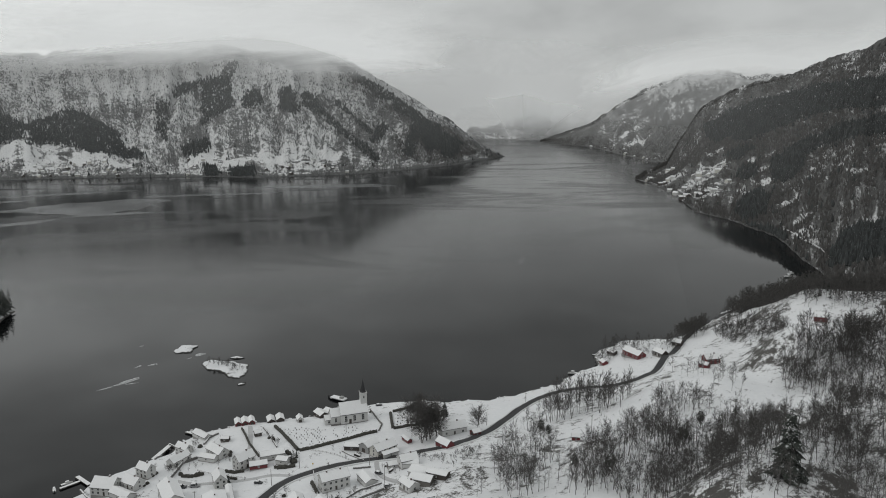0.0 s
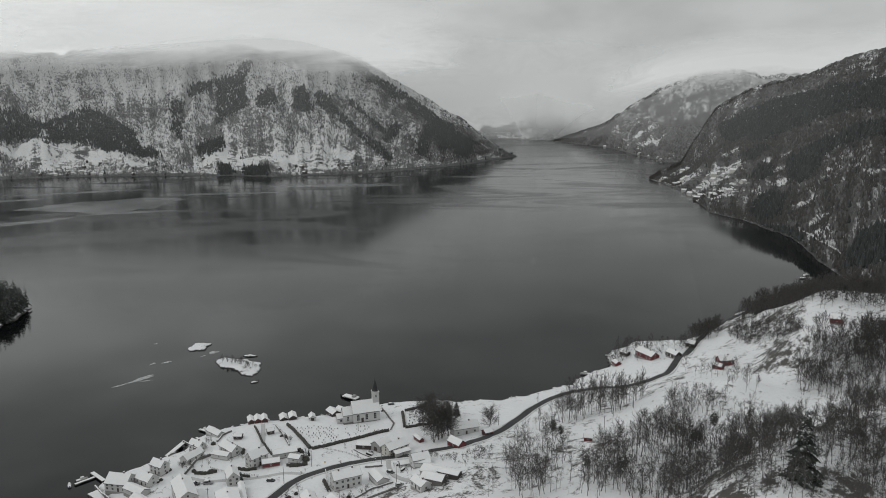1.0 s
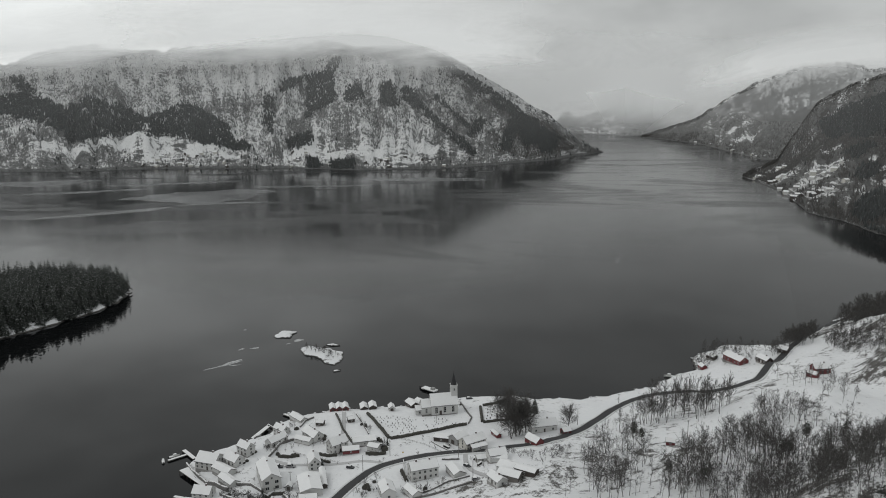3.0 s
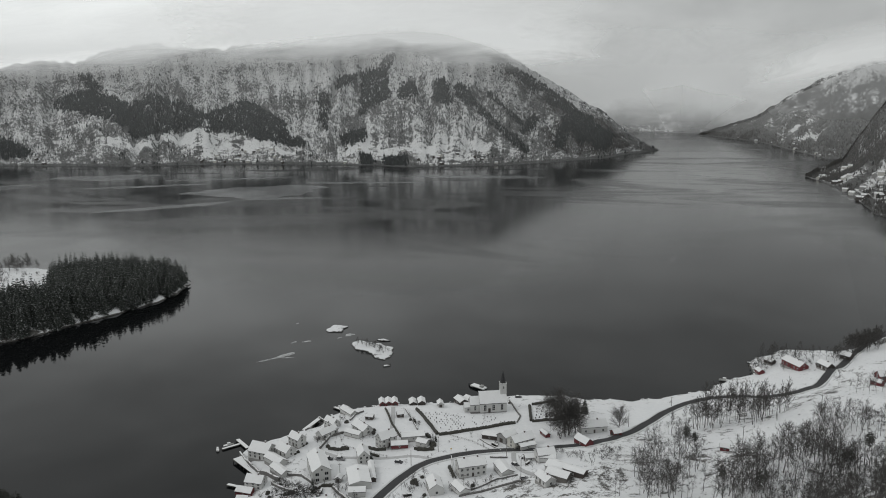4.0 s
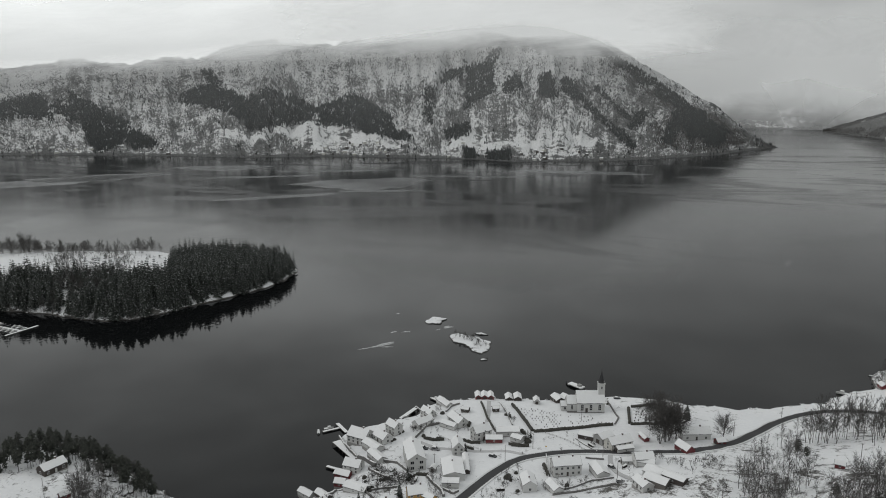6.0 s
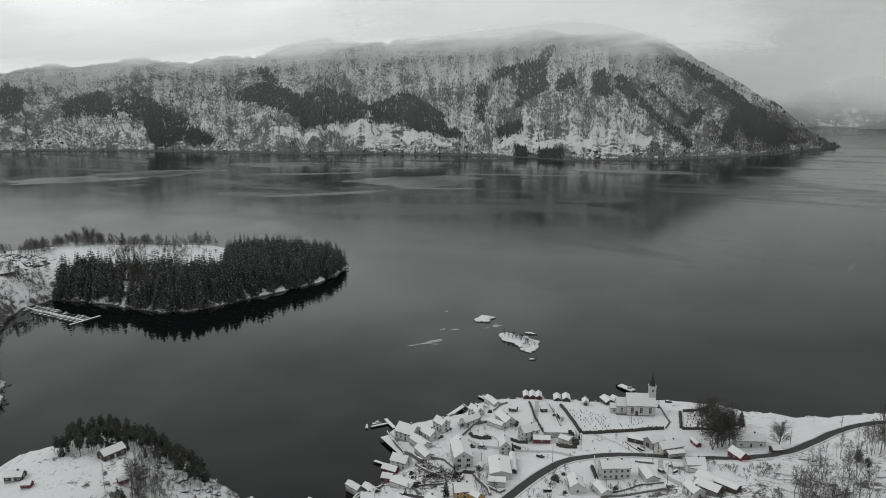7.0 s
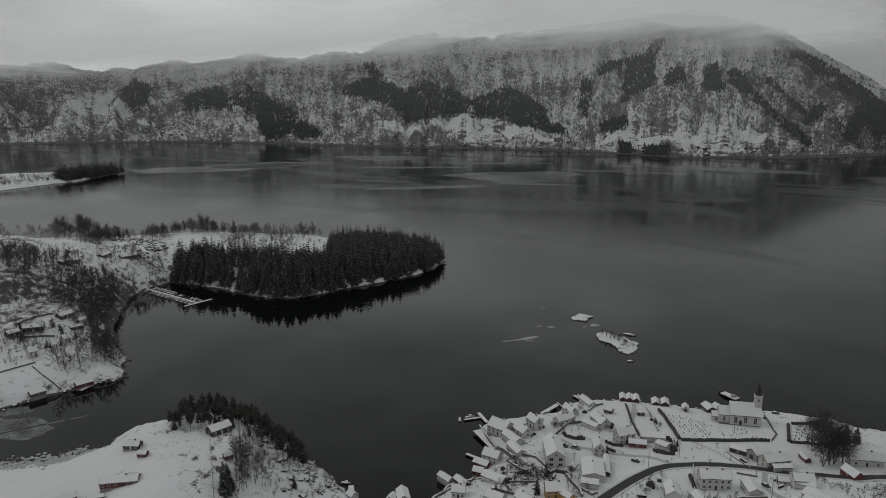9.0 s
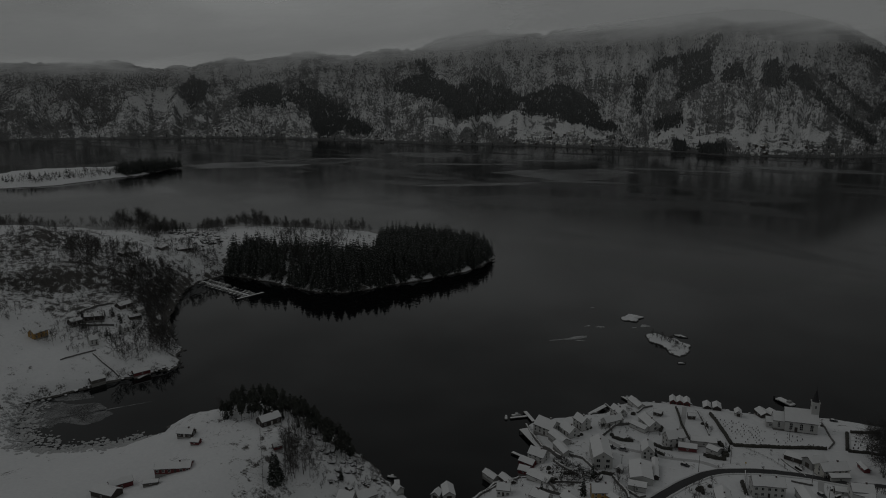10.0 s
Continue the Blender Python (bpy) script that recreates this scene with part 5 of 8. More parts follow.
# ---- far woods, farms and cloud ----
def far_trees(name, label, stations, seed, power, gully, count, mat, low, high, stands, rest, blades, strips=(), crown=0.97, avoid=()):
    """Simple far trees standing on a mountain side. stands: outlines of dense stands, heading and elevation in degrees; rest: how many stand elsewhere."""
    rng = np.random.default_rng(int(seed * 100) + blades)
    lo, hi = min(s[0] for s in stations), max(s[0] for s in stations)
    az, s = rng.uniform(lo, hi, count), rng.uniform(0.01, crown, count)
    x, y, z = slope_point(stations, az, s, seed, power, gully)
    el = np.degrees(np.arctan2(z - EYE, np.hypot(x, y)))
    keep = rng.random(count) < rest * np.clip(0.55 + 0.55 * wobble(x, y, 120, seed) + 0.75 * wobble(az * 44, s * 90, 17, seed + 4), 0.04, 1)
    for (fx, fy, fz), reach in FAR_FIELDS + EAST_FIELDS:
        keep &= (np.hypot(x - fx, y - fy) > reach * 0.8) | (rng.random(count) < 0.16)
    edge = 0.45 * wobble(x, y, 48, seed + 2) + 0.25 * wobble(x, y, 17, seed)
    for ring in stands:
        keep |= (shore_distance(az, el, np.array(ring, float)) > 0.2 * edge + 0.1 * rng.normal(size=count)) & (rng.random(count) < 0.9)
    for a1, e1, a2, e2, w in strips:
        u = np.clip(((az - a1) * (a2 - a1) + (el - e1) * (e2 - e1)) / ((a2 - a1) ** 2 + (e2 - e1) ** 2), 0, 1)
        off = np.hypot(az - a1 - u * (a2 - a1), el - e1 - u * (e2 - e1))
        keep |= (off < w * (1 + 1.2 * edge)) & (rng.random(count) < 0.5)
    for ring in avoid:
        keep &= shore_distance(az, el, np.array(ring, float)) < -0.05
    keep &= z > 1.2
    x, y, z = x[keep], y[keep], z[keep]
    n = len(x)
    h, r = rng.uniform(low, high, n), rng.uniform(0, 6.28, n)
    wide = h * (0.24 if blades == 4 else 0.20) * rng.uniform(0.7, 1.3, n)
    ring = [np.stack([x + wide * np.cos(r + k * 6.283 / blades), y + wide * np.sin(r + k * 6.283 / blades), z + (h * 0.12 if blades == 4 else h * 0.25 * (k % 2))], 1) for k in range(blades)]
    V = np.concatenate(ring + [np.stack([x, y, z + h], 1), np.stack([x, y, z - 1.0], 1)])
    i = np.arange(n)
    F = np.concatenate([np.stack([i + k * n, i + ((k + 1) % blades) * n, i + blades * n], 1) for k in range(blades)]
                       + [np.stack([i + k * n, i + (blades + 1) * n, i + ((k + 1) % blades) * n], 1) for k in range(blades if blades == 4 else 1)])
    return tagged(new(name, quick_mesh(name, V, F, mat)), label, "wood", kind="stuff")


# outlines of the dense spruce stands: heading to the left, elevation
STANDS_CENTRE = [[(17.83, 2.13), (17.16, 2.42), (15.92, 2.43), (15.89, 1.55), (15.78, 0.45), (16.59, 0.06), (18.0, -0.81)], [(19.74, 1.84), (18.6, 2.13), (17.82, 2.28), (17.85, 1.9), (19.37, 1.2), (19.78, 1.26)],
                 [(14.98, 1.1), (14.75, 1.45), (13.95, 1.51), (13.65, 1.09), (13.71, 0.43), (14.0, 0.64), (14.96, 0.38)], [(12.31, 1.54), (11.54, 1.78), (11.26, 1.23), (10.92, 0.02), (11.54, -0.07), (12.34, 0.33)],
                 [(10.66, 1.23), (10.25, 1.38), (9.66, 1.07), (9.28, 0.4), (9.4, -0.31), (10.15, 0.16), (10.6, 0.41)]]
STANDS_SMALL = [[(21.13, 0.68), (20.51, 0.82), (20.31, 0.47), (20.44, -0.05), (21.13, -0.13)], [(21.23, -0.62), (20.52, -0.4), (20.52, -1.16), (21.08, -1.27)],
                [(2.9, -2.5), (2.3, -1.7), (1.9, -2.2), (2.2, -3.3), (2.8, -3.5)], [(1.3, -1.9), (0.6, -1.5), (0.0, -2.2), (0.4, -3.0), (1.2, -2.9)], [(0.1, -2.6), (-0.6, -2.2), (-1.2, -2.8), (-0.8, -3.5), (0.0, -3.6)],
                [(5.07, -1.28), (4.74, -0.97), (4.37, -1.19), (4.45, -1.91), (5.25, -2.22), (5.51, -2.37)], [(19.55, -2.57), (18.89, -2.08), (17.74, -2.01), (17.63, -2.62), (18.67, -3.04), (19.53, -3.02)],
                [(16.4, -4.85), (16.3, -4.2), (14.6, -4.2), (14.6, -4.85)], [(18.1, -4.7), (18.0, -3.95), (17.2, -3.95), (17.2, -4.7)]]
STANDS_WEST = [[(34.86, -0.38), (34.2, 0.2), (33.01, 0.78), (31.89, 0.33), (30.73, 0.03), (29.59, -0.73), (29.63, -1.49), (30.84, -1.77), (32.62, -2.04), (34.66, -2.3), (34.94, -1.41)],
               [(39.42, 0.09), (38.43, 0.79), (36.93, 0.93), (35.31, 0.35), (34.83, 0.06), (34.96, -1.7), (35.7, -1.1), (37.59, -0.5), (39.19, -0.34)], [(37.66, 1.93), (37.11, 2.07), (36.37, 1.08), (37.05, 1.08)],
               [(29.59, -0.73), (28.07, -0.29), (26.52, 0.3), (24.73, -0.78), (23.83, -1.56), (23.54, -2.34), (22.0, -3.14), (22.63, -3.29), (24.81, -2.79), (26.64, -2.29), (28.15, -1.97), (29.36, -1.95)]]
STANDS_VALLEY = [[(46.47, 0.53), (45.71, 0.0), (44.35, -0.83), (43.23, -1.96), (42.01, -2.55), (40.92, -3.3), (41.19, -3.43), (43.32, -2.93), (44.62, -3.44), (45.25, -3.56), (45.93, -2.02), (45.33, -0.95), (46.43, -0.13)],
                 [(50.93, -0.37), (48.63, 0.36), (47.83, -0.27), (47.68, -1.32), (49.12, -1.09), (50.99, -1.28)], [(55.1, -0.03), (54.09, 0.93), (53.18, 0.37), (53.53, -0.74), (54.52, -1.29)]]
STRIPS_WALL = [(9.2, 4.3, 6.6, 2.6, 0.22), (6.6, 2.5, 3.4, 0.6, 0.32), (3.4, 0.4, 0.4, -1.6, 0.42), (1.8, -1.6, -1.0, -2.8, 0.55), (9.6, 0.3, 7.4, -1.8, 0.22), (7.4, -1.8, 5.2, -3.6, 0.26), (8.0, 0.6, 5.6, -1.6, 0.14),
               (47.0, -0.6, 43.6, -1.8, 0.55), (43.6, -1.8, 42.4, -3.2, 0.45), (16.6, 2.0, 15.6, 3.4, 0.35), (21.0, -0.4, 20.7, -1.8, 0.2)]
far_trees("far_spruce_stands", "dark spruce stands on the snowy mountainside", WALL, 1.0, 1.25, 32.0, 300000, M_HAZYNEEDLE, 9, 14, STANDS_CENTRE + STANDS_SMALL + STANDS_WEST + STANDS_VALLEY, 0.008, 4, STRIPS_WALL)
far_trees("far_birch_wood", "dense dark birch wood on the mountain's shoulder", WALL, 1.0, 1.25, 32.0, 110000, M_TWIG, 5, 9, [[(64.92, -0.24), (64.1, 0.91), (62.21, 1.05), (60.33, 0.39), (58.65, -0.42), (59.56, -2.04), (61.14, -2.81), (62.58, -2.5), (63.68, -1.68)], [(60.38, -0.14), (58.53, 0.92), (56.15, 1.61), (55.14, 1.07), (55.49, 0.11), (57.32, 0.11), (59.18, -0.69)], [(3.9, -2.2), (2.6, -1.3), (0.6, -0.9), (-0.6, -1.4), (-2.2, -2.6), (-2.6, -3.4), (0.2, -3.9), (3.3, -3.8)], [(9.2, 4.2), (8.6, 4.2), (6.2, 2.2), (3.2, 0.0), (0.2, -1.8), (0.2, -2.3), (3.6, -0.4), (6.8, 2.0)]], 0.02, 3)
far_trees("far_birch_wood", "bare birch wood over the snowy mountainside", WALL, 1.0, 1.25, 32.0, 90000, M_FROST, 4, 8, [], 0.8, 3, crown=0.82, avoid=STANDS_CENTRE + STANDS_SMALL + STANDS_WEST + STANDS_VALLEY)
STANDS_EAST = [[(-19.66, -1.36), (-21.42, -0.27), (-23.64, 0.64), (-24.9, 0.23), (-23.74, -0.83), (-21.53, -2.05), (-20.51, -2.47), (-19.83, -2.06)],
               [(-23.17, 0.25), (-25.8, 1.13), (-27.19, 1.49), (-29.66, 1.81), (-33, 1.9), (-33, 0.1), (-29.38, -0.08), (-27.33, -0.32), (-25.71, -0.96), (-23.8, -1.77), (-22.58, -2.32), (-21.55, -2.32)],
               [(-24.43, -3.65), (-25.14, -3.1), (-26.54, -2.28), (-28.57, -1.22), (-33, -0.1), (-33, -1.72), (-29.54, -1.99), (-27.98, -2.53), (-26.62, -3.34), (-25.99, -4.69), (-25.3, -5.26), (-24.54, -5.14)]]
STANDS_EAST_LOW = [[(-28.82, -9.9), (-29.2, -8.81), (-30.3, -8.07), (-33, -7.2), (-33, -9.63), (-29.62, -10.89), (-28.55, -10.99)], [(-21.96, -4.8), (-22.7, -4.23), (-23.33, -4.08), (-23.49, -4.63), (-22.51, -5.21)],
                   [(-21.23, -3.43), (-22.6, -2.73), (-22.99, -2.86), (-22.14, -3.56)], [(-22.47, -6.73), (-23.58, -5.86), (-24.37, -6.38), (-24.2, -7.49), (-22.95, -8.11), (-22.14, -7.58)],
                   [(-22.97, -8.38), (-24.54, -8.71), (-25.57, -9.06), (-25.76, -9.87), (-24.33, -9.41), (-23.01, -8.94)]]
far_trees("far_spruce_stands", "dark spruces on the eastern mountainside", EAST_NEAR, 7.0, 1.2, 20.0, 120000, M_HAZYNEEDLE, 7, 12, STANDS_EAST + STANDS_EAST_LOW, 0.012, 4)
far_trees("far_birch_wood", "bare birch wood on the eastern mountainside", EAST_NEAR, 7.0, 1.2, 20.0, 90000, M_TWIG, 5, 9, [], 1.0, 3, avoid=STANDS_EAST + STANDS_EAST_LOW)
far_trees("far_birch_wood", "bare wood on the far headland", EAST_FAR, 4.0, 1.6, 20.0, 16000, M_TWIG, 7, 12, [], 0.6, 3, crown=0.55)


def cottage(stations, az, s, seed, power, gully, k, wall, label):
    """A far farmhouse on a mountain side."""
    x, y, z = (float(v) for v in slope_point(stations, np.array(az), np.array(s), seed, power, gully))
    rng = random.Random(k)
    l, w = rng.uniform(9, 14), rng.uniform(7, 9)
    ob = tagged(new("cottage"), label, "house", "far farms")
    ob.matrix_world = pose(x, y, z + 0.6, 0, 0, rng.uniform(0, 180))
    part("wall", gabled("wall", wall, l, w, 4.6, 2.6, -4.0), ob)
    part("roof", roof_slab("roof", M_ROOF, l, w, 4.6, 2.6, 0.4, 0.02, 0.12), ob)
    part("roof_snow", roof_slab("roof_snow", M_SNOW, l, w, 4.6, 2.6, 0.38, 0.15, 0.3), ob)
    for u in (-0.25, 0.25):
        add_window(ob, l * u, -w / 2, 1.2, 0, 1.2, 1.3)


far_rng = random.Random(77)
for k in range(130):
    wall, tone = far_rng.choice(((M_WHITE, "white"), (M_DARKWOOD, "dark"), (M_GREY, "grey"), (M_CREAM, "pale")))
    if k < 34:
        (fx, fy, fz), reach = EAST_FIELDS[far_rng.choice((0, 1, 2, 2, 3, 3, 3, 4, 4, 5, 6, 6, 7))]
        fx, fy = fx + far_rng.gauss(0, reach * 0.4), fy + far_rng.gauss(0, reach * 0.5)
        a = math.degrees(math.atan2(-fx, fy))
        near, far, el = along(EAST_NEAR, a)
        cottage(EAST_NEAR, a, max(0.02, (math.hypot(fx, fy) - near) / (far - near)), 7.0, 1.2, 20.0, k, wall, f"small far {tone} wooden house with a snowy roof above the shore")
    elif k < 122:
        cottage(WALL, far_rng.choice((far_rng.uniform(7, 20), far_rng.uniform(24, 31), far_rng.uniform(40, 56))), far_rng.uniform(0.012, 0.13), 1.0, 1.25, 32.0, k, wall, f"small far {tone} wooden house with a snowy roof across the fjord")
    else:
        cottage(EAST_FAR, far_rng.uniform(-16, -10), far_rng.uniform(0.02, 0.08), 4.0, 1.6, 20.0, k, wall, f"tiny far {tone} house with a snowy roof on the headland")


def cloud_bank(name, stations, lo, hi, below, above, most, label, level=0.0, rise=0.3, fall=0.55, reach=(0.78, 1.4), rag=0.3, thick=0.95):
    """Low cloud resting on a ridge: a sheet that starts before the crest and leans far back over it, ragged below and thinning out above and at both ends."""
    az = np.linspace(lo, hi, 160)
    near, far, el = along(stations, az)
    el = np.convolve(np.pad(el, 20, "edge"), np.ones(41) / 41, "valid")
    el = el + level * (el.max() - el)
    far = np.convolve(np.pad(far, 20, "edge"), np.ones(41) / 41, "valid")
    v = np.linspace(0, 1, 16)
    r = far[:, None] * (reach[0] + (reach[1] - reach[0]) * v)
    z = EYE + r * np.tan(np.radians(el[:, None] - below + (above + below) * v))
    a = np.radians(az)[:, None]
    V = np.stack([-np.sin(a) * r, np.cos(a) * r, z], -1).reshape(-1, 3)
    lie = np.stack(np.meshgrid(np.linspace(0, 1, 160), v, indexing="ij"), -1).reshape(-1, 2)
    n = Nodes(name)
    uv = n.add("ShaderNodeSeparateXYZ", Vector=n.add("ShaderNodeTexCoord").outputs["UV"])
    puff = n.math("SUBTRACT", n.noise(0.0024, 6.0, 0.55, n.where(1.0, 1.0, 1.6), 0.5), 0.5)
    up = n.math("ADD", uv.outputs["Y"], n.math("MULTIPLY", puff, rag))
    body = n.math("MULTIPLY", n.ramp(up, (0.02, 0.0), (rise * 0.55, most * 0.35), (rise, most)), n.ramp(up, (fall, 1.0), (0.97, 0.0)))
    ends = n.ramp(n.math("ABSOLUTE", n.math("SUBTRACT", n.math("ADD", uv.outputs["X"], n.math("MULTIPLY", puff, 0.3)), 0.5)), (0.28, 1.0), (0.46, 0.0))
    rim = n.ramp(uv.outputs["Y"], (0.0, 0.0), (0.08, 1.0), (0.85, 1.0), (1.0, 0.0))
    cover = n.math("MULTIPLY", n.math("MULTIPLY", body, ends), rim)
    lit = n.add("ShaderNodeBsdfTranslucent", Color=(0.97, 0.975, 0.975, 1))
    face = n.add("ShaderNodeBsdfDiffuse", Color=(0.97, 0.975, 0.975, 1))
    both = n.add("ShaderNodeMixShader", Fac=thick, i1=lit.outputs[0], i2=face.outputs[0])
    m = n.add("ShaderNodeMixShader", Fac=cover, i1=n.add("ShaderNodeBsdfTransparent").outputs[0], i2=both.outputs[0])
    ob = tagged(new(name, quick_mesh(name, V, sheet(160, 16), n.done(m.outputs[0]), True, lie)), label, "cloud", kind="structure")
    ob.visible_shadow = False


# the overcast sits on the summits in thin layers
cloud_bank("cloud_summit", WALL, -3, 34, 2.9, 6.5, 0.97, "low bright cloud veiling the summit", 0.8, 0.23, 0.32)
cloud_bank("cloud_west", WALL, 15, 84, 1.8, 5.0, 0.85, "low cloud drifting along the western ridge", 0.15, 0.24, 0.3)
cloud_bank("cloud_mist", FJORD_END, -21, 12, 4.6, 5.4, 0.95, "grey mist at the end of the fjord", 0.5, 0.36, 0.6, (0.86, 0.93), 0.3)
cloud_bank("cloud_east", EAST_FAR, -36, -9, 1.0, 3.4, 0.7, "thin cloud on the eastern summit", 0.5, 0.3, 0.45, (0.86, 1.1))


def haze_sheet(name, stations, lo, hi, before, top, most, label, clear=0.0):
    """A thin see-through sheet standing before a far shore in place of haze."""
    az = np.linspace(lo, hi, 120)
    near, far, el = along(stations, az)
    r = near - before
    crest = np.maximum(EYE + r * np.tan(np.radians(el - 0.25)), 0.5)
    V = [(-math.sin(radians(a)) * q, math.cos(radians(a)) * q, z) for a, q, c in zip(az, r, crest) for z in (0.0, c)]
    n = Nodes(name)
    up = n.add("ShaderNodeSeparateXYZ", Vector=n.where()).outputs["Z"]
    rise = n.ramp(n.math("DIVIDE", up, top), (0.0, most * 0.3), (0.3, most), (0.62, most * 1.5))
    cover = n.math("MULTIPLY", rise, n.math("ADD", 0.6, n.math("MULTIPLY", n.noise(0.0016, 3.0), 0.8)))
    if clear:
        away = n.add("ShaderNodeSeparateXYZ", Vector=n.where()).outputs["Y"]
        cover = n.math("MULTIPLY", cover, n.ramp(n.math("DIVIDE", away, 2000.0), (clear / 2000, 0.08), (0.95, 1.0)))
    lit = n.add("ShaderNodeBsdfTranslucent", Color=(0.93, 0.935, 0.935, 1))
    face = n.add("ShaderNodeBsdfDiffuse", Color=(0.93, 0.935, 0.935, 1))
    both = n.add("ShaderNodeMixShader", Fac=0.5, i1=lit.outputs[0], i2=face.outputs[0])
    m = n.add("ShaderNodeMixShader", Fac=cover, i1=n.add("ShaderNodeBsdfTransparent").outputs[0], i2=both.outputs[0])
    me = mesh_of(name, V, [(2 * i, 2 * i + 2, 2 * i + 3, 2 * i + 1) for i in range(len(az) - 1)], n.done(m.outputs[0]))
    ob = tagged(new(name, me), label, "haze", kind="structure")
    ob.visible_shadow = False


# pale sheets added before the slopes, lightening what lies behind as haze would
haze_sheet("haze_wall", WALL, -4.8, 84, 60, 600, 0.13, "thin see-through sheet imitating winter haze before the mountainside")
haze_sheet("haze_near_east", EAST_NEAR, -36, -15.2, 25, 500, 0.2, "faint see-through sheet imitating winter haze before the eastern mountainside", 600.0)
haze_sheet("haze_end", FJORD_END, -17, 8, 60, 520, 0.42, "grey see-through sheet imitating haze before the hills at the end of the fjord")
haze_sheet("haze_east", EAST_FAR, -34, -7.6, 40, 700, 0.34, "thin see-through sheet imitating winter haze before the far headland")


def far_road():
    """A snowy road cut along the foot of the eastern mountain, a bank on its upper side."""
    line = [(-25.6, 0.050), (-25.84, 0.055), (-26.3, 0.060), (-26.82, 0.064), (-27.29, 0.057), (-27.78, 0.055), (-28.19, 0.055), (-28.46, 0.051), (-28.6, 0.045)]
    a = np.interp(np.linspace(0, 8, 60), range(9), [p[0] for p in line])
    s = np.interp(np.linspace(0, 8, 60), range(9), [p[1] for p in line])
    x, y, z = slope_point(EAST_NEAR, a, s, 7.0, 1.2, 20.0)
    z = np.convolve(np.pad(z, 4, "edge"), np.ones(9) / 9, "valid") + 1.5
    ob = tagged(new("road_far"), "narrow snowy road along the far wooded shore", "road", kind="structure")
    for name, mat, u, v, up in (("surface", M_ASPHALT, -1.8, 1.8, 0.0), ("verge", M_SNOW, -5.5, -1.9, 0.25), ("verge", M_SNOW, 1.9, 6.0, 0.25), ("bank", M_STONE, -6.0, -5.5, -5.0)):
        d = np.hypot(x, y)
        V = [(x[i] * (1 + w / d[i]), y[i] * (1 + w / d[i]), z[i] + up) for i in range(60) for w in (u, v)]
        part(name, mesh_of(name, V, [(2 * i, 2 * i + 2, 2 * i + 3, 2 * i + 1) for i in range(59)], mat), ob)


far_road()
# ---- the church and its yard ----
def arched_window(parent, x, y, z, turn, w, h):
    n, t = 10, 0.16
    arc = [(math.cos(math.pi * k / n), math.sin(math.pi * k / n)) for k in range(n + 1)]
    inner = [(-w / 2, 0)] + [(w / 2, 0)] + [(w / 2 * c, h - w / 2 + w / 2 * s) for c, s in arc]
    outer = [(-w / 2 - t, -t)] + [(w / 2 + t, -t)] + [((w / 2 + t) * c, h - w / 2 + (w / 2 + t) * s) for c, s in arc]
    k = len(inner)
    V = [(a, -0.08, b) for a, b in outer] + [(a, -0.08, b) for a, b in inner] + [(a, 0, b) for a, b in outer]
    F = [(i, (i + 1) % k, (i + 1) % k + k, i + k) for i in range(k)] + [(i, i + 2 * k, (i + 1) % k + 2 * k, (i + 1) % k) for i in range(k)]
    win = part("window", mesh_of("window", V, F, M_WHITE), parent, pose(x, y, z, 0, 0, turn))
    part("pane", mesh_of("pane", [(a, -0.02, b) for a, b in inner], [tuple(range(k))], M_GLASS), win, label="dark arched glass")
    bars = [(-0.05, 0.05, -0.07, -0.025, 0, h - 0.05)] + [(-w / 2, w / 2, -0.07, -0.025, h * f - 0.04, h * f + 0.04) for f in (0.3, 0.6)]
    part("glazing_bar", boxes("glazing_bar", M_WHITE, *bars), win)


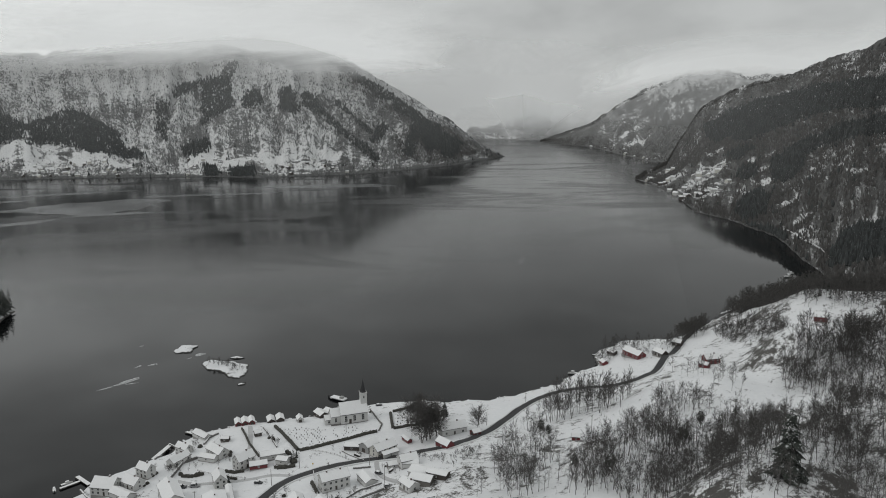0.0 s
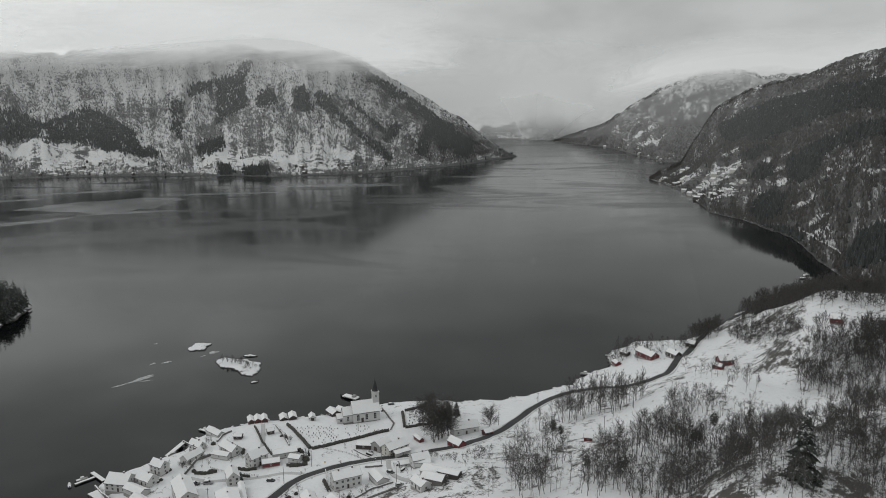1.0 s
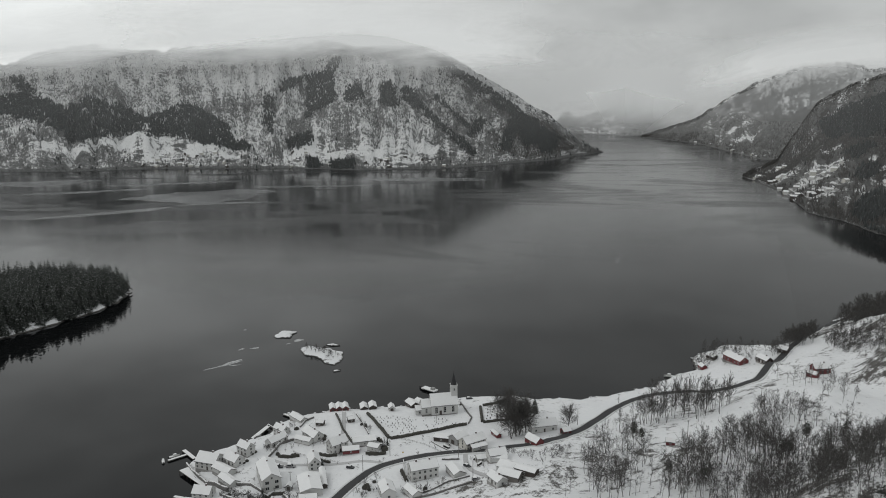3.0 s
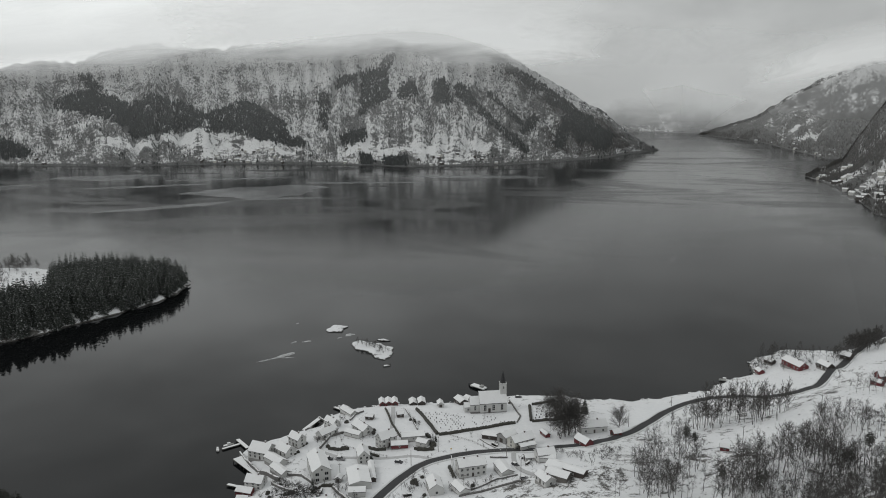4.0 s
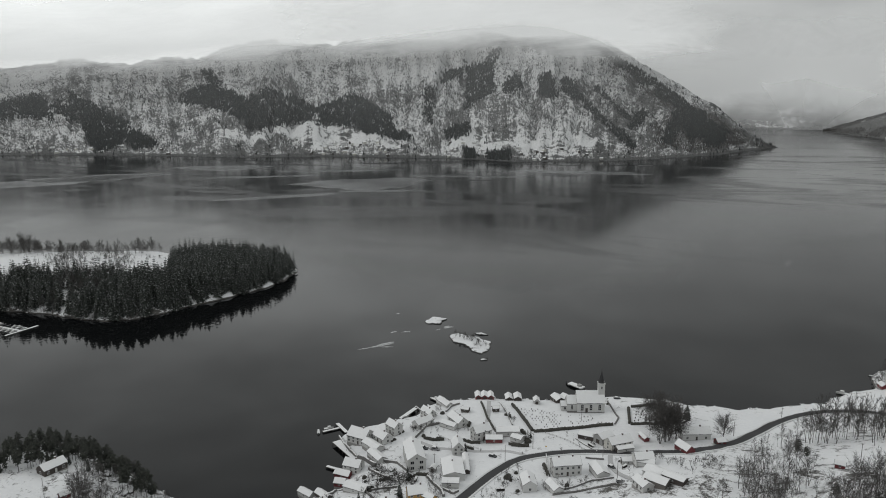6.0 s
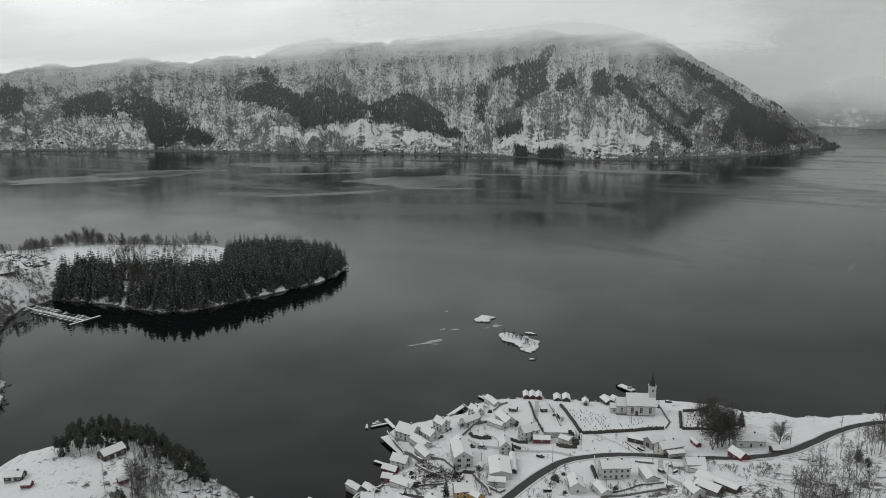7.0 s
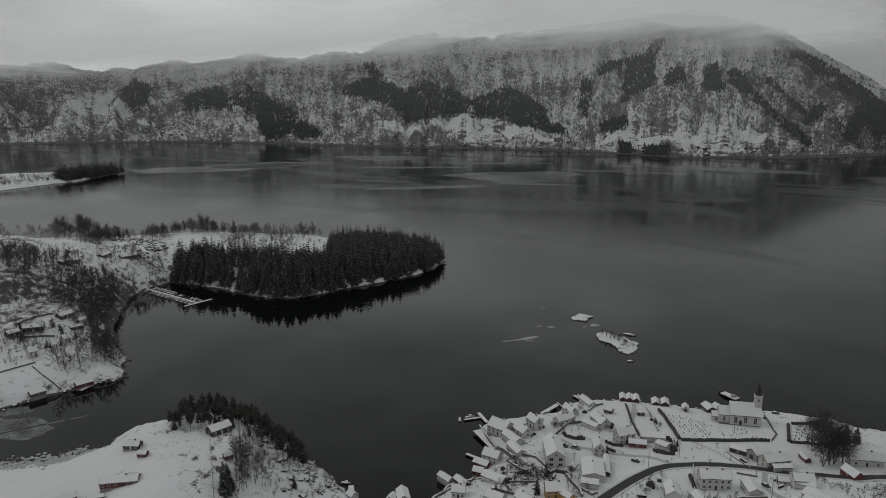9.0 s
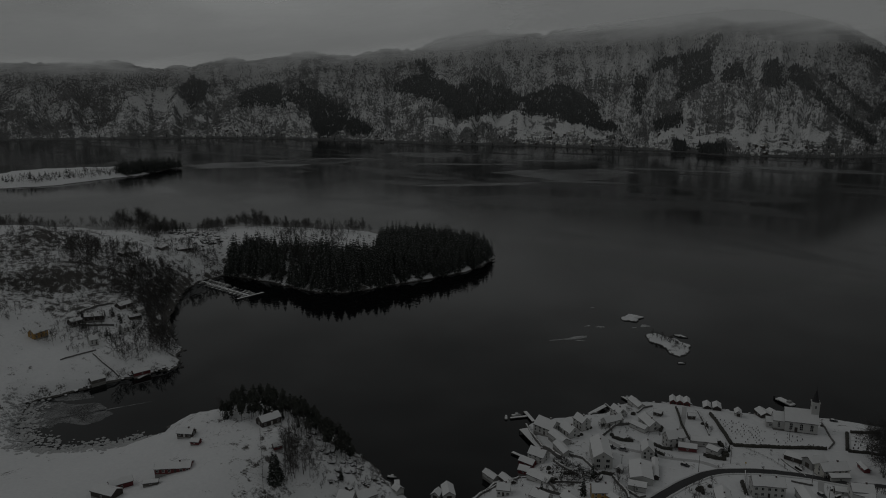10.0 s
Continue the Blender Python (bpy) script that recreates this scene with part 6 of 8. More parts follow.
def church(x, y, turn, z):
    ob = tagged(new("church"), "white wooden church with a square tower and dark spire", "church")
    ob.matrix_world = pose(x, y, z, 0, 0, turn) @ Matrix.Scale(1.14, 4)
    rng = random.Random(8)
    L, W, EV, RI = 14.5, 9.2, 5.6, 5.0
    part("foundation", boxes("foundation", M_STONE, (-L / 2 - 5.3, L / 2 + 0.1, -W / 2 + 0.02, W / 2 - 0.02, -1.5, 0.4)), ob)
    nave = part("nave", gabled("nave", M_WHITE, L, W, EV, RI, 0.4), ob)
    part("nave_roof", roof_slab("nave_roof", M_ROOF, L, W, EV, RI, 0.4, 0.02, 0.14), ob)
    part("roof_snow", roof_slab("roof_snow", M_SNOW, L - 0.1, W - 0.1, EV, RI, 0.38, 0.165, 0.25, rng=rng), ob, label="snow on the nave roof")
    for u in (-4.6, 0.0, 4.6):
        for side in (-1, 1):
            arched_window(ob, u, side * W / 2, 1.5, 0 if side < 0 else 180, 1.3, 3.2)
    add_door(ob, -2.3, -W / 2, 0.4, 0, M_DARKWOOD, 1.3, 2.3)
    ch = part("chancel", gabled("chancel", M_WHITE, 5.2, 6.4, 4.6, 3.4, 0.3), ob, pose(-L / 2 - 2.6, 0, 0))
    part("roof", roof_slab("chancel_roof", M_ROOF, 5.0, 6.4, 4.6, 3.4, 0.3, 0.02, 0.12), ch)
    part("roof_snow", roof_slab("chancel_snow", M_SNOW, 4.9, 6.3, 4.6, 3.4, 0.28, 0.145, 0.22, rng=rng), ch)
    arched_window(ob, -L / 2 - 2.6, -3.2, 1.4, 0, 1.0, 2.4)
    vest = part("vestry", gabled("vestry", M_WHITE, 4.0, 4.6, 2.9, 1.9, 0.2), ob, pose(-L / 2 - 6.2, 0, 0))
    part("roof", roof_slab("vestry_roof", M_ROOF, 4.0, 4.6, 2.9, 1.9, 0.3, 0.02, 0.1), vest)
    part("roof_snow", roof_slab("vestry_snow", M_SNOW, 3.9, 4.5, 2.9, 1.9, 0.28, 0.125, 0.2, rng=rng), vest)
    add_window(ob, -L / 2 - 6.2, -2.3, 1.0, 0)
    tower = part("tower", boxes("tower", M_WHITE, (-1.7, 1.7, -1.7, 1.7, 8.0, 15.2), (-1.9, 1.9, -1.9, 1.9, 14.9, 15.35)), ob, pose(L / 2 - 1.3, 0, 0))
    for turn_ in (0, 108, 180, 270):
        a = radians(turn_)
        add_window(tower, math.sin(a) * 1.7, -math.cos(a) * 1.7, 12.2, turn_, 0.7, 1.4)
    V, F = [], []
    for r, zz in ((1.85, 15.35), (1.45, 16.2), (1.05, 17.4), (0.06, 21.8)):
        V += [(r * math.cos(2 * math.pi * k / 8 + 0.39), r * math.sin(2 * math.pi * k / 8 + 0.39), zz) for k in range(8)]
    for k in range(3):
        F += [(k * 8 + i, k * 8 + (i + 1) % 8, k * 8 + 8 + (i + 1) % 8, k * 8 + 8 + i) for i in range(8)]
    spire = part("spire", mesh_of("spire", V, F, M_COPPER), ob, pose(L / 2 - 1.3, 0, 0), "dark pointed spire")
    part("vane", boxes("vane", M_BLACK, (-0.04, 0.04, -0.04, 0.04, 21.7, 23.0), (-0.4, 0.4, -0.03, 0.03, 22.4, 22.5)), spire)
    return ob


church(-56.6, 420.6, 19, ground(-56.6, 420.6) + 0.3)


def hedge(name, points, w, h, label, mat=None, seed=1, category="hedge"):
    """A clipped hedge or wall along a line, uneven on top."""
    rng = random.Random(seed)
    pts = []
    for (ax, ay), (bx, by) in zip(points, points[1:]):
        n = max(2, int(math.hypot(bx - ax, by - ay) / 0.8))
        pts += [(ax + (bx - ax) * k / n, ay + (by - ay) * k / n) for k in range(n)]
    pts.append(points[-1])
    V, F = [], []
    for i, (x, y) in enumerate(pts):
        a, b = pts[max(i - 1, 0)], pts[min(i + 1, len(pts) - 1)]
        d = math.hypot(b[0] - a[0], b[1] - a[1]) or 1
        nx, ny = -(b[1] - a[1]) / d, (b[0] - a[0]) / d
        g, j = ground(x, y), rng.uniform(-0.15, 0.15) * h
        for s, z in ((-0.55, -0.5), (-0.5 + rng.uniform(-.08, .08), h * 0.7 + j), (0, h + j), (0.5 + rng.uniform(-.08, .08), h * 0.7 + j), (0.55, -0.5)):
            V.append((x + nx * w * s, y + ny * w * s, g + z))
    for i in range(len(pts) - 1):
        F += [(5 * i + k, 5 * i + k + 1, 5 * i + 6 + k, 5 * i + 5 + k) for k in range(4)]
    F += [(0, 1, 2, 3, 4), tuple(5 * (len(pts) - 1) + k for k in (4, 3, 2, 1, 0))]
    return tagged(new(name, mesh_of(name, V, F, mat or M_HEDGE)), label, category)


hedge("hedge", [(-102.5, 410.2), (-80.9, 371.3)], 1.6, 1.7, "bare dark hedge along the churchyard")
hedge("hedge", [(-79.7, 370.6), (-60, 382.2), (-39.6, 395.4)], 1.6, 1.7, "bare dark hedge along the churchyard", seed=2)
hedge("stone_wall", [(-38.6, 397), (-37.7, 409.2), (-47.5, 436.6)], 0.7, 0.9, "low dry-stone wall round the churchyard", M_STONE, 3, "wall")
hedge("hedge", [(-33.8, 426.7), (-30.5, 400)], 1.6, 1.5, "bare hedge round the newer graves", seed=4)
hedge("hedge", [(-30, 398.6), (-16.6, 401), (-6.6, 409.8)], 1.6, 1.5, "bare hedge round the newer graves", seed=5)
hedge("hedge", [(-32.4, 428.6), (-18.5, 433.2)], 1.6, 1.5, "bare hedge round the newer graves", seed=6)
hedge("hedge", [(-121.2, 405.6), (-110.4, 381.6), (-100.8, 366)], 1.0, 1.2, "thin bare hedge beside the lane", seed=7)
hedge("stone_wall", [(-145.2, 355.2), (-134.4, 367.2)], 0.8, 1.4, "dark dry-stone terrace wall", M_STONE, 8, "wall")
hedge("stone_wall", [(-146.4, 288), (-124.8, 268.8), (-115.2, 265.2)], 0.8, 1.2, "dark garden wall with snow on top", M_STONE, 9, "wall")
hedge("hedge", [(-119.4, 345), (-106.2, 341.4)], 1.1, 1.3, "clipped garden hedge in the snow", seed=10)
hedge("hedge", [(-87.6, 350.4), (-79.2, 351)], 1.2, 1.2, "clipped garden hedge in the snow", seed=12)
hedge("stone_wall", [(-55.2, 300), (-40.8, 310.8), (-28.8, 315)], 0.8, 1.0, "low dark stone wall above the houses", M_STONE, 11, "wall")


def gravestone_mesh():
    prof = [(-0.32, -0.3), (0.32, -0.3), (0.32, 0.75), (0.16, 0.95), (-0.16, 0.95), (-0.32, 0.75)]
    V = [(x, s * 0.09, z) for s in (-1, 1) for x, z in prof]
    F = [(0, 1, 2, 3, 4, 5), (11, 10, 9, 8, 7, 6)] + [(i, i + 6, (i + 1) % 6 + 6, (i + 1) % 6) for i in range(6)]
    return mesh_of("gravestone", V, F, M_STONE)


GRAVE = gravestone_mesh()
grave_rng = random.Random(12)
YARD = np.array([(-99, 407.4), (-79.8, 375), (-43.2, 397.2), (-52.8, 409.8), (-72, 410.4)], float)
made = 0
for i in range(34):
    for j in range(14):
        x, y = -99.6 + i * 1.74 + j * 1.5 + grave_rng.uniform(-0.2, 0.2), 404.4 - j * 2.9 + i * 0.82
        if shore_distance(np.array([x]), np.array([y]), YARD)[0] > 0.8 and grave_rng.random() < (0.6 if x < -70 else 0.3):
            g = new("gravestone", GRAVE)
            g.matrix_world = pose(x, y, ground(x, y), grave_rng.uniform(-4, 4), 0, 62 + grave_rng.uniform(-6, 6)) @ Matrix.Scale(grave_rng.uniform(0.5, 1.0), 4)
            tagged(g, "dark gravestone standing in the snow", "gravestone", "gravestones in the churchyard")
for k in range(16):
    x, y = -28.8 + (k % 4) * 3.2 + grave_rng.uniform(-.6, .6), 404.4 + (k // 4) * 5.2 + (k % 4) * 0.8
    g = new("gravestone", GRAVE)
    g.matrix_world = pose(x, y, ground(x, y), 0, 0, 20 + grave_rng.uniform(-6, 6))
    tagged(g, "dark gravestone standing in the snow", "gravestone", "newer graves by the church")
# ---- quays, jetties and boats ----
def jetty(name, ax, ay, bx, by, w, z, label, group=""):
    """A plank deck on posts from a to b, with snow along it."""
    length = math.hypot(bx - ax, by - ay)
    ob = tagged(new(name), label, "jetty", group)
    ob.matrix_world = pose(ax, ay, 0, 0, 0, math.degrees(math.atan2(by - ay, bx - ax)))
    part("deck", boxes("deck", M_OLDWOOD, (0, length, -w / 2, w / 2, z - 0.2, z)), ob)
    part("snow_cover", boxes("snow_cover", M_SNOW, (0.1, length - 0.2, -w / 2 + 0.15, w / 2 - 0.15, z + 0.004, z + 0.12)), ob, label="snow lying on the deck")
    for k in range(max(2, int(length / 4)) + 1):
        u = 0.3 + (length - 0.6) * k / max(2, int(length / 4))
        for s in (-1, 1):
            part("post", boxes("post", M_DARKWOOD, (u - 0.14, u + 0.14, s * (w / 2 - 0.2) - 0.14, s * (w / 2 - 0.2) + 0.14, -2.5, z - 0.2)), ob)
    return ob


jetty("jetty", -186.5, 350.5, -197.5, 359.5, 2.4, 1.0, "snowy wooden jetty on dark posts")
jetty("jetty", -193.0, 355.5, -200.5, 347.0, 1.8, 0.8, "snowy wooden boat landing on dark posts")
jetty("jetty", -171.0, 310.3, -178.5, 311.5, 2.0, 1.0, "short snowy jetty below the boathouses")
jetty("jetty", -150.0, 409.5, -158.0, 414.0, 1.8, 0.9, "short snowy jetty by the boat shed")
jetty("quay", -186.0, 337.5, -150.0, 311.5, 6.0, 1.9, "long dark timber quay before the warehouse")
jetty("quay", -163.5, 377.0, -160.5, 394.0, 3.0, 1.6, "snowy stone-faced landing by the gardens")
jetty("jetty", -124.0, 428.0, -127.0, 436.0, 1.6, 0.8, "narrow jetty by the red boathouses")
jetty("jetty", -205.0, 246.5, -211.5, 254.0, 3.0, 0.8, "snowy landing below the knoll")
jetty("jetty", -438.0, 254.0, -441.5, 268.0, 2.2, 0.8, "snowy wooden landing before the red boathouse")


def hull_mesh(name, l, w, h, mat):
    """An open boat's hull, pointed at the bow, with a flat stern."""
    V, F = [], []
    st = 9
    for i in range(st):
        u = i / (st - 1)
        half = w / 2 * (1 - max(0, (u - 0.45) / 0.55) ** 2.2) * (0.86 + 0.14 * min(1, u * 3))
        sheer = h * (0.8 + 0.3 * u * u)
        for y, z in ((-half, sheer), (-half * 0.82, h * 0.25), (0, -0.15), (half * 0.82, h * 0.25), (half, sheer), (half * 0.86, sheer - 0.02), (0, h * 0.3), (-half * 0.86, sheer - 0.02)):
            V.append((-l / 2 + l * u, y, z))
    for i in range(st - 1):
        F += [(8 * i + k, 8 * i + (k + 1) % 8, 8 * i + 8 + (k + 1) % 8, 8 * i + 8 + k) for k in range(8)]
    F.append(tuple(range(8))[::-1])
    return mesh_of(name, V, F, mat)


BOAT_MESH = {}


def boat(x, y, turn, l, label, cabin=True, snow=True, group="moored boats", z=0.12):
    key = (round(l), cabin)
    if key not in BOAT_MESH:
        w, h = l * 0.34, l * 0.15
        BOAT_MESH[key] = (hull_mesh("hull", l, w, h, M_WHITE),
                          boxes("cabin", M_WHITE, (-l * 0.10, l * 0.20, -w * 0.30, w * 0.30, h * 0.35, h + l * 0.13)) if cabin else None,
                          boxes("windscreen", M_GLASS, (l * 0.19, l * 0.21, -w * 0.27, w * 0.27, h + l * 0.03, h + l * 0.11)) if cabin else None,
                          boxes("snow_cover", M_SNOW, (-l * 0.46, l * 0.2, -w * 0.34, w * 0.34, h * 0.62, h * 0.9), (-l * 0.09, l * 0.19, -w * 0.29, w * 0.29, h + l * 0.132, h + l * 0.155)),
                          boxes("outboard", M_BLACK, (-l * 0.54, -l * 0.49, -0.15, 0.15, 0.0, h + 0.35)))
    hull, cab, glass, cover, motor = BOAT_MESH[key]
    ob = tagged(new("boat"), label, "boat", group)
    ob.matrix_world = pose(x, y, z, 0, 0, turn)
    part("hull", hull, ob)
    if cab:
        part("windscreen", glass, part("cabin", cab, ob))
    if snow:
        part("snow_cover", cover, ob)
    part("outboard", motor, ob)
    return ob


boat(-199.5, 352.5, 40, 6, "small white motor boat by the snowy jetty")
boat(-203.0, 346.5, 120, 5, "small open boat with snow in it", cabin=False)
boat(-176.0, 345.5, -38, 6, "small white boat moored by the quay")
boat(-155.0, 414.5, 30, 5, "small open boat by the boat shed", cabin=False)
boat(-213.5, 247.5, 60, 6, "small white boat by the knoll landing")
boat(-215.5, 255.0, 20, 5, "small open boat by the knoll landing", cabin=False)
boat(123.0, 549.0, 200, 6, "white boat drawn up at the eastern landing")
boat(95.5, 508.5, 170, 8, "snow-covered boat moored off the eastern shore")
boat(398.0, 814.0, 8, 11, "pale boat lying off the wooded shore", cabin=False)
boat(408.0, 830.0, 12, 9, "pale boat lying off the wooded shore", cabin=False)


def marina():
    """A floating pontoon with fingers, in the bay by the spit."""
    a, b = Vector((-634, 441)), Vector((-536, 432))
    d = (b - a).normalized()
    turn = math.degrees(math.atan2(d.y, d.x))
    ob = tagged(new("pontoon"), "long snow-covered floating marina pontoon with mooring arms", "pontoon")
    ob.matrix_world = pose(a.x, a.y, 0, 0, 0, turn)
    length = (b - a).length
    part("deck", boxes("deck", M_OLDWOOD, (0, length, -1.2, 1.2, 0.1, 0.55)), ob)
    part("snow_cover", boxes("snow_cover", M_SNOW, (0.1, length - 0.1, -1.1, 1.1, 0.554, 0.66)), ob)
    part("head", boxes("head", M_OLDWOOD, (length - 2, length + 0.4, -14, 16, 0.1, 0.5)), ob)
    part("head_snow", boxes("head_snow", M_SNOW, (length - 1.9, length + 0.3, -13.9, 15.9, 0.504, 0.62)), ob)
    mesh = boxes("arm", M_METAL, (-0.3, 0.3, 0, 7, 0.15, 0.5), (-0.15, 0.15, 6.4, 7, 0.5, 0.9))
    rng = random.Random(4)
    for k in range(13):
        u = 18 + k * 6.1
        for s in (0, 180):
            part("mooring_arm", mesh, ob, pose(u, 1.2 if s == 0 else -1.2, 0, 0, 0, s))
            if rng.random() < 0.86:
                v = (u + 3.0, 5.0 if s == 0 else -5.0)
                p = ob.matrix_world @ Vector((v[0], v[1], 0))
                boat(p.x, p.y, turn + (90 if s == 0 else -90) + rng.uniform(-4, 4) + 180 * (rng.random() < 0.3), rng.choice((6, 7, 8, 7)), "moored white motor boat under snow in the marina", cabin=rng.random() < 0.7, group="boats in the marina")


marina()
barge = tagged(new("barge"), "snow-covered dark work barge moored below the church", "barge")
barge.matrix_world = pose(-73, 464.5, 0, 0, 0, 150)
part("hull", hull_mesh("hull", 15, 5.2, 1.4, M_BLACK), barge)
part("deck_snow", boxes("deck_snow", M_SNOW, (-7.2, 4.2, -2.2, 2.2, 0.9, 1.72)), barge)
part("winch_house", boxes("winch_house", M_GREY, (-5.5, -3.2, -1.2, 1.2, 1.72, 3.0)), barge)


# ---- vehicles ----
def car(x, y, turn, paint, label, van=False):
    ob = tagged(new("car"), label, "car")
    ob.matrix_world = pose(x, y, ground(x, y) + 0.02, 0, 0, turn)
    l, w, h = (5.0, 1.9, 2.0) if van else (4.3, 1.75, 1.45)
    prof = [(-l / 2, 0.3), (l / 2, 0.3), (l / 2, 0.7), (l / 2 - 0.15, 0.85), (l * 0.22, 0.95), (l * 0.08, h), (-l * 0.36, h), (-l / 2 + 0.05, 0.95)]
    n = len(prof)
    V = [(a, s * w / 2 * (0.88 if b > 1.0 else 1), b) for s in (-1, 1) for a, b in prof]
    F = [tuple(range(n)), tuple(range(2 * n - 1, n - 1, -1))] + [(i, i + n, (i + 1) % n + n, (i + 1) % n) for i in range(n)]
    part("body", mesh_of("body", V, F, paint), ob)
    part("windscreen", mesh_of("windscreen", [(l * 0.22 + 0.01, -w * 0.40, 0.97), (l * 0.22 + 0.01, w * 0.40, 0.97), (l * 0.085 + 0.012, w * 0.38, h - 0.05), (l * 0.085 + 0.012, -w * 0.38, h - 0.05)], [(0, 1, 2, 3)], M_GLASS), ob)
    for s in (-1, 1):
        part("side_window", boxes("side_window", M_GLASS, (-l * 0.33, l * 0.09, s * w * 0.46 - 0.03, s * w * 0.46 + 0.03, 1.0, h - 0.12)), ob)
        for u in (-l * 0.31, l * 0.31):
            wheel = [(u + 0.31 * math.cos(k * math.pi / 7), s * (w / 2 - 0.1 + d), 0.31 + 0.31 * math.sin(k * math.pi / 7)) for d in (-0.1, 0.11) for k in range(14)]
            wf = [tuple(range(14)), tuple(range(27, 13, -1))] + [(k, k + 14, (k + 1) % 14 + 14, (k + 1) % 14) for k in range(14)]
            part("wheel", mesh_of("wheel", wheel, wf, M_BLACK), ob)
    part("roof_snow", boxes("roof_snow", M_SNOW, (-l * 0.35, l * 0.07, -w * 0.4, w * 0.4, h + 0.003, h + 0.14)), ob, label="snow on the car's roof")
    for s in (-0.3, 0.3):
        part("headlight", boxes("headlight", M_GLASS, (l / 2 - 0.02, l / 2 + 0.02, s * w - 0.16, s * w + 0.16, 0.58, 0.72)), ob)
    return ob


M_CARDARK = plain("dark_car_paint", (0.03, 0.032, 0.036), 0.3, 3.0, 0.2, 0.3, 0.0, 0.01)
M_CARGREY = plain("grey_car_paint", (0.22, 0.22, 0.225), 0.3, 3.0, 0.1, 0.3, 0.0, 0.01)
car(-93.6, 335.0, -12, M_CARDARK, "dark parked car in the snowy yard")
car(-27.1, 317.3, 8, M_CARGREY, "grey parked car below the pole")
car(-33.1, 335.0, -40, M_CARDARK, "dark car parked beside the garage")
car(-83.0, 361.5, 5, M_CARGREY, "snow-covered car outside the long shed")
car(-42.7, 446.0, 15, M_CARDARK, "dark car parked behind the church")
car(-125.2, 334.3, 8, M_CARGREY, "grey van parked on the lane", True)
car(-131.5, 333.0, 8, M_CARDARK, "dark trailer-like van parked on the lane", True)


# ---- poles, fences and signs ----
def pole(x, y, h, label="weathered timber power pole with a crossarm", turn=0):
    ob = tagged(new("power_pole"), label, "pole", "power poles")
    ob.matrix_world = pose(x, y, ground(x, y), 0, 0, turn)
    V, F = [], []
    stick(V, F, (0, 0, -0.6), (0, 0, h), 0.16, 0.10, 8)
    part("post", mesh_of("post", V, F, M_OLDWOOD), ob)
    arm = part("crossarm", boxes("crossarm", M_OLDWOOD, (-0.9, 0.9, -0.06, 0.06, h - 0.7, h - 0.55)), ob)
    for u in (-0.8, 0, 0.8):
        part("insulator", boxes("insulator", M_WHITE, (u - 0.06, u + 0.06, -0.06, 0.06, h - 0.55, h - 0.35)), arm)
    return ob


for x, y, h in ((-29.0, 321.5, 10.5), (-75.6, 348.9, 9.0), (-85.6, 329.6, 9.0), (-38.7, 345.3, 9.0), (24.6, 395.7, 8.0), (-58.4, 402.3, 6.0), (-53.9, 304.5, 9.5), (-118.6, 315.2, 7.0),
                (75.6, 348.2, 9.5), (119.4, 381.6, 9.0), (94.5, 451.4, 7.0), (52.0, 436.0, 7.0)):
    pole(x, y, h, turn=x * 3)


def fence(points, label, step=2.4, h=1.0):
    """Posts and two rails along a line."""
    ob = tagged(new("fence"), label, "fence")
    p = []
    for (ax, ay), (bx, by) in zip(points, points[1:]):
        n = max(1, int(math.hypot(bx - ax, by - ay) / step))
        p += [(ax + (bx - ax) * k / n, ay + (by - ay) * k / n) for k in range(n)]
    p.append(points[-1])
    post = boxes("post", M_OLDWOOD, (-0.07, 0.07, -0.07, 0.07, -0.5, h))
    for x, y in p:
        part("post", post, ob, pose(x, y, ground(x, y)))
    for a, b in zip(p, p[1:]):
        V, F = [], []
        for z in (0.45, 0.85):
            stick(V, F, (*a, ground(*a) + z * h), (*b, ground(*b) + z * h), 0.045, 0.045, 4)
        part("rail", mesh_of("rail", V, F, M_OLDWOOD), ob)
    return ob


fence([(26.5, 392.5), (40, 413.0), (52.0, 431.5), (68, 448.5), (84, 457.5)], "weathered roadside fence along the asphalt")
fence([(-275.3, 222.5), (-256, 207), (-236.0, 190.4)], "weathered field fence beside the spruce")
fence([(-78.0, 373.0), (-60.0, 366.0), (-46.0, 352.5)], "low garden fence in the snow")
fence([(-130.0, 352.0), (-118.0, 346.0), (-104.0, 343.0)], "low garden fence in the snow")
fence([(-146.0, 268.0), (-130.0, 262.0), (-112.0, 262.0)], "low garden fence in the snow")
fence([(140, 466.5), (157, 492), (170.0, 514)], "weathered roadside fence along the asphalt")


def road_marker(x, y):
    ob = tagged(new("road_sign"), "small yellow roadside marker board on a post", "sign")
    ob.matrix_world = pose(x, y, ground(x, y), 0, 0, 10)
    part("post", boxes("post", M_METAL, (-0.04, 0.04, -0.04, 0.04, -0.3, 1.8)), ob)
    part("board", boxes("board", M_YELLOW, (-0.35, 0.35, -0.06, -0.041, 1.0, 1.8)), ob)


road_marker(-68.9, 350.5)


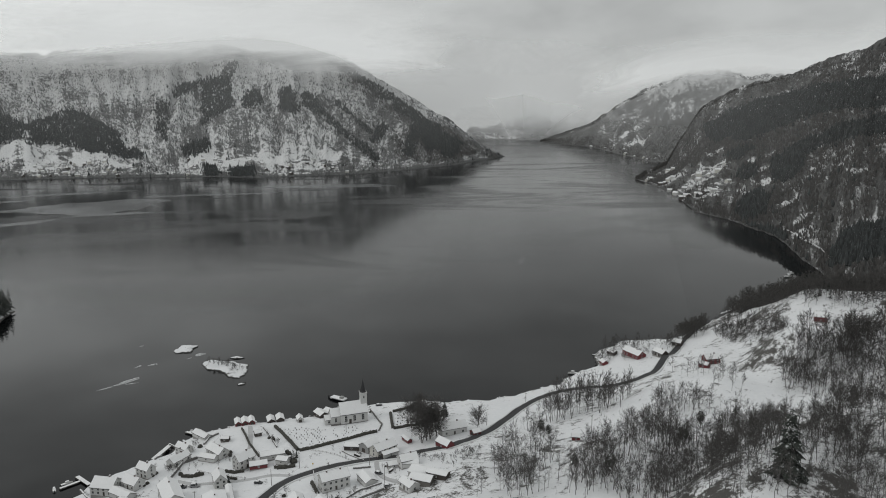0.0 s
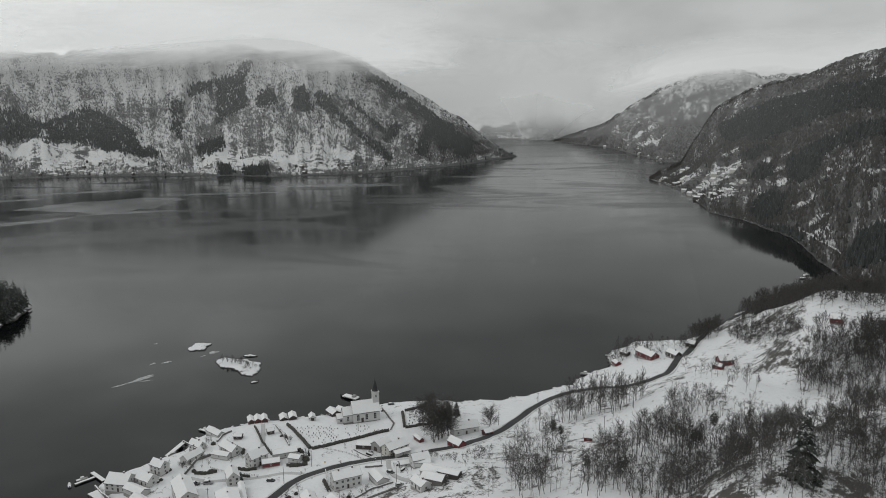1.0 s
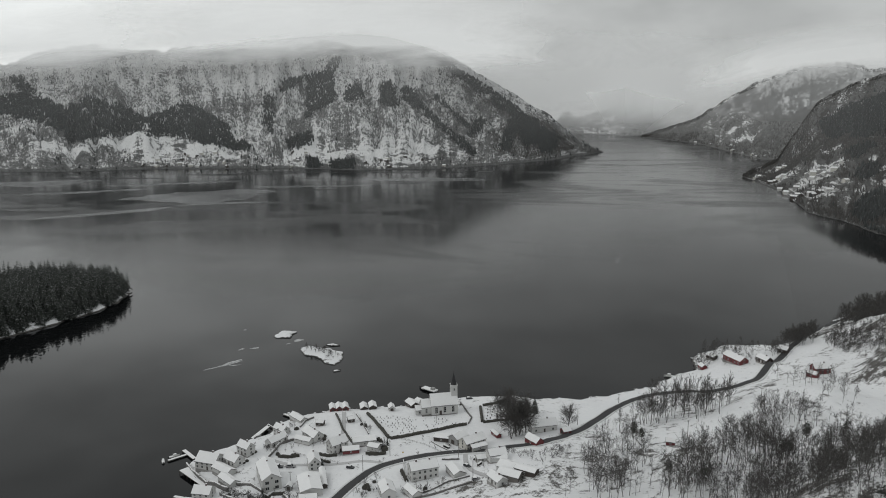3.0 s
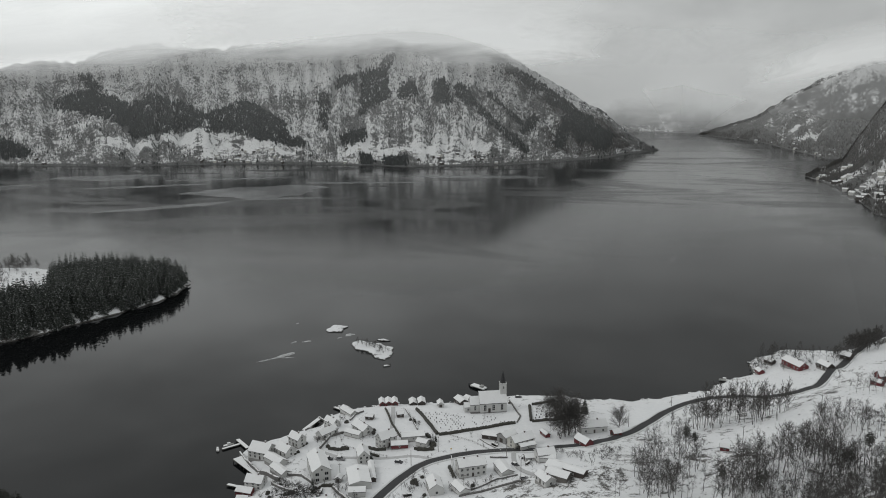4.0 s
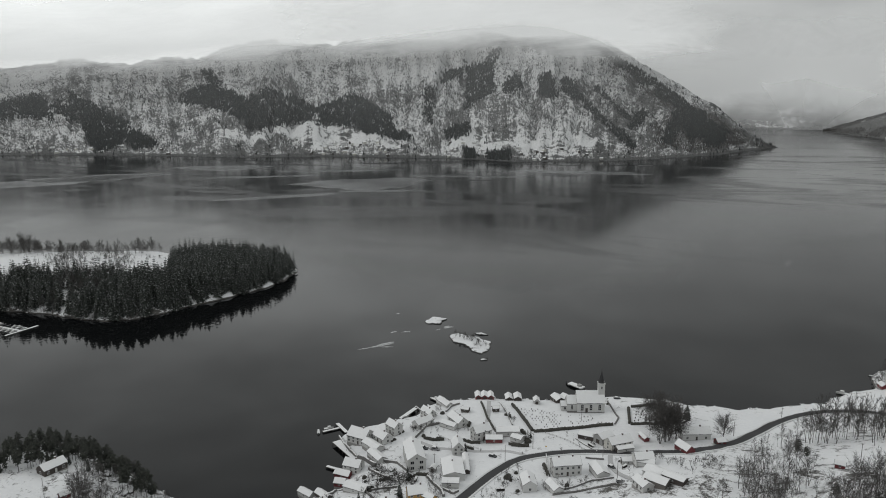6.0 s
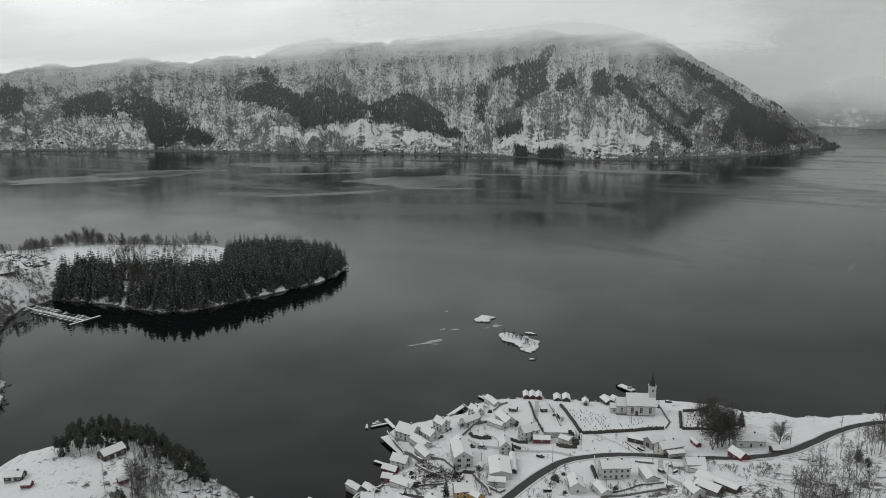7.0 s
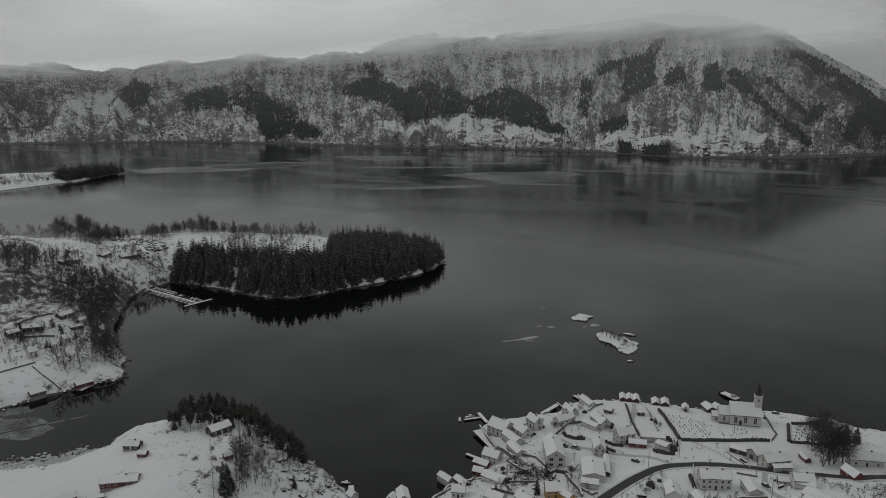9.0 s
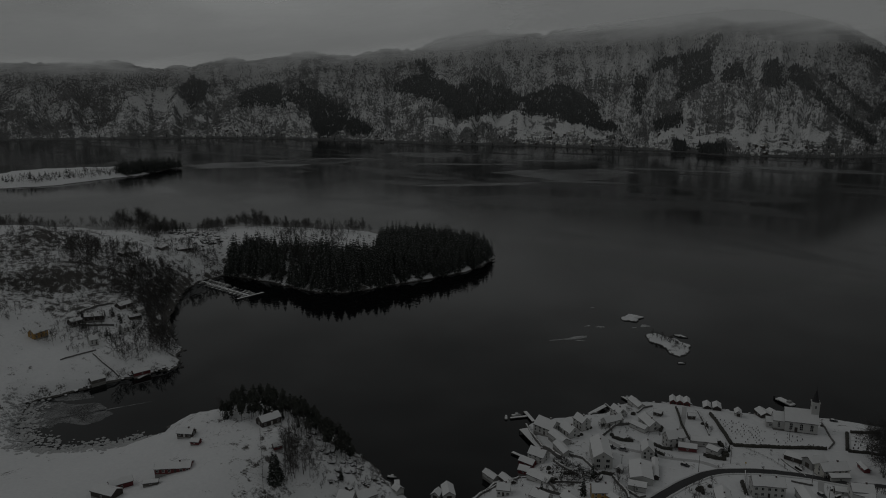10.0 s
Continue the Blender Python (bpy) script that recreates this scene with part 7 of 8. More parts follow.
def rock(x, y, r, seed, label="dark boulder with a cap of snow", heap=None):
    rng = random.Random(seed)
    bm = bmesh.new()
    bmesh.ops.create_icosphere(bm, subdivisions=2, radius=r)
    for v in bm.verts:
        k = 1 + 0.35 * float(wobble(np.array(v.co.x * 3 + seed), np.array(v.co.y * 3 + v.co.z * 2), r + 0.5, seed))
        v.co = Vector((v.co.x * k * 1.2, v.co.y * k, v.co.z * k * 0.6))
    if heap is not None:
        bmesh.ops.transform(bm, matrix=pose(x, y, max(ground(x, y), -0.3) + 0.1 * r, 0, 0, rng.uniform(0, 360)), verts=bm.verts)
        base = sum(len(v) for v, _ in heap)
        heap.append(([tuple(v.co) for v in bm.verts], [tuple(base + v.index for v in f.verts) for f in bm.faces]))
        bm.free()
        return
    me = bpy.data.meshes.new("boulder")
    bm.to_mesh(me)
    bm.free()
    me.materials.append(M_ISLET)
    ob = tagged(new("boulder", me), label, "boulder", "shore boulders")
    ob.matrix_world = pose(x, y, max(ground(x, y), -0.3) + 0.1 * r, 0, 0, rng.uniform(0, 360))


rock_rng = random.Random(21)
SPIT_ROCKS = []
for ring, count in ((SHORE_EAST[2:], 70), (SHORE_VILLAGE[:6], 26), (SHORE_WEST[2:6], 26), (SHORE_WEST[11:], 60), (SHORE_SPIT[:7], 60)):
    for k in range(count):
        i = rock_rng.randrange(len(ring) - 1)
        f = rock_rng.random()
        (ax, ay), (bx, by) = ring[i], ring[i + 1]
        rock(ax + (bx - ax) * f + rock_rng.gauss(0, 1.2), ay + (by - ay) * f + rock_rng.gauss(0, 1.2), rock_rng.uniform(0.5, 1.5), k + i, heap=SPIT_ROCKS if ring == SHORE_SPIT[:7] else None)
for k in range(40):
    a, b = rock_rng.random(), rock_rng.random()
    rock(-258 + 48 * a + rock_rng.gauss(0, 3), 222 + 24 * b, rock_rng.uniform(0.7, 2.0), 300 + k, "snow-capped rock outcrop on the knoll")
# ---- garden walls, hedges and rough ground in the village ----
def resampled(points, step):
    out = []
    for (ax, ay), (bx, by) in zip(points, points[1:]):
        n = max(1, int(math.hypot(bx - ax, by - ay) / step))
        out += [(ax + (bx - ax) * k / n, ay + (by - ay) * k / n) for k in range(n)]
    return out + [points[-1]]


def banked(points, w, low, high, seed, rough):
    """A low bank along a line: outer arrays of its top and sides, following the ground."""
    p = resampled(points, 0.8)
    rng = random.Random(seed)
    V, F = [], []
    for i, (x, y) in enumerate(p):
        a, b = p[max(0, i - 1)], p[min(len(p) - 1, i + 1)]
        d = math.hypot(b[0] - a[0], b[1] - a[1]) + 1e-6
        nx, ny = -(b[1] - a[1]) / d, (b[0] - a[0]) / d
        g = max(ground(x, y), 0.2)
        for off, z in ((-1, low), (-0.9, high * 0.9), (0, high), (0.9, high * 0.9), (1, low)):
            k = w / 2 * off * (1 + rng.uniform(-rough, rough))
            V.append((x + nx * k, y + ny * k, g + z * (1 + rng.uniform(-rough, rough) if z > 0 else 1)))
    for i in range(len(p) - 1):
        F += [(5 * i + k, 5 * i + k + 1, 5 * i + k + 6, 5 * i + k + 5) for k in range(4)]
    F += [(0, 1, 2, 3, 4), tuple(5 * (len(p) - 1) + k for k in (4, 3, 2, 1, 0))]
    return V, F


def garden_wall(points, h, w, label, seed, low=-1.0):
    ob = tagged(new("garden_wall"), label, "wall", "garden walls")
    part("stones", mesh_of("stones", *banked(points, w, low, h, seed, 0.12), M_STONE), ob)
    part("snow_cap", mesh_of("snow_cap", *banked(points, w * 0.72, h * 0.85, h + 0.14, seed + 1, 0.05), M_SNOW), ob, label="snow lying along the wall")


def garden_hedge(points, h, w, label, seed):
    ob = tagged(new("hedge"), label, "hedge", "garden hedges")
    part("foliage", mesh_of("foliage", *banked(points, w, -0.3, h, seed, 0.28), M_HEDGE), ob)
    twigs = [(x + random.Random(seed + i).gauss(0, 0.35), y) for i, (x, y) in enumerate(resampled(points, 1.1))]
    V, F = [], []
    rng = random.Random(seed)
    for x, y in twigs:
        for _ in range(9):
            p = (x + rng.gauss(0, 0.3), y + rng.gauss(0, 0.3), ground(x, y) + h * 0.7)
            blade(V, F, p, (p[0] + rng.gauss(0, 0.35), p[1] + rng.gauss(0, 0.35), p[2] + h * rng.uniform(0.3, 0.7)), 0.05, rng)
    part("brush", quick_mesh("brush", np.array(V), np.array(F), M_TWIG), ob)


WALLS = [([(-169.4, 265), (-166.9, 272.2), (-162.8, 276.1), (-163.6, 280.3), (-159.9, 283.2), (-160.8, 290.8)], 1.2, 1.0), ([(-160.8, 373.3), (-161.9, 397.7), (-151.5, 388.8)], 1.0, 0.8), ([(-141.3, 337.5), (-140.1, 347.8), (-140.5, 360.7)], 1.6, 0.9),
         ([(-143.1, 285.6), (-135.5, 288.8), (-128.9, 291.3)], 1.0, 0.7), ([(-144.4, 275), (-138, 275.3), (-129.6, 276.2), (-120.9, 275.9)], 1.5, 0.9), ([(-109, 407.9), (-100.4, 390.6), (-93.6, 376.2)], 0.9, 0.7), ([(-56.5, 369.7), (-49.5, 362.2), (-42.7, 354.8)], 0.6, 0.4),
         ([(-55.3, 305.4), (-48.7, 310.6), (-40.2, 319.8), (-30.6, 322.4)], 0.9, 0.7), ([(-117.3, 301.9), (-112.3, 296.6), (-105.5, 289.9), (-103.3, 286.2)], 1.5, 1.2), ([(-47.3, 345.1), (-42.6, 344.5), (-38.1, 344.7)], 1.0, 0.6), ([(-106.5, 292.5), (-99.9, 289.7), (-98.3, 292.9)], 1.2, 0.8),
         ([(-67.4, 343.4), (-62.7, 325.6), (-58.5, 306.1)], 0.7, 0.5), ([(-137, 384.3), (-136.5, 392.8), (-133.1, 398.7)], 1.2, 0.8), ([(-152, 308), (-146, 303), (-138, 299)], 1.4, 1.2), ([(-149, 316), (-138, 313), (-130, 307)], 1.4, 1.0)]
WALLS += [([(-536, 262), (-526, 273), (-517, 285)], 1.6, 1.0), ([(-545, 272), (-547, 284), (-549, 294), (-548, 303)], 1.6, 1.0), ([(-479, 247), (-464, 245), (-455, 246), (-449, 247)], 1.2, 1.4), ([(-483, 226), (-484, 238), (-483, 251)], 1.0, 0.8)]
for k, (line, h, w) in enumerate(WALLS):
    garden_wall(line, h, w, "dark dry-stone garden wall capped with snow", 100 + 3 * k)
HEDGES = [([(-136, 345), (-130.5, 345.4), (-125.1, 347.9)], 1.5), ([(-114.8, 350.2), (-109.5, 348.5), (-105, 350.4)], 1.3), ([(-89.3, 352), (-83.6, 350.2), (-78.3, 351.6)], 1.6), ([(-86.9, 369.1), (-83.5, 365.2)], 1.8), ([(-66.1, 331), (-61.4, 319.3)], 1.4), ([(-124.1, 303.9), (-118, 303.7)], 1.2),
          ([(-118.5, 371), (-117, 367)], 1.6), ([(-98.5, 388), (-97, 384)], 1.8), ([(-79.5, 313.5), (-77.5, 309.5)], 1.8)]
garden_wall([(-185, 340), (-174, 328), (-167.5, 321.5), (-166.5, 315), (-164, 307), (-161, 300), (-158.5, 294), (-163, 289), (-165, 284), (-168, 276), (-169, 268), (-172, 250)], 1.3, 1.3, "dark stone sea wall below the houses, capped with snow", 190, -3.0)
garden_wall([(-187.5, 343), (-174.5, 329.5), (-160, 318), (-149, 310)], 2.4, 1.0, "high dark quay wall below the warehouse, capped with snow", 194, -3.0)
for k, (line, h) in enumerate(HEDGES):
    garden_hedge(line, h, 1.5, "clipped dark leafless garden hedge with snow round it", 200 + 5 * k)
GULLY = [(-151.7, 308.2), (-144.4, 307.7), (-128.2, 303), (-119.5, 294.2), (-127.9, 291.7), (-137.3, 292.6), (-148.4, 299.6)]
for k, (x, y) in enumerate(spots(GULLY, 46, 51, 1.8)):
    rock(x, y, rock_rng.uniform(0.4, 1.1), 500 + k, "dark rubble stone in the rough garden slope")
wood("garden_shrubs", "dark leafless scrub in the rough gully between the houses", SHRUB, M_TWIG, spots(GULLY, 70, 52, 1.0), 0.35, 0.8, 52)
for k, (x, y) in enumerate(((-84.1, 304.4), (-77, 296), (-75.2, 317.2), (-130, 284.5), (-145, 293), (-134.7, 281), (-136, 357.5))):
    tree(x, y, BIRCH, k % 6, 0.35 + 0.07 * (k % 4), 50 * k, "fruit_tree", "small spreading leafless fruit tree in a snowy garden", M_TWIG, "fruit trees in the gardens")
for k in range(70):
    a, b = rock_rng.random(), rock_rng.gauss(0, 1)
    rock(-772 + 104 * a, 520 - 24 * a + 9 * b, rock_rng.uniform(1.2, 3.2), 600 + k, heap=SPIT_ROCKS)
tagged(new("rocks", mesh_of("rocks", [v for h in SPIT_ROCKS for v in h[0]], [f for h in SPIT_ROCKS for f in h[1]], M_ISLET)), "snow-capped rocks and ledges on the open spit", "rocks", kind="stuff")
for k, (x, y) in enumerate(spots([(3, 309), (17, 343), (29, 375), (-18, 307), (-26, 308)], 60, 57, 1.6)):
    rock(x, y, rock_rng.uniform(0.3, 0.8), 800 + k, "dark stone showing through the snow of the rough pasture")
wood("scrub", "low dead bracken and briars in the rough pasture", SHRUB, M_TWIG, spots([(3, 309), (17, 343), (29, 375), (-18, 307), (-26, 308)], 90, 58, 1.3), 0.2, 0.5, 58)
# ---- round bushes, log piles ----
def bush(x, y, r, k):
    """A dense round garden bush: a dark uneven dome bristling with twigs, snow caught on its crown."""
    rng = random.Random(700 + k)
    n, m, V = 12, 5, []
    for i in range(m + 1):
        a = math.pi / 2 * i / m
        for j in range(n):
            b = 2 * math.pi * j / n
            q = r * rng.uniform(0.78, 1.1)
            V.append((q * math.cos(a) * math.cos(b), q * math.cos(a) * math.sin(b), (1.15 * q * math.sin(a)) if i else -0.4))
    F = [(i * n + j, i * n + (j + 1) % n, (i + 1) * n + (j + 1) % n, (i + 1) * n + j) for i in range(m) for j in range(n)]
    ob = tagged(new("garden_bush"), "dense dark round bush in a snowy garden", "bush", "garden bushes")
    ob.matrix_world = pose(x, y, ground(x, y), 0, 0, 47 * k)
    part("foliage", mesh_of("foliage", V, F, M_HEDGE), ob)
    TV, TF = [], []
    for _ in range(90):
        a, b = rng.uniform(0.1, 1.5), rng.uniform(0, 6.283)
        d = np.array((math.cos(a) * math.cos(b), math.cos(a) * math.sin(b), math.sin(a)))
        blade(TV, TF, d * r * 0.7, d * r * rng.uniform(1.15, 1.5), 0.05, rng)
    part("brush", quick_mesh("brush", np.array(TV), np.array(TF), M_TWIG), ob)


BUSHES = [(-137, 347, 1.3), (-129, 348, 1.1), (-128, 349, 1.1), (-138, 381, 1.5), (-124, 367, 1.1), (-118, 369, 1.6), (-118, 371, 1.3), (-146, 305, 1.2), (-150, 299, 1.3), (-148, 296, 1.0), (-140, 297, 1.2), (-138, 298, 1.4), (-136, 298, 1.1), (-141, 286, 1.5), (-141, 289, 1.2), (-126, 301, 1.3), (-124, 302, 1.2), (-123, 305, 1.1), (-80, 312, 1.7), (-77, 318, 1.1), (-72, 301, 1.1), (-51, 312, 1.3), (-80, 357, 2.0), (-82, 359, 1.2), (-101, 389, 1.0), (-47, 432, 0.9), (-150, 348, 1.1), (-151, 346, 1.0), (-152, 337, 1.0), (-151, 339, 1.1), (-108, 370, 1.2), (-106, 369, 1.0), (-30, 343, 0.8)]
for k, (x, y, r) in enumerate(BUSHES):
    bush(x, y, r, k)


LOG_PILES = [(-157, 338), (-153, 336), (-168, 291), (-127, 337), (-182, 280), (-80, 299), (-27, 335), (-122, 298), (-47, 362)]


def log_mesh():
    V, F = [], []
    stick(V, F, (0, -0.5, 0), (0, 0.5, 0), 0.19, 0.17, 6)
    return mesh_of("log", V, F, M_DARKWOOD)


LOG = log_mesh()


def log_pile(x, y, turn, k):
    """Split logs stacked between two posts under a cap of snow."""
    rng = random.Random(900 + k)
    l = rng.uniform(3.0, 4.6)
    ob = tagged(new("log_pile"), "stack of dark split logs under snow beside a house", "log pile", "log piles")
    ob.matrix_world = pose(x, y, ground(x, y), 0, 0, turn)
    for row in range(4):
        for i in range(int(l / 0.42)):
            part("log", LOG, ob, pose(-l / 2 + 0.42 * i + 0.2 * (row % 2), rng.uniform(-0.05, 0.05), 0.15 + row * 0.3, 0, rng.uniform(0, 60), rng.uniform(-3, 3)))
    for u in (-l / 2 - 0.25, l / 2 + 0.2):
        part("post", boxes("post", M_OLDWOOD, (u - 0.06, u + 0.06, -0.06, 0.06, -0.4, 1.5)), ob)
    part("snow_cap", boxes("snow_cap", M_SNOW, (-l / 2 - 0.2, l / 2 + 0.15, -0.48, 0.5, 1.23, 1.42)), ob)


for k, (x, y) in enumerate(LOG_PILES):
    log_pile(x, y, 40 * k, k)
# ---- woods and single trees ----
SLOPE_WOOD = [(48, 265), (55, 294), (66, 310), (76, 308), (95, 333), (108, 350), (113, 327), (125, 316), (141, 305), (140, 275), (124, 247), (85, 225)]
CREST_WOOD = [(85, 225), (124, 252), (140, 262), (156, 270), (172, 262), (185, 240), (170, 212), (136, 198), (105, 200)]
rng = random.Random(5)
slope = spots(SLOPE_WOOD, 330, 1, 2.0, keep=lambda x, y: wobble(x, y, 13, 3) > -0.45) + spots(CREST_WOOD, 200, 51, 2.1, keep=lambda x, y: wobble(x, y, 11, 8) > -0.5)
slope.sort(key=lambda p: p[0] ** 2 + p[1] ** 2)
for x, y in slope[:230]:
    tree(x, y, BIRCH, rng.randrange(6), rng.uniform(0.6, 1.05), rng.uniform(0, 360), "birch_tree", "leafless grey birch standing on the snowy slope", M_TWIG, "birches on the slope")
wood("birch_wood", "bare grey birch wood on the snowy slope", BIRCH, M_TWIG, slope[230:], 0.6, 1.05, 2)
wood("scrub", "dark bare brush under the birches", SHRUB, M_TWIG, spots(SLOPE_WOOD, 220, 45, 1.3, keep=lambda x, y: wobble(x, y, 13, 3) > -0.2) + spots(CREST_WOOD, 90, 52, 1.5), 0.5, 1.2, 45)
wood("birch_wood", "clump of bare trees below the road", BIRCH, M_TWIG, spots([(13, 284), (22, 315), (36, 346), (46, 387), (55, 392), (52, 336), (57, 324), (50, 286), (40, 270)], 120, 44, 1.8, keep=lambda x, y: wobble(x, y, 9, 6) > -0.15), 0.55, 1.0, 44)
wood("birch_wood", "bare alders and birches beside the road", BIRCH, M_TWIG, spots([(57, 392), (70, 430), (84, 442), (102, 442), (110, 405), (107, 376), (91, 373), (70, 385)], 90, 4, 1.9, keep=lambda x, y: wobble(x, y, 9, 6) > -0.3), 0.8, 1.25, 4)
wood("birch_wood", "row of bare trees across the open slope", BIRCH, M_TWIG, spots([(105, 356), (119, 379), (125, 368), (139, 355), (133, 342), (114, 348)], 45, 5, 1.9), 0.5, 0.95, 5)
wood("birch_wood", "single bare trees on the open snow", BIRCH, M_TWIG, spots([(118, 385), (150, 450), (178, 437), (168, 380), (150, 340), (147, 325), (140, 360)], 34, 6, 5.0), 0.4, 0.8, 6)
UPPER = [(188, 380), (200, 409), (209, 420), (224, 421), (246, 418), (290, 462), (320, 430), (290, 370), (230, 340), (204, 372)]
wood("birch_wood", "dense dark bare wood on the upper slope", BIRCH, M_TWIG, spots(UPPER, 380, 3, 2.0, keep=lambda x, y: wobble(x, y, 20, 4) > -0.45), 0.7, 1.1, 3)
wood("birch_wood", "dense bare thicket in the upper wood", BIRCH, M_TWIG, spots([(200, 412), (213, 417), (228, 406), (278, 455), (229, 369), (205, 373), (193, 386)], 170, 61, 1.6), 0.5, 0.95, 61)
wood("birch_wood", "dense bare wood on the rounded crest", BIRCH, M_TWIG, spots([(136, 257), (216, 347), (136, 213), (124, 214)], 120, 62, 1.6), 0.5, 0.9, 62)
wood("scrub", "dark brush in the upper wood", SHRUB, M_TWIG, spots(UPPER, 260, 54, 1.6), 0.6, 1.3, 54)
wood("birch_wood", "dark bare wood along the skyline of the slope", BIRCH, M_TWIG, spots([(243, 492), (278, 482), (306, 489), (420, 545), (420, 490), (330, 474), (290, 474), (262, 480)], 240, 55, 1.6), 0.5, 0.95, 55)
BROW = [(210, 543), (225, 538), (229, 490), (238, 489), (218, 440), (211, 475), (203, 505)]
wood("birch_wood", "low dark wood above the bend of the road", BIRCH, M_TWIG, spots(BROW, 110, 40, 1.8), 0.3, 0.65, 40)
wood("scrub", "dark brush above the bend of the road", SHRUB, M_TWIG, spots(BROW, 90, 9, 1.4), 0.6, 1.3, 9)
BELT = [(262, 676), (267, 641), (245, 500), (262, 490), (280, 482), (306, 489), (360, 560), (400, 660), (400, 740), (347, 722), (298, 712)]
wood("birch_wood", "dark bare wood along the brow of the slope", BIRCH, M_TWIG, spots(BELT, 650, 30, 2.0, keep=lambda x, y: wobble(x, y, 16, 2) > -0.6), 0.55, 1.0, 30)
wood("spruce_wood", "dark spruces scattered along the brow", SPRUCE, M_NEEDLE, spots(BELT, 60, 41, 3.4, keep=lambda x, y: wobble(x, y, 20, 5) > 0.1), 0.3, 0.6, 41)
for x, y, z in ((51, 358, 0.75), (54, 352, 0.6), (56, 289, 0.7), (67, 275, 0.75), (70, 279, 0.6), (97, 322, 0.55), (105, 301, 0.75), (108, 303, 0.6), (123, 326, 0.8), (143, 334, 0.6)):
    tree(x, y, PINE, int(x) % 3, z, 40 * x, "pine_tree", "dark bushy pine among the bare birches", M_PINE, "pines on the slope")
SHORE_WOOD = [(222, 545), (240, 600), (285, 668), (365, 745), (420, 690), (400, 560), (330, 490), (255, 480)]
wood("birch_wood", "bare shore wood beyond the road", BIRCH, M_TWIG, spots(SHORE_WOOD, 520, 7, 2.6), 0.6, 1.0, 7)
wood("spruce_wood", "dark spruces among the bare shore wood", SPRUCE, M_NEEDLE, spots([(240, 590), (285, 668), (365, 740), (420, 690), (380, 600)], 160, 8, 3.0), 0.4, 0.8, 8)
wood("birch_wood", "bare roadside wood above the shore", BIRCH, M_TWIG, spots([(186, 570), (200, 590), (224, 604), (238, 640), (205, 545), (190, 548)], 90, 42, 1.6), 0.5, 0.9, 42)
tree(112.2, 219, SPRUCE, 1, 1.55, 20, "spruce_tree", "tall dark spruce dusted with snow above the birches", M_NEEDLE, "")
# churchyard and gardens
for x, y, k, s in ((-10.2, 376.9, 2, 1.75), (-7.9, 379, 5, 1.7), (-19.2, 397.1, 1, 1.3), (19.2, 388.4, 4, 1.05), (-14.2, 407.8, 2, 1.3), (-16.2, 403.2, 4, 1.2), (-3.6, 399.6, 1, 1.0), (-12.5, 374.0, 0, 1.3), (-4.5, 382.5, 1, 1.2)):
    tree(x, y, ELM, k % 3, s * 0.85, 37 * k, "ash_tree", "large leafless tree beside the churchyard", M_TWIG, "trees by the churchyard")
for x, y, s in ((0, 414.2, 0.62), (-4.3, 413.6, 0.5), (-8.4, 409.8, 0.55)):
    tree(x, y, SPRUCE, 3, s, 50 * x, "spruce_tree", "dark garden spruce beside the churchyard hedge", M_NEEDLE, "spruces by the churchyard")
for x, y, s in ((-123.2, 281, 0.62), (-126, 297.6, 0.5), (-139.8, 271.8, 0.45), (-109.2, 337.2, 0.35), (-79.8, 362.4, 0.3)):
    tree(x, y, SPRUCE, 2, s, 31 * x, "cypress_tree", "narrow dark evergreen in a snowy garden", M_NEEDLE, "garden evergreens")
GARDENS = [(-168, 360), (-141.6, 390), (-84, 396), (-36, 360), (0, 350.4), (-24, 300), (-72, 294), (-120, 266.4), (-162, 270), (-144, 314.4)]
wood("garden_shrubs", "bare garden shrubs and hedgerows in the snow", SHRUB, M_TWIG, spots(GARDENS, 70, 11, 1.4, keep=lambda x, y: wobble(x, y, 8, 5) > 0.2), 0.3, 0.7, 11)
# the knoll and the west shore
KNOLL_TOP = [(-300, 214), (-318, 236), (-318, 266), (-286, 278), (-250, 262), (-232, 248), (-246, 236), (-272, 240), (-284, 230)]
for k, (x, y) in enumerate(spots(KNOLL_TOP, 170, 12, 1.8)):
    if k % 7 == 0:
        tree(x, y, SPRUCE, rng.randrange(4), rng.uniform(0.3, 0.55), rng.uniform(0, 360), "spruce_tree", "dark spruce among the pines on the knoll", M_NEEDLE, "spruces on the knoll")
    else:
        tree(x, y, PINE, rng.randrange(3), rng.uniform(0.45, 0.95), rng.uniform(0, 360), "pine_tree", "dark pine on the rocky knoll", M_PINE, "pines on the knoll")
wood("birch_wood", "tall bare trees on the knoll's slope", BIRCH, M_TWIG, spots([(-237.6, 202.8), (-259.2, 223.2), (-252, 235.2), (-232.8, 216)], 34, 13, 1.5), 0.7, 1.1, 13)
wood("scrub", "bare scrub down to the knoll's shore", SHRUB, M_TWIG, spots([(-266.4, 256.8), (-236.4, 256.8), (-208.8, 246), (-216, 216), (-247.2, 213.6), (-270, 235.2)], 150, 14, 1.4), 0.5, 1.1, 14)
tree(-239.8, 199.8, SPRUCE, 0, 1.05, 0, "spruce_tree", "tall dark spruce beside the snowy field", M_NEEDLE, "")
tree(-241.8, 203.4, SPRUCE, 3, 0.85, 80, "spruce_tree", "dark spruce beside the snowy field", M_NEEDLE, "")
tree(-224.4, 228, SPRUCE, 2, 0.45, 80, "cypress_tree", "small dark evergreen by the shore houses", M_NEEDLE, "")
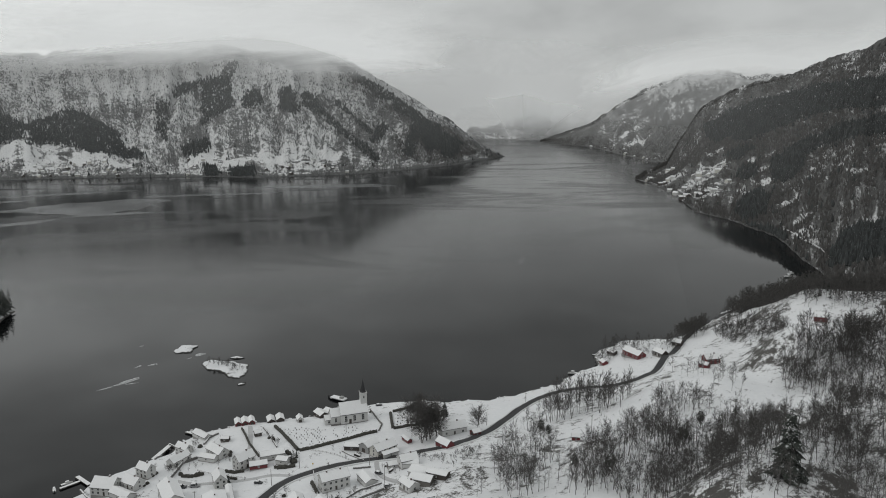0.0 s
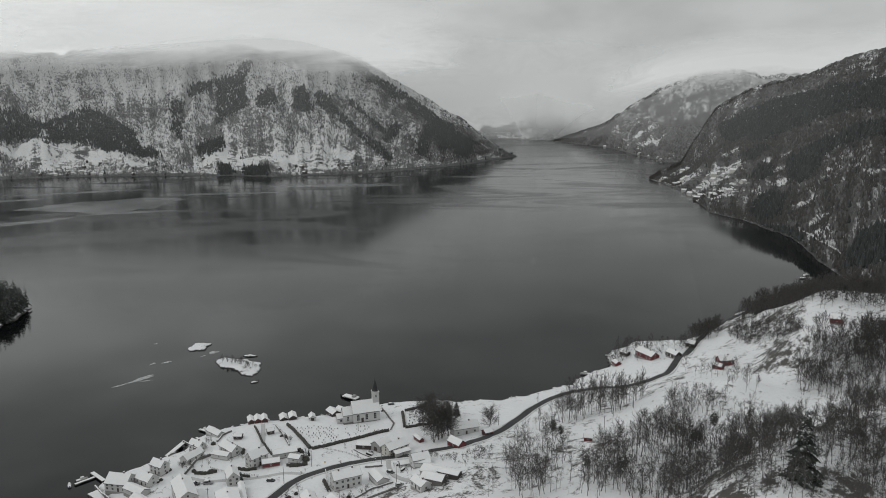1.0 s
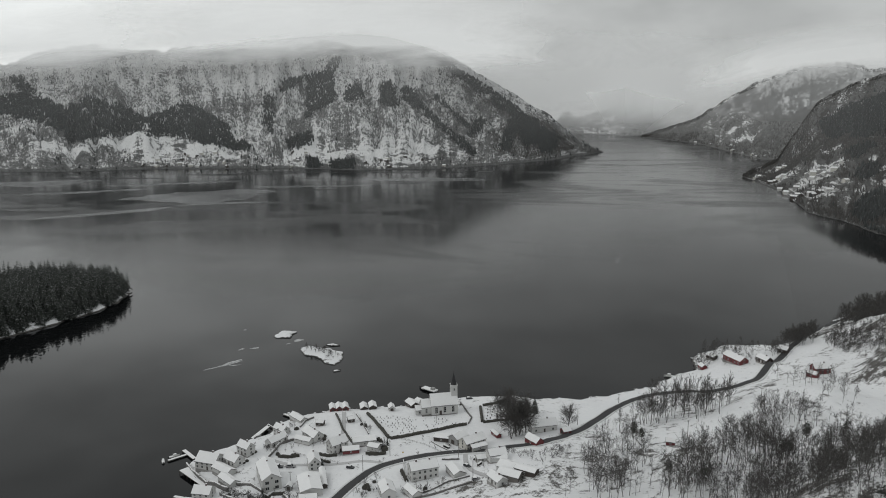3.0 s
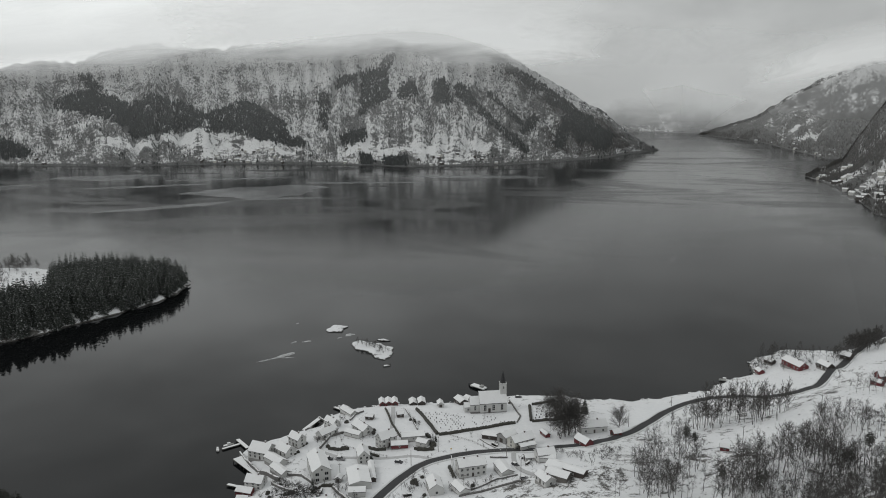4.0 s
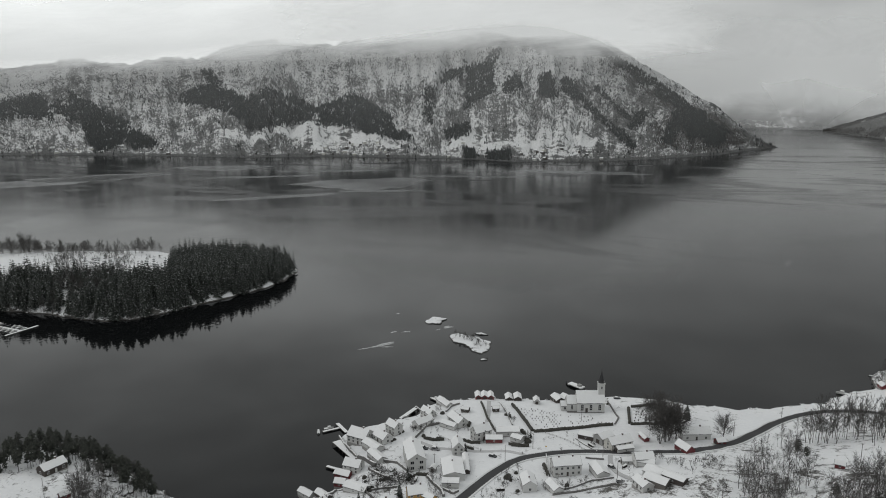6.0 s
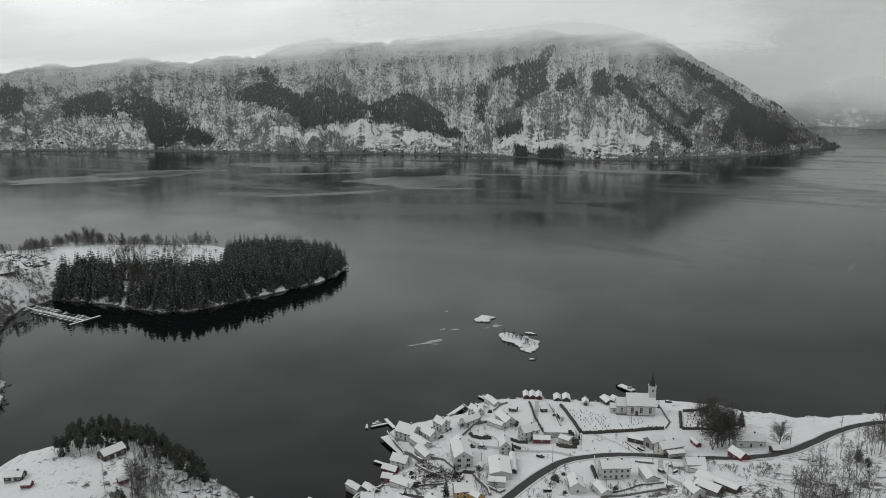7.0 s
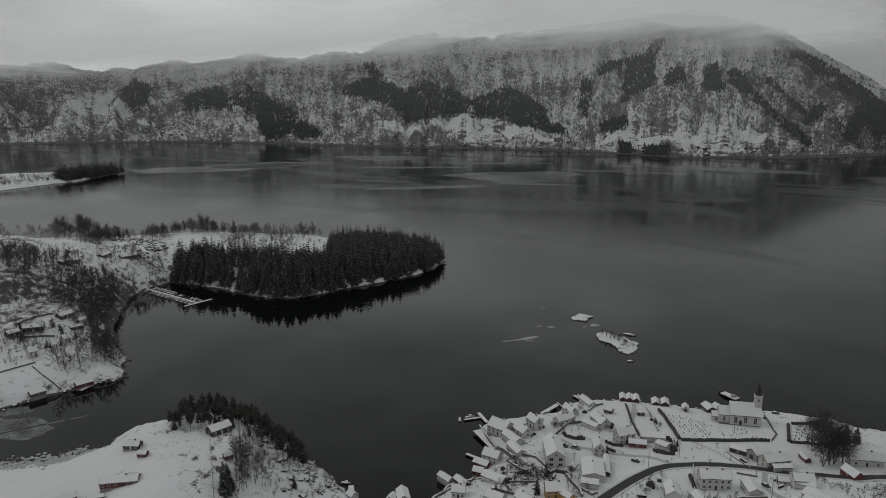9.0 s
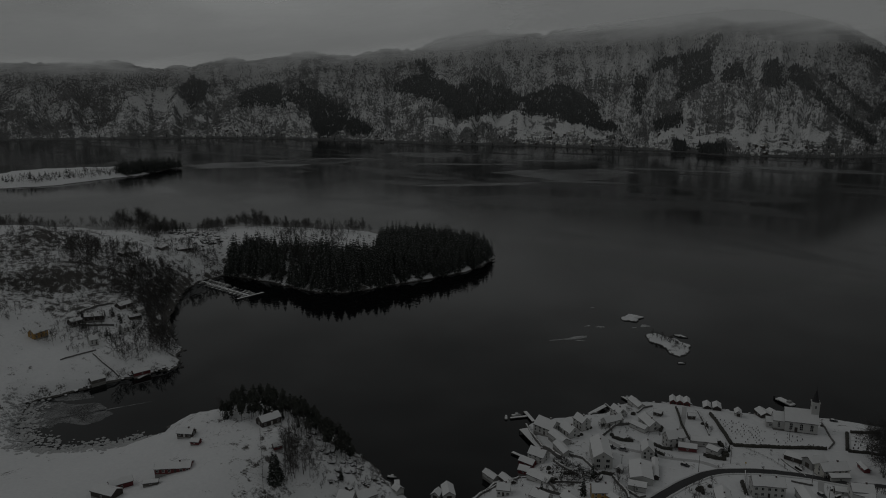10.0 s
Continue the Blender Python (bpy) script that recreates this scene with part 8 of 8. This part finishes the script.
wood("birch_wood", "bare wood on the western hill", BIRCH, M_TWIG, spots([(-564, 204), (-558, 262.8), (-578.4, 309.6), (-636, 360), (-768, 384), (-912, 396), (-912, 240), (-720, 192)], 520, 15, 3.0, keep=lambda x, y: wobble(x, y, 22, 5) > -0.2), 0.4, 0.8, 15)
wood("birch_wood", "bare shore trees by the bay", BIRCH, M_TWIG, spots([(-554.4, 314.4), (-590.4, 339.6), (-624, 396), (-600, 402), (-535.2, 343.2), (-523.2, 314.4)], 120, 16, 2.0), 0.55, 0.95, 16)
wood("birch_wood", "bare trees on the wooded point", BIRCH, M_TWIG, spots([(-457.2, 248.4), (-482.4, 264), (-494.4, 314.4), (-456, 300), (-441.6, 278.4)], 60, 17, 2.2), 0.4, 0.8, 17)
wood("birch_wood", "bare trees and hedges between the shore houses", BIRCH, M_TWIG, spots([(-564, 246), (-555.6, 348), (-508.8, 316.8), (-480, 266.4), (-516, 228)], 60, 18, 3.5), 0.35, 0.75, 18)
wood("birch_wood", "row of bare trees along the back of the spit", BIRCH, M_TWIG, spots([(-768, 396), (-792, 480), (-720, 600), (-576, 690), (-564, 666), (-672, 576), (-720, 456), (-720, 408)], 170, 19, 2.2, keep=lambda x, y: wobble(x, y, 24, 6) > 0.15), 0.4, 1.1, 19)
wood("birch_wood", "bare scrub by the marina", BIRCH, M_TWIG, spots([(-591.6, 355.2), (-642, 370.8), (-672, 432), (-636, 462), (-616.8, 418.8)], 60, 20, 2.6), 0.3, 0.65, 20)
SPIT_WEST = [(-618, 466), (-588, 475), (-568, 478), (-572, 493), (-598, 520), (-620, 514), (-632, 490)]
SPIT_EAST = [(-545, 478), (-510, 475), (-490, 478), (-468, 492), (-452, 530), (-433, 580), (-421, 616), (-418, 655), (-426, 692), (-450, 714), (-486, 722), (-530, 724), (-556, 690), (-553, 642), (-502, 574), (-512, 563), (-532, 549), (-519, 517), (-516, 500)]
SPIT_MIX = [(-568, 478), (-545, 478), (-526, 514), (-546, 562), (-575, 548), (-600, 520), (-572, 493)]
spit = spots(SPIT_WEST, 190, 20, 2.9, near=0.8) + spots(SPIT_EAST, 1150, 21, 2.8, near=0.8) + spots(SPIT_MIX, 60, 26, 3.4, near=0.8)
wood("birch_wood", "bare alders and birches between the spruces on the spit", BIRCH, M_TWIG, spots(SPIT_MIX, 150, 27, 2.2, near=0.8), 0.45, 0.9, 27)
spit.sort(key=lambda p: p[0] ** 2 + p[1] ** 2)
for x, y in spit[:240]:
    tree(x, y, SPRUCE, rng.randrange(4), rng.choice((0.7, 0.9, 1.0, 1.15, 1.25, 1.35, 1.55)) * rng.uniform(0.92, 1.08), rng.uniform(0, 360), "spruce_tree", "dark spruce in the dense wood on the spit", M_NEEDLE, "spruces on the spit")
wood("spruce_wood", "dense dark spruce wood on the spit", SPRUCE, M_NEEDLE, spit[240:], 0.75, 1.5, 21)
wood("birch_wood", "bare birches in the clearing of the spruce wood", BIRCH, M_TWIG, spots([(-664, 572), (-580, 516), (-545, 512), (-552, 540), (-575, 610), (-634, 650), (-690, 623)], 190, 35, 2.2, keep=lambda x, y: wobble(x, y, 19, 1) > -0.1), 0.3, 0.75, 35)
wood("scrub", "dark heath and juniper in the snowy clearing", SHRUB, M_TWIG, spots([(-664, 572), (-580, 516), (-556, 600), (-575, 660), (-634, 650), (-690, 623)], 170, 63, 1.8, keep=lambda x, y: wobble(x, y, 12, 4) > 0.0), 0.5, 1.3, 63)
wood("birch_wood", "bare alders on the slope above the marina", BIRCH, M_TWIG, spots([(-698, 467), (-660, 496), (-628, 480), (-625, 440)], 50, 36, 2.4, keep=lambda x, y: wobble(x, y, 15, 2) > 0.0), 0.4, 0.9, 36)
wood("birch_wood", "dark bare wood on the hill above the shore houses", BIRCH, M_TWIG, spots([(-684, 371), (-663, 396), (-579, 361), (-555, 322), (-581, 300), (-680, 320)], 190, 37, 2.4, keep=lambda x, y: wobble(x, y, 21, 5) > -0.45), 0.5, 1.05, 37)
wood("birch_wood", "bare shore trees below the hill", BIRCH, M_TWIG, spots([(-617, 380), (-622, 412), (-590, 389), (-536, 341), (-505, 307), (-566, 343)], 120, 38, 2.0), 0.4, 0.8, 38)
wood("birch_wood", "bare trees on the rocky point by the houses", BIRCH, M_TWIG, spots([(-501, 302), (-503, 323), (-461, 301), (-447, 293), (-452, 276)], 70, 39, 1.6), 0.45, 0.85, 39)
wood("scrub", "dark heath and scrub on the western hill", SHRUB, M_TWIG, spots([(-500, 250), (-545, 345), (-620, 380), (-760, 400), (-800, 260), (-600, 200)], 420, 31, 1.6, keep=lambda x, y: wobble(x, y, 18, 8) > 0.1), 0.5, 1.3, 31)
wood("scrub", "bare scrub round the marina farms", SHRUB, M_TWIG, spots([(-600, 400), (-640, 470), (-700, 520), (-780, 470), (-700, 400)], 180, 32, 3.0, keep=lambda x, y: wobble(x, y, 22, 8) > 0.0), 0.6, 1.3, 32)
wood("birch_wood", "bare trees crowning the spit", BIRCH, M_TWIG, spots([(-740, 440), (-790, 470), (-780, 540), (-700, 640), (-620, 690), (-590, 680), (-680, 590), (-735, 500)], 360, 33, 1.8, keep=lambda x, y: wobble(x, y, 26, 3) > 0.1), 0.35, 0.95, 33)
THICKETS = [(-147.9, 292.1, 5), (-135.5, 288.8, 7), (-133.9, 295.0, 5), (-136.2, 277.6, 5), (-133.3, 302.7, 6), (-127.0, 300.0, 5), (-144.4, 307.7, 4), (-144.9, 352.8, 3), (-139.9, 350.6, 3), (-140.9, 384.9, 3), (-124.9, 365.0, 3), (-123.0, 369.3, 3), (-116.8, 360.7, 3), (-108.3, 353.0, 3), (-81.3, 358.8, 4), (-97.3, 384.0, 3), (-111.6, 296.9, 4), (-104.8, 288.0, 5), (-115.8, 301.7, 4), (-81.6, 305.2, 4), (-80.9, 314.5, 3), (-73.5, 310.6, 3), (-80.7, 293.0, 5), (-62.2, 307.3, 3)]
THICKETS_EAST = [(-51.3, 310.9, 5), (-44.5, 315.6, 3), (-13.0, 346.0, 4), (-5.3, 336.0, 4), (6.4, 328.5, 6), (11.1, 344.1, 5), (-12.4, 380.6, 4), (-18.1, 402.3, 4), (15.8, 344.7, 4), (-46.8, 363.2, 2), (-156.2, 293.0, 3), (-155.1, 276.4, 3), (-168.2, 266.6, 3)]
clump_rng = random.Random(9)
places = [(x + clump_rng.gauss(0, n * 0.6), y + clump_rng.gauss(0, n * 0.6)) for x, y, n in THICKETS + THICKETS_EAST for _ in range(int(n * 2))]
wood("garden_shrubs", "dark leafless thickets between the village houses", SHRUB, M_TWIG, places, 0.4, 0.9, 34)
for x, y, s in ((-859, 492, 1.54), (-855, 499, 1.7), (-851, 505, 1.0), (-838, 508, 1.78), (-835, 513, 1.63), (-831, 519, 1.43), (-819, 520, 1.07), (-805, 522, 0.87), (-799, 532, 0.81), (-793, 541, 0.52), (-750, 583, 0.73), (-745, 590, 0.9), (-732, 590, 1.13), (-726, 597, 1.37), (-713, 597, 1.19), (-707, 604, 0.86), (-701, 611, 0.49), (-708, 634, 0.56), (-774, 569, 0.61), (-788, 565, 0.32)):
    tree(x, y, ELM, int(x) % 3, min(s, 1.6), 40 * x, "maple_tree", "large round leafless tree on the back of the spit", M_TWIG, "large trees on the spit")
wood("spruce_wood", "dark conifers on the crown of the spit", PINE, M_PINE, spots([(-790, 500), (-770, 478), (-745, 490), (-760, 525)], 22, 43, 3.0), 0.6, 1.1, 43)
wood("birch_wood", "dark bare trees round the shore cabins", BIRCH, M_TWIG, spots([(116, 534), (133, 550), (151, 536), (170, 532), (191, 551), (186, 532), (160, 520), (137, 520), (118, 520)], 46, 46, 2.2), 0.35, 0.75, 46)
wood("scrub", "dark brush round the shore cabins", SHRUB, M_TWIG, spots([(116, 534), (133, 550), (191, 551), (176, 515), (137, 508), (115, 511)], 60, 47, 1.6, keep=lambda x, y: wobble(x, y, 9, 2) > 0), 0.4, 1.0, 47)
wood("spruce_wood", "dark garden conifers between the shore houses", SPRUCE, M_NEEDLE, spots([(-545, 285), (-524, 294), (-507, 300), (-490, 270), (-515, 262), (-540, 262)], 16, 48, 4.0), 0.3, 0.6, 48)
wood("scrub", "dark brush in the shore gardens", SHRUB, M_TWIG, spots([(-545, 285), (-507, 310), (-450, 290), (-450, 250), (-490, 235), (-540, 250)], 150, 49, 1.6, keep=lambda x, y: wobble(x, y, 11, 4) > 0.1), 0.5, 1.2, 49)
wood("birch_wood", "bare birches among the pines on the knoll", BIRCH, M_TWIG, spots(KNOLL_TOP, 60, 53, 2.0), 0.35, 0.7, 53)
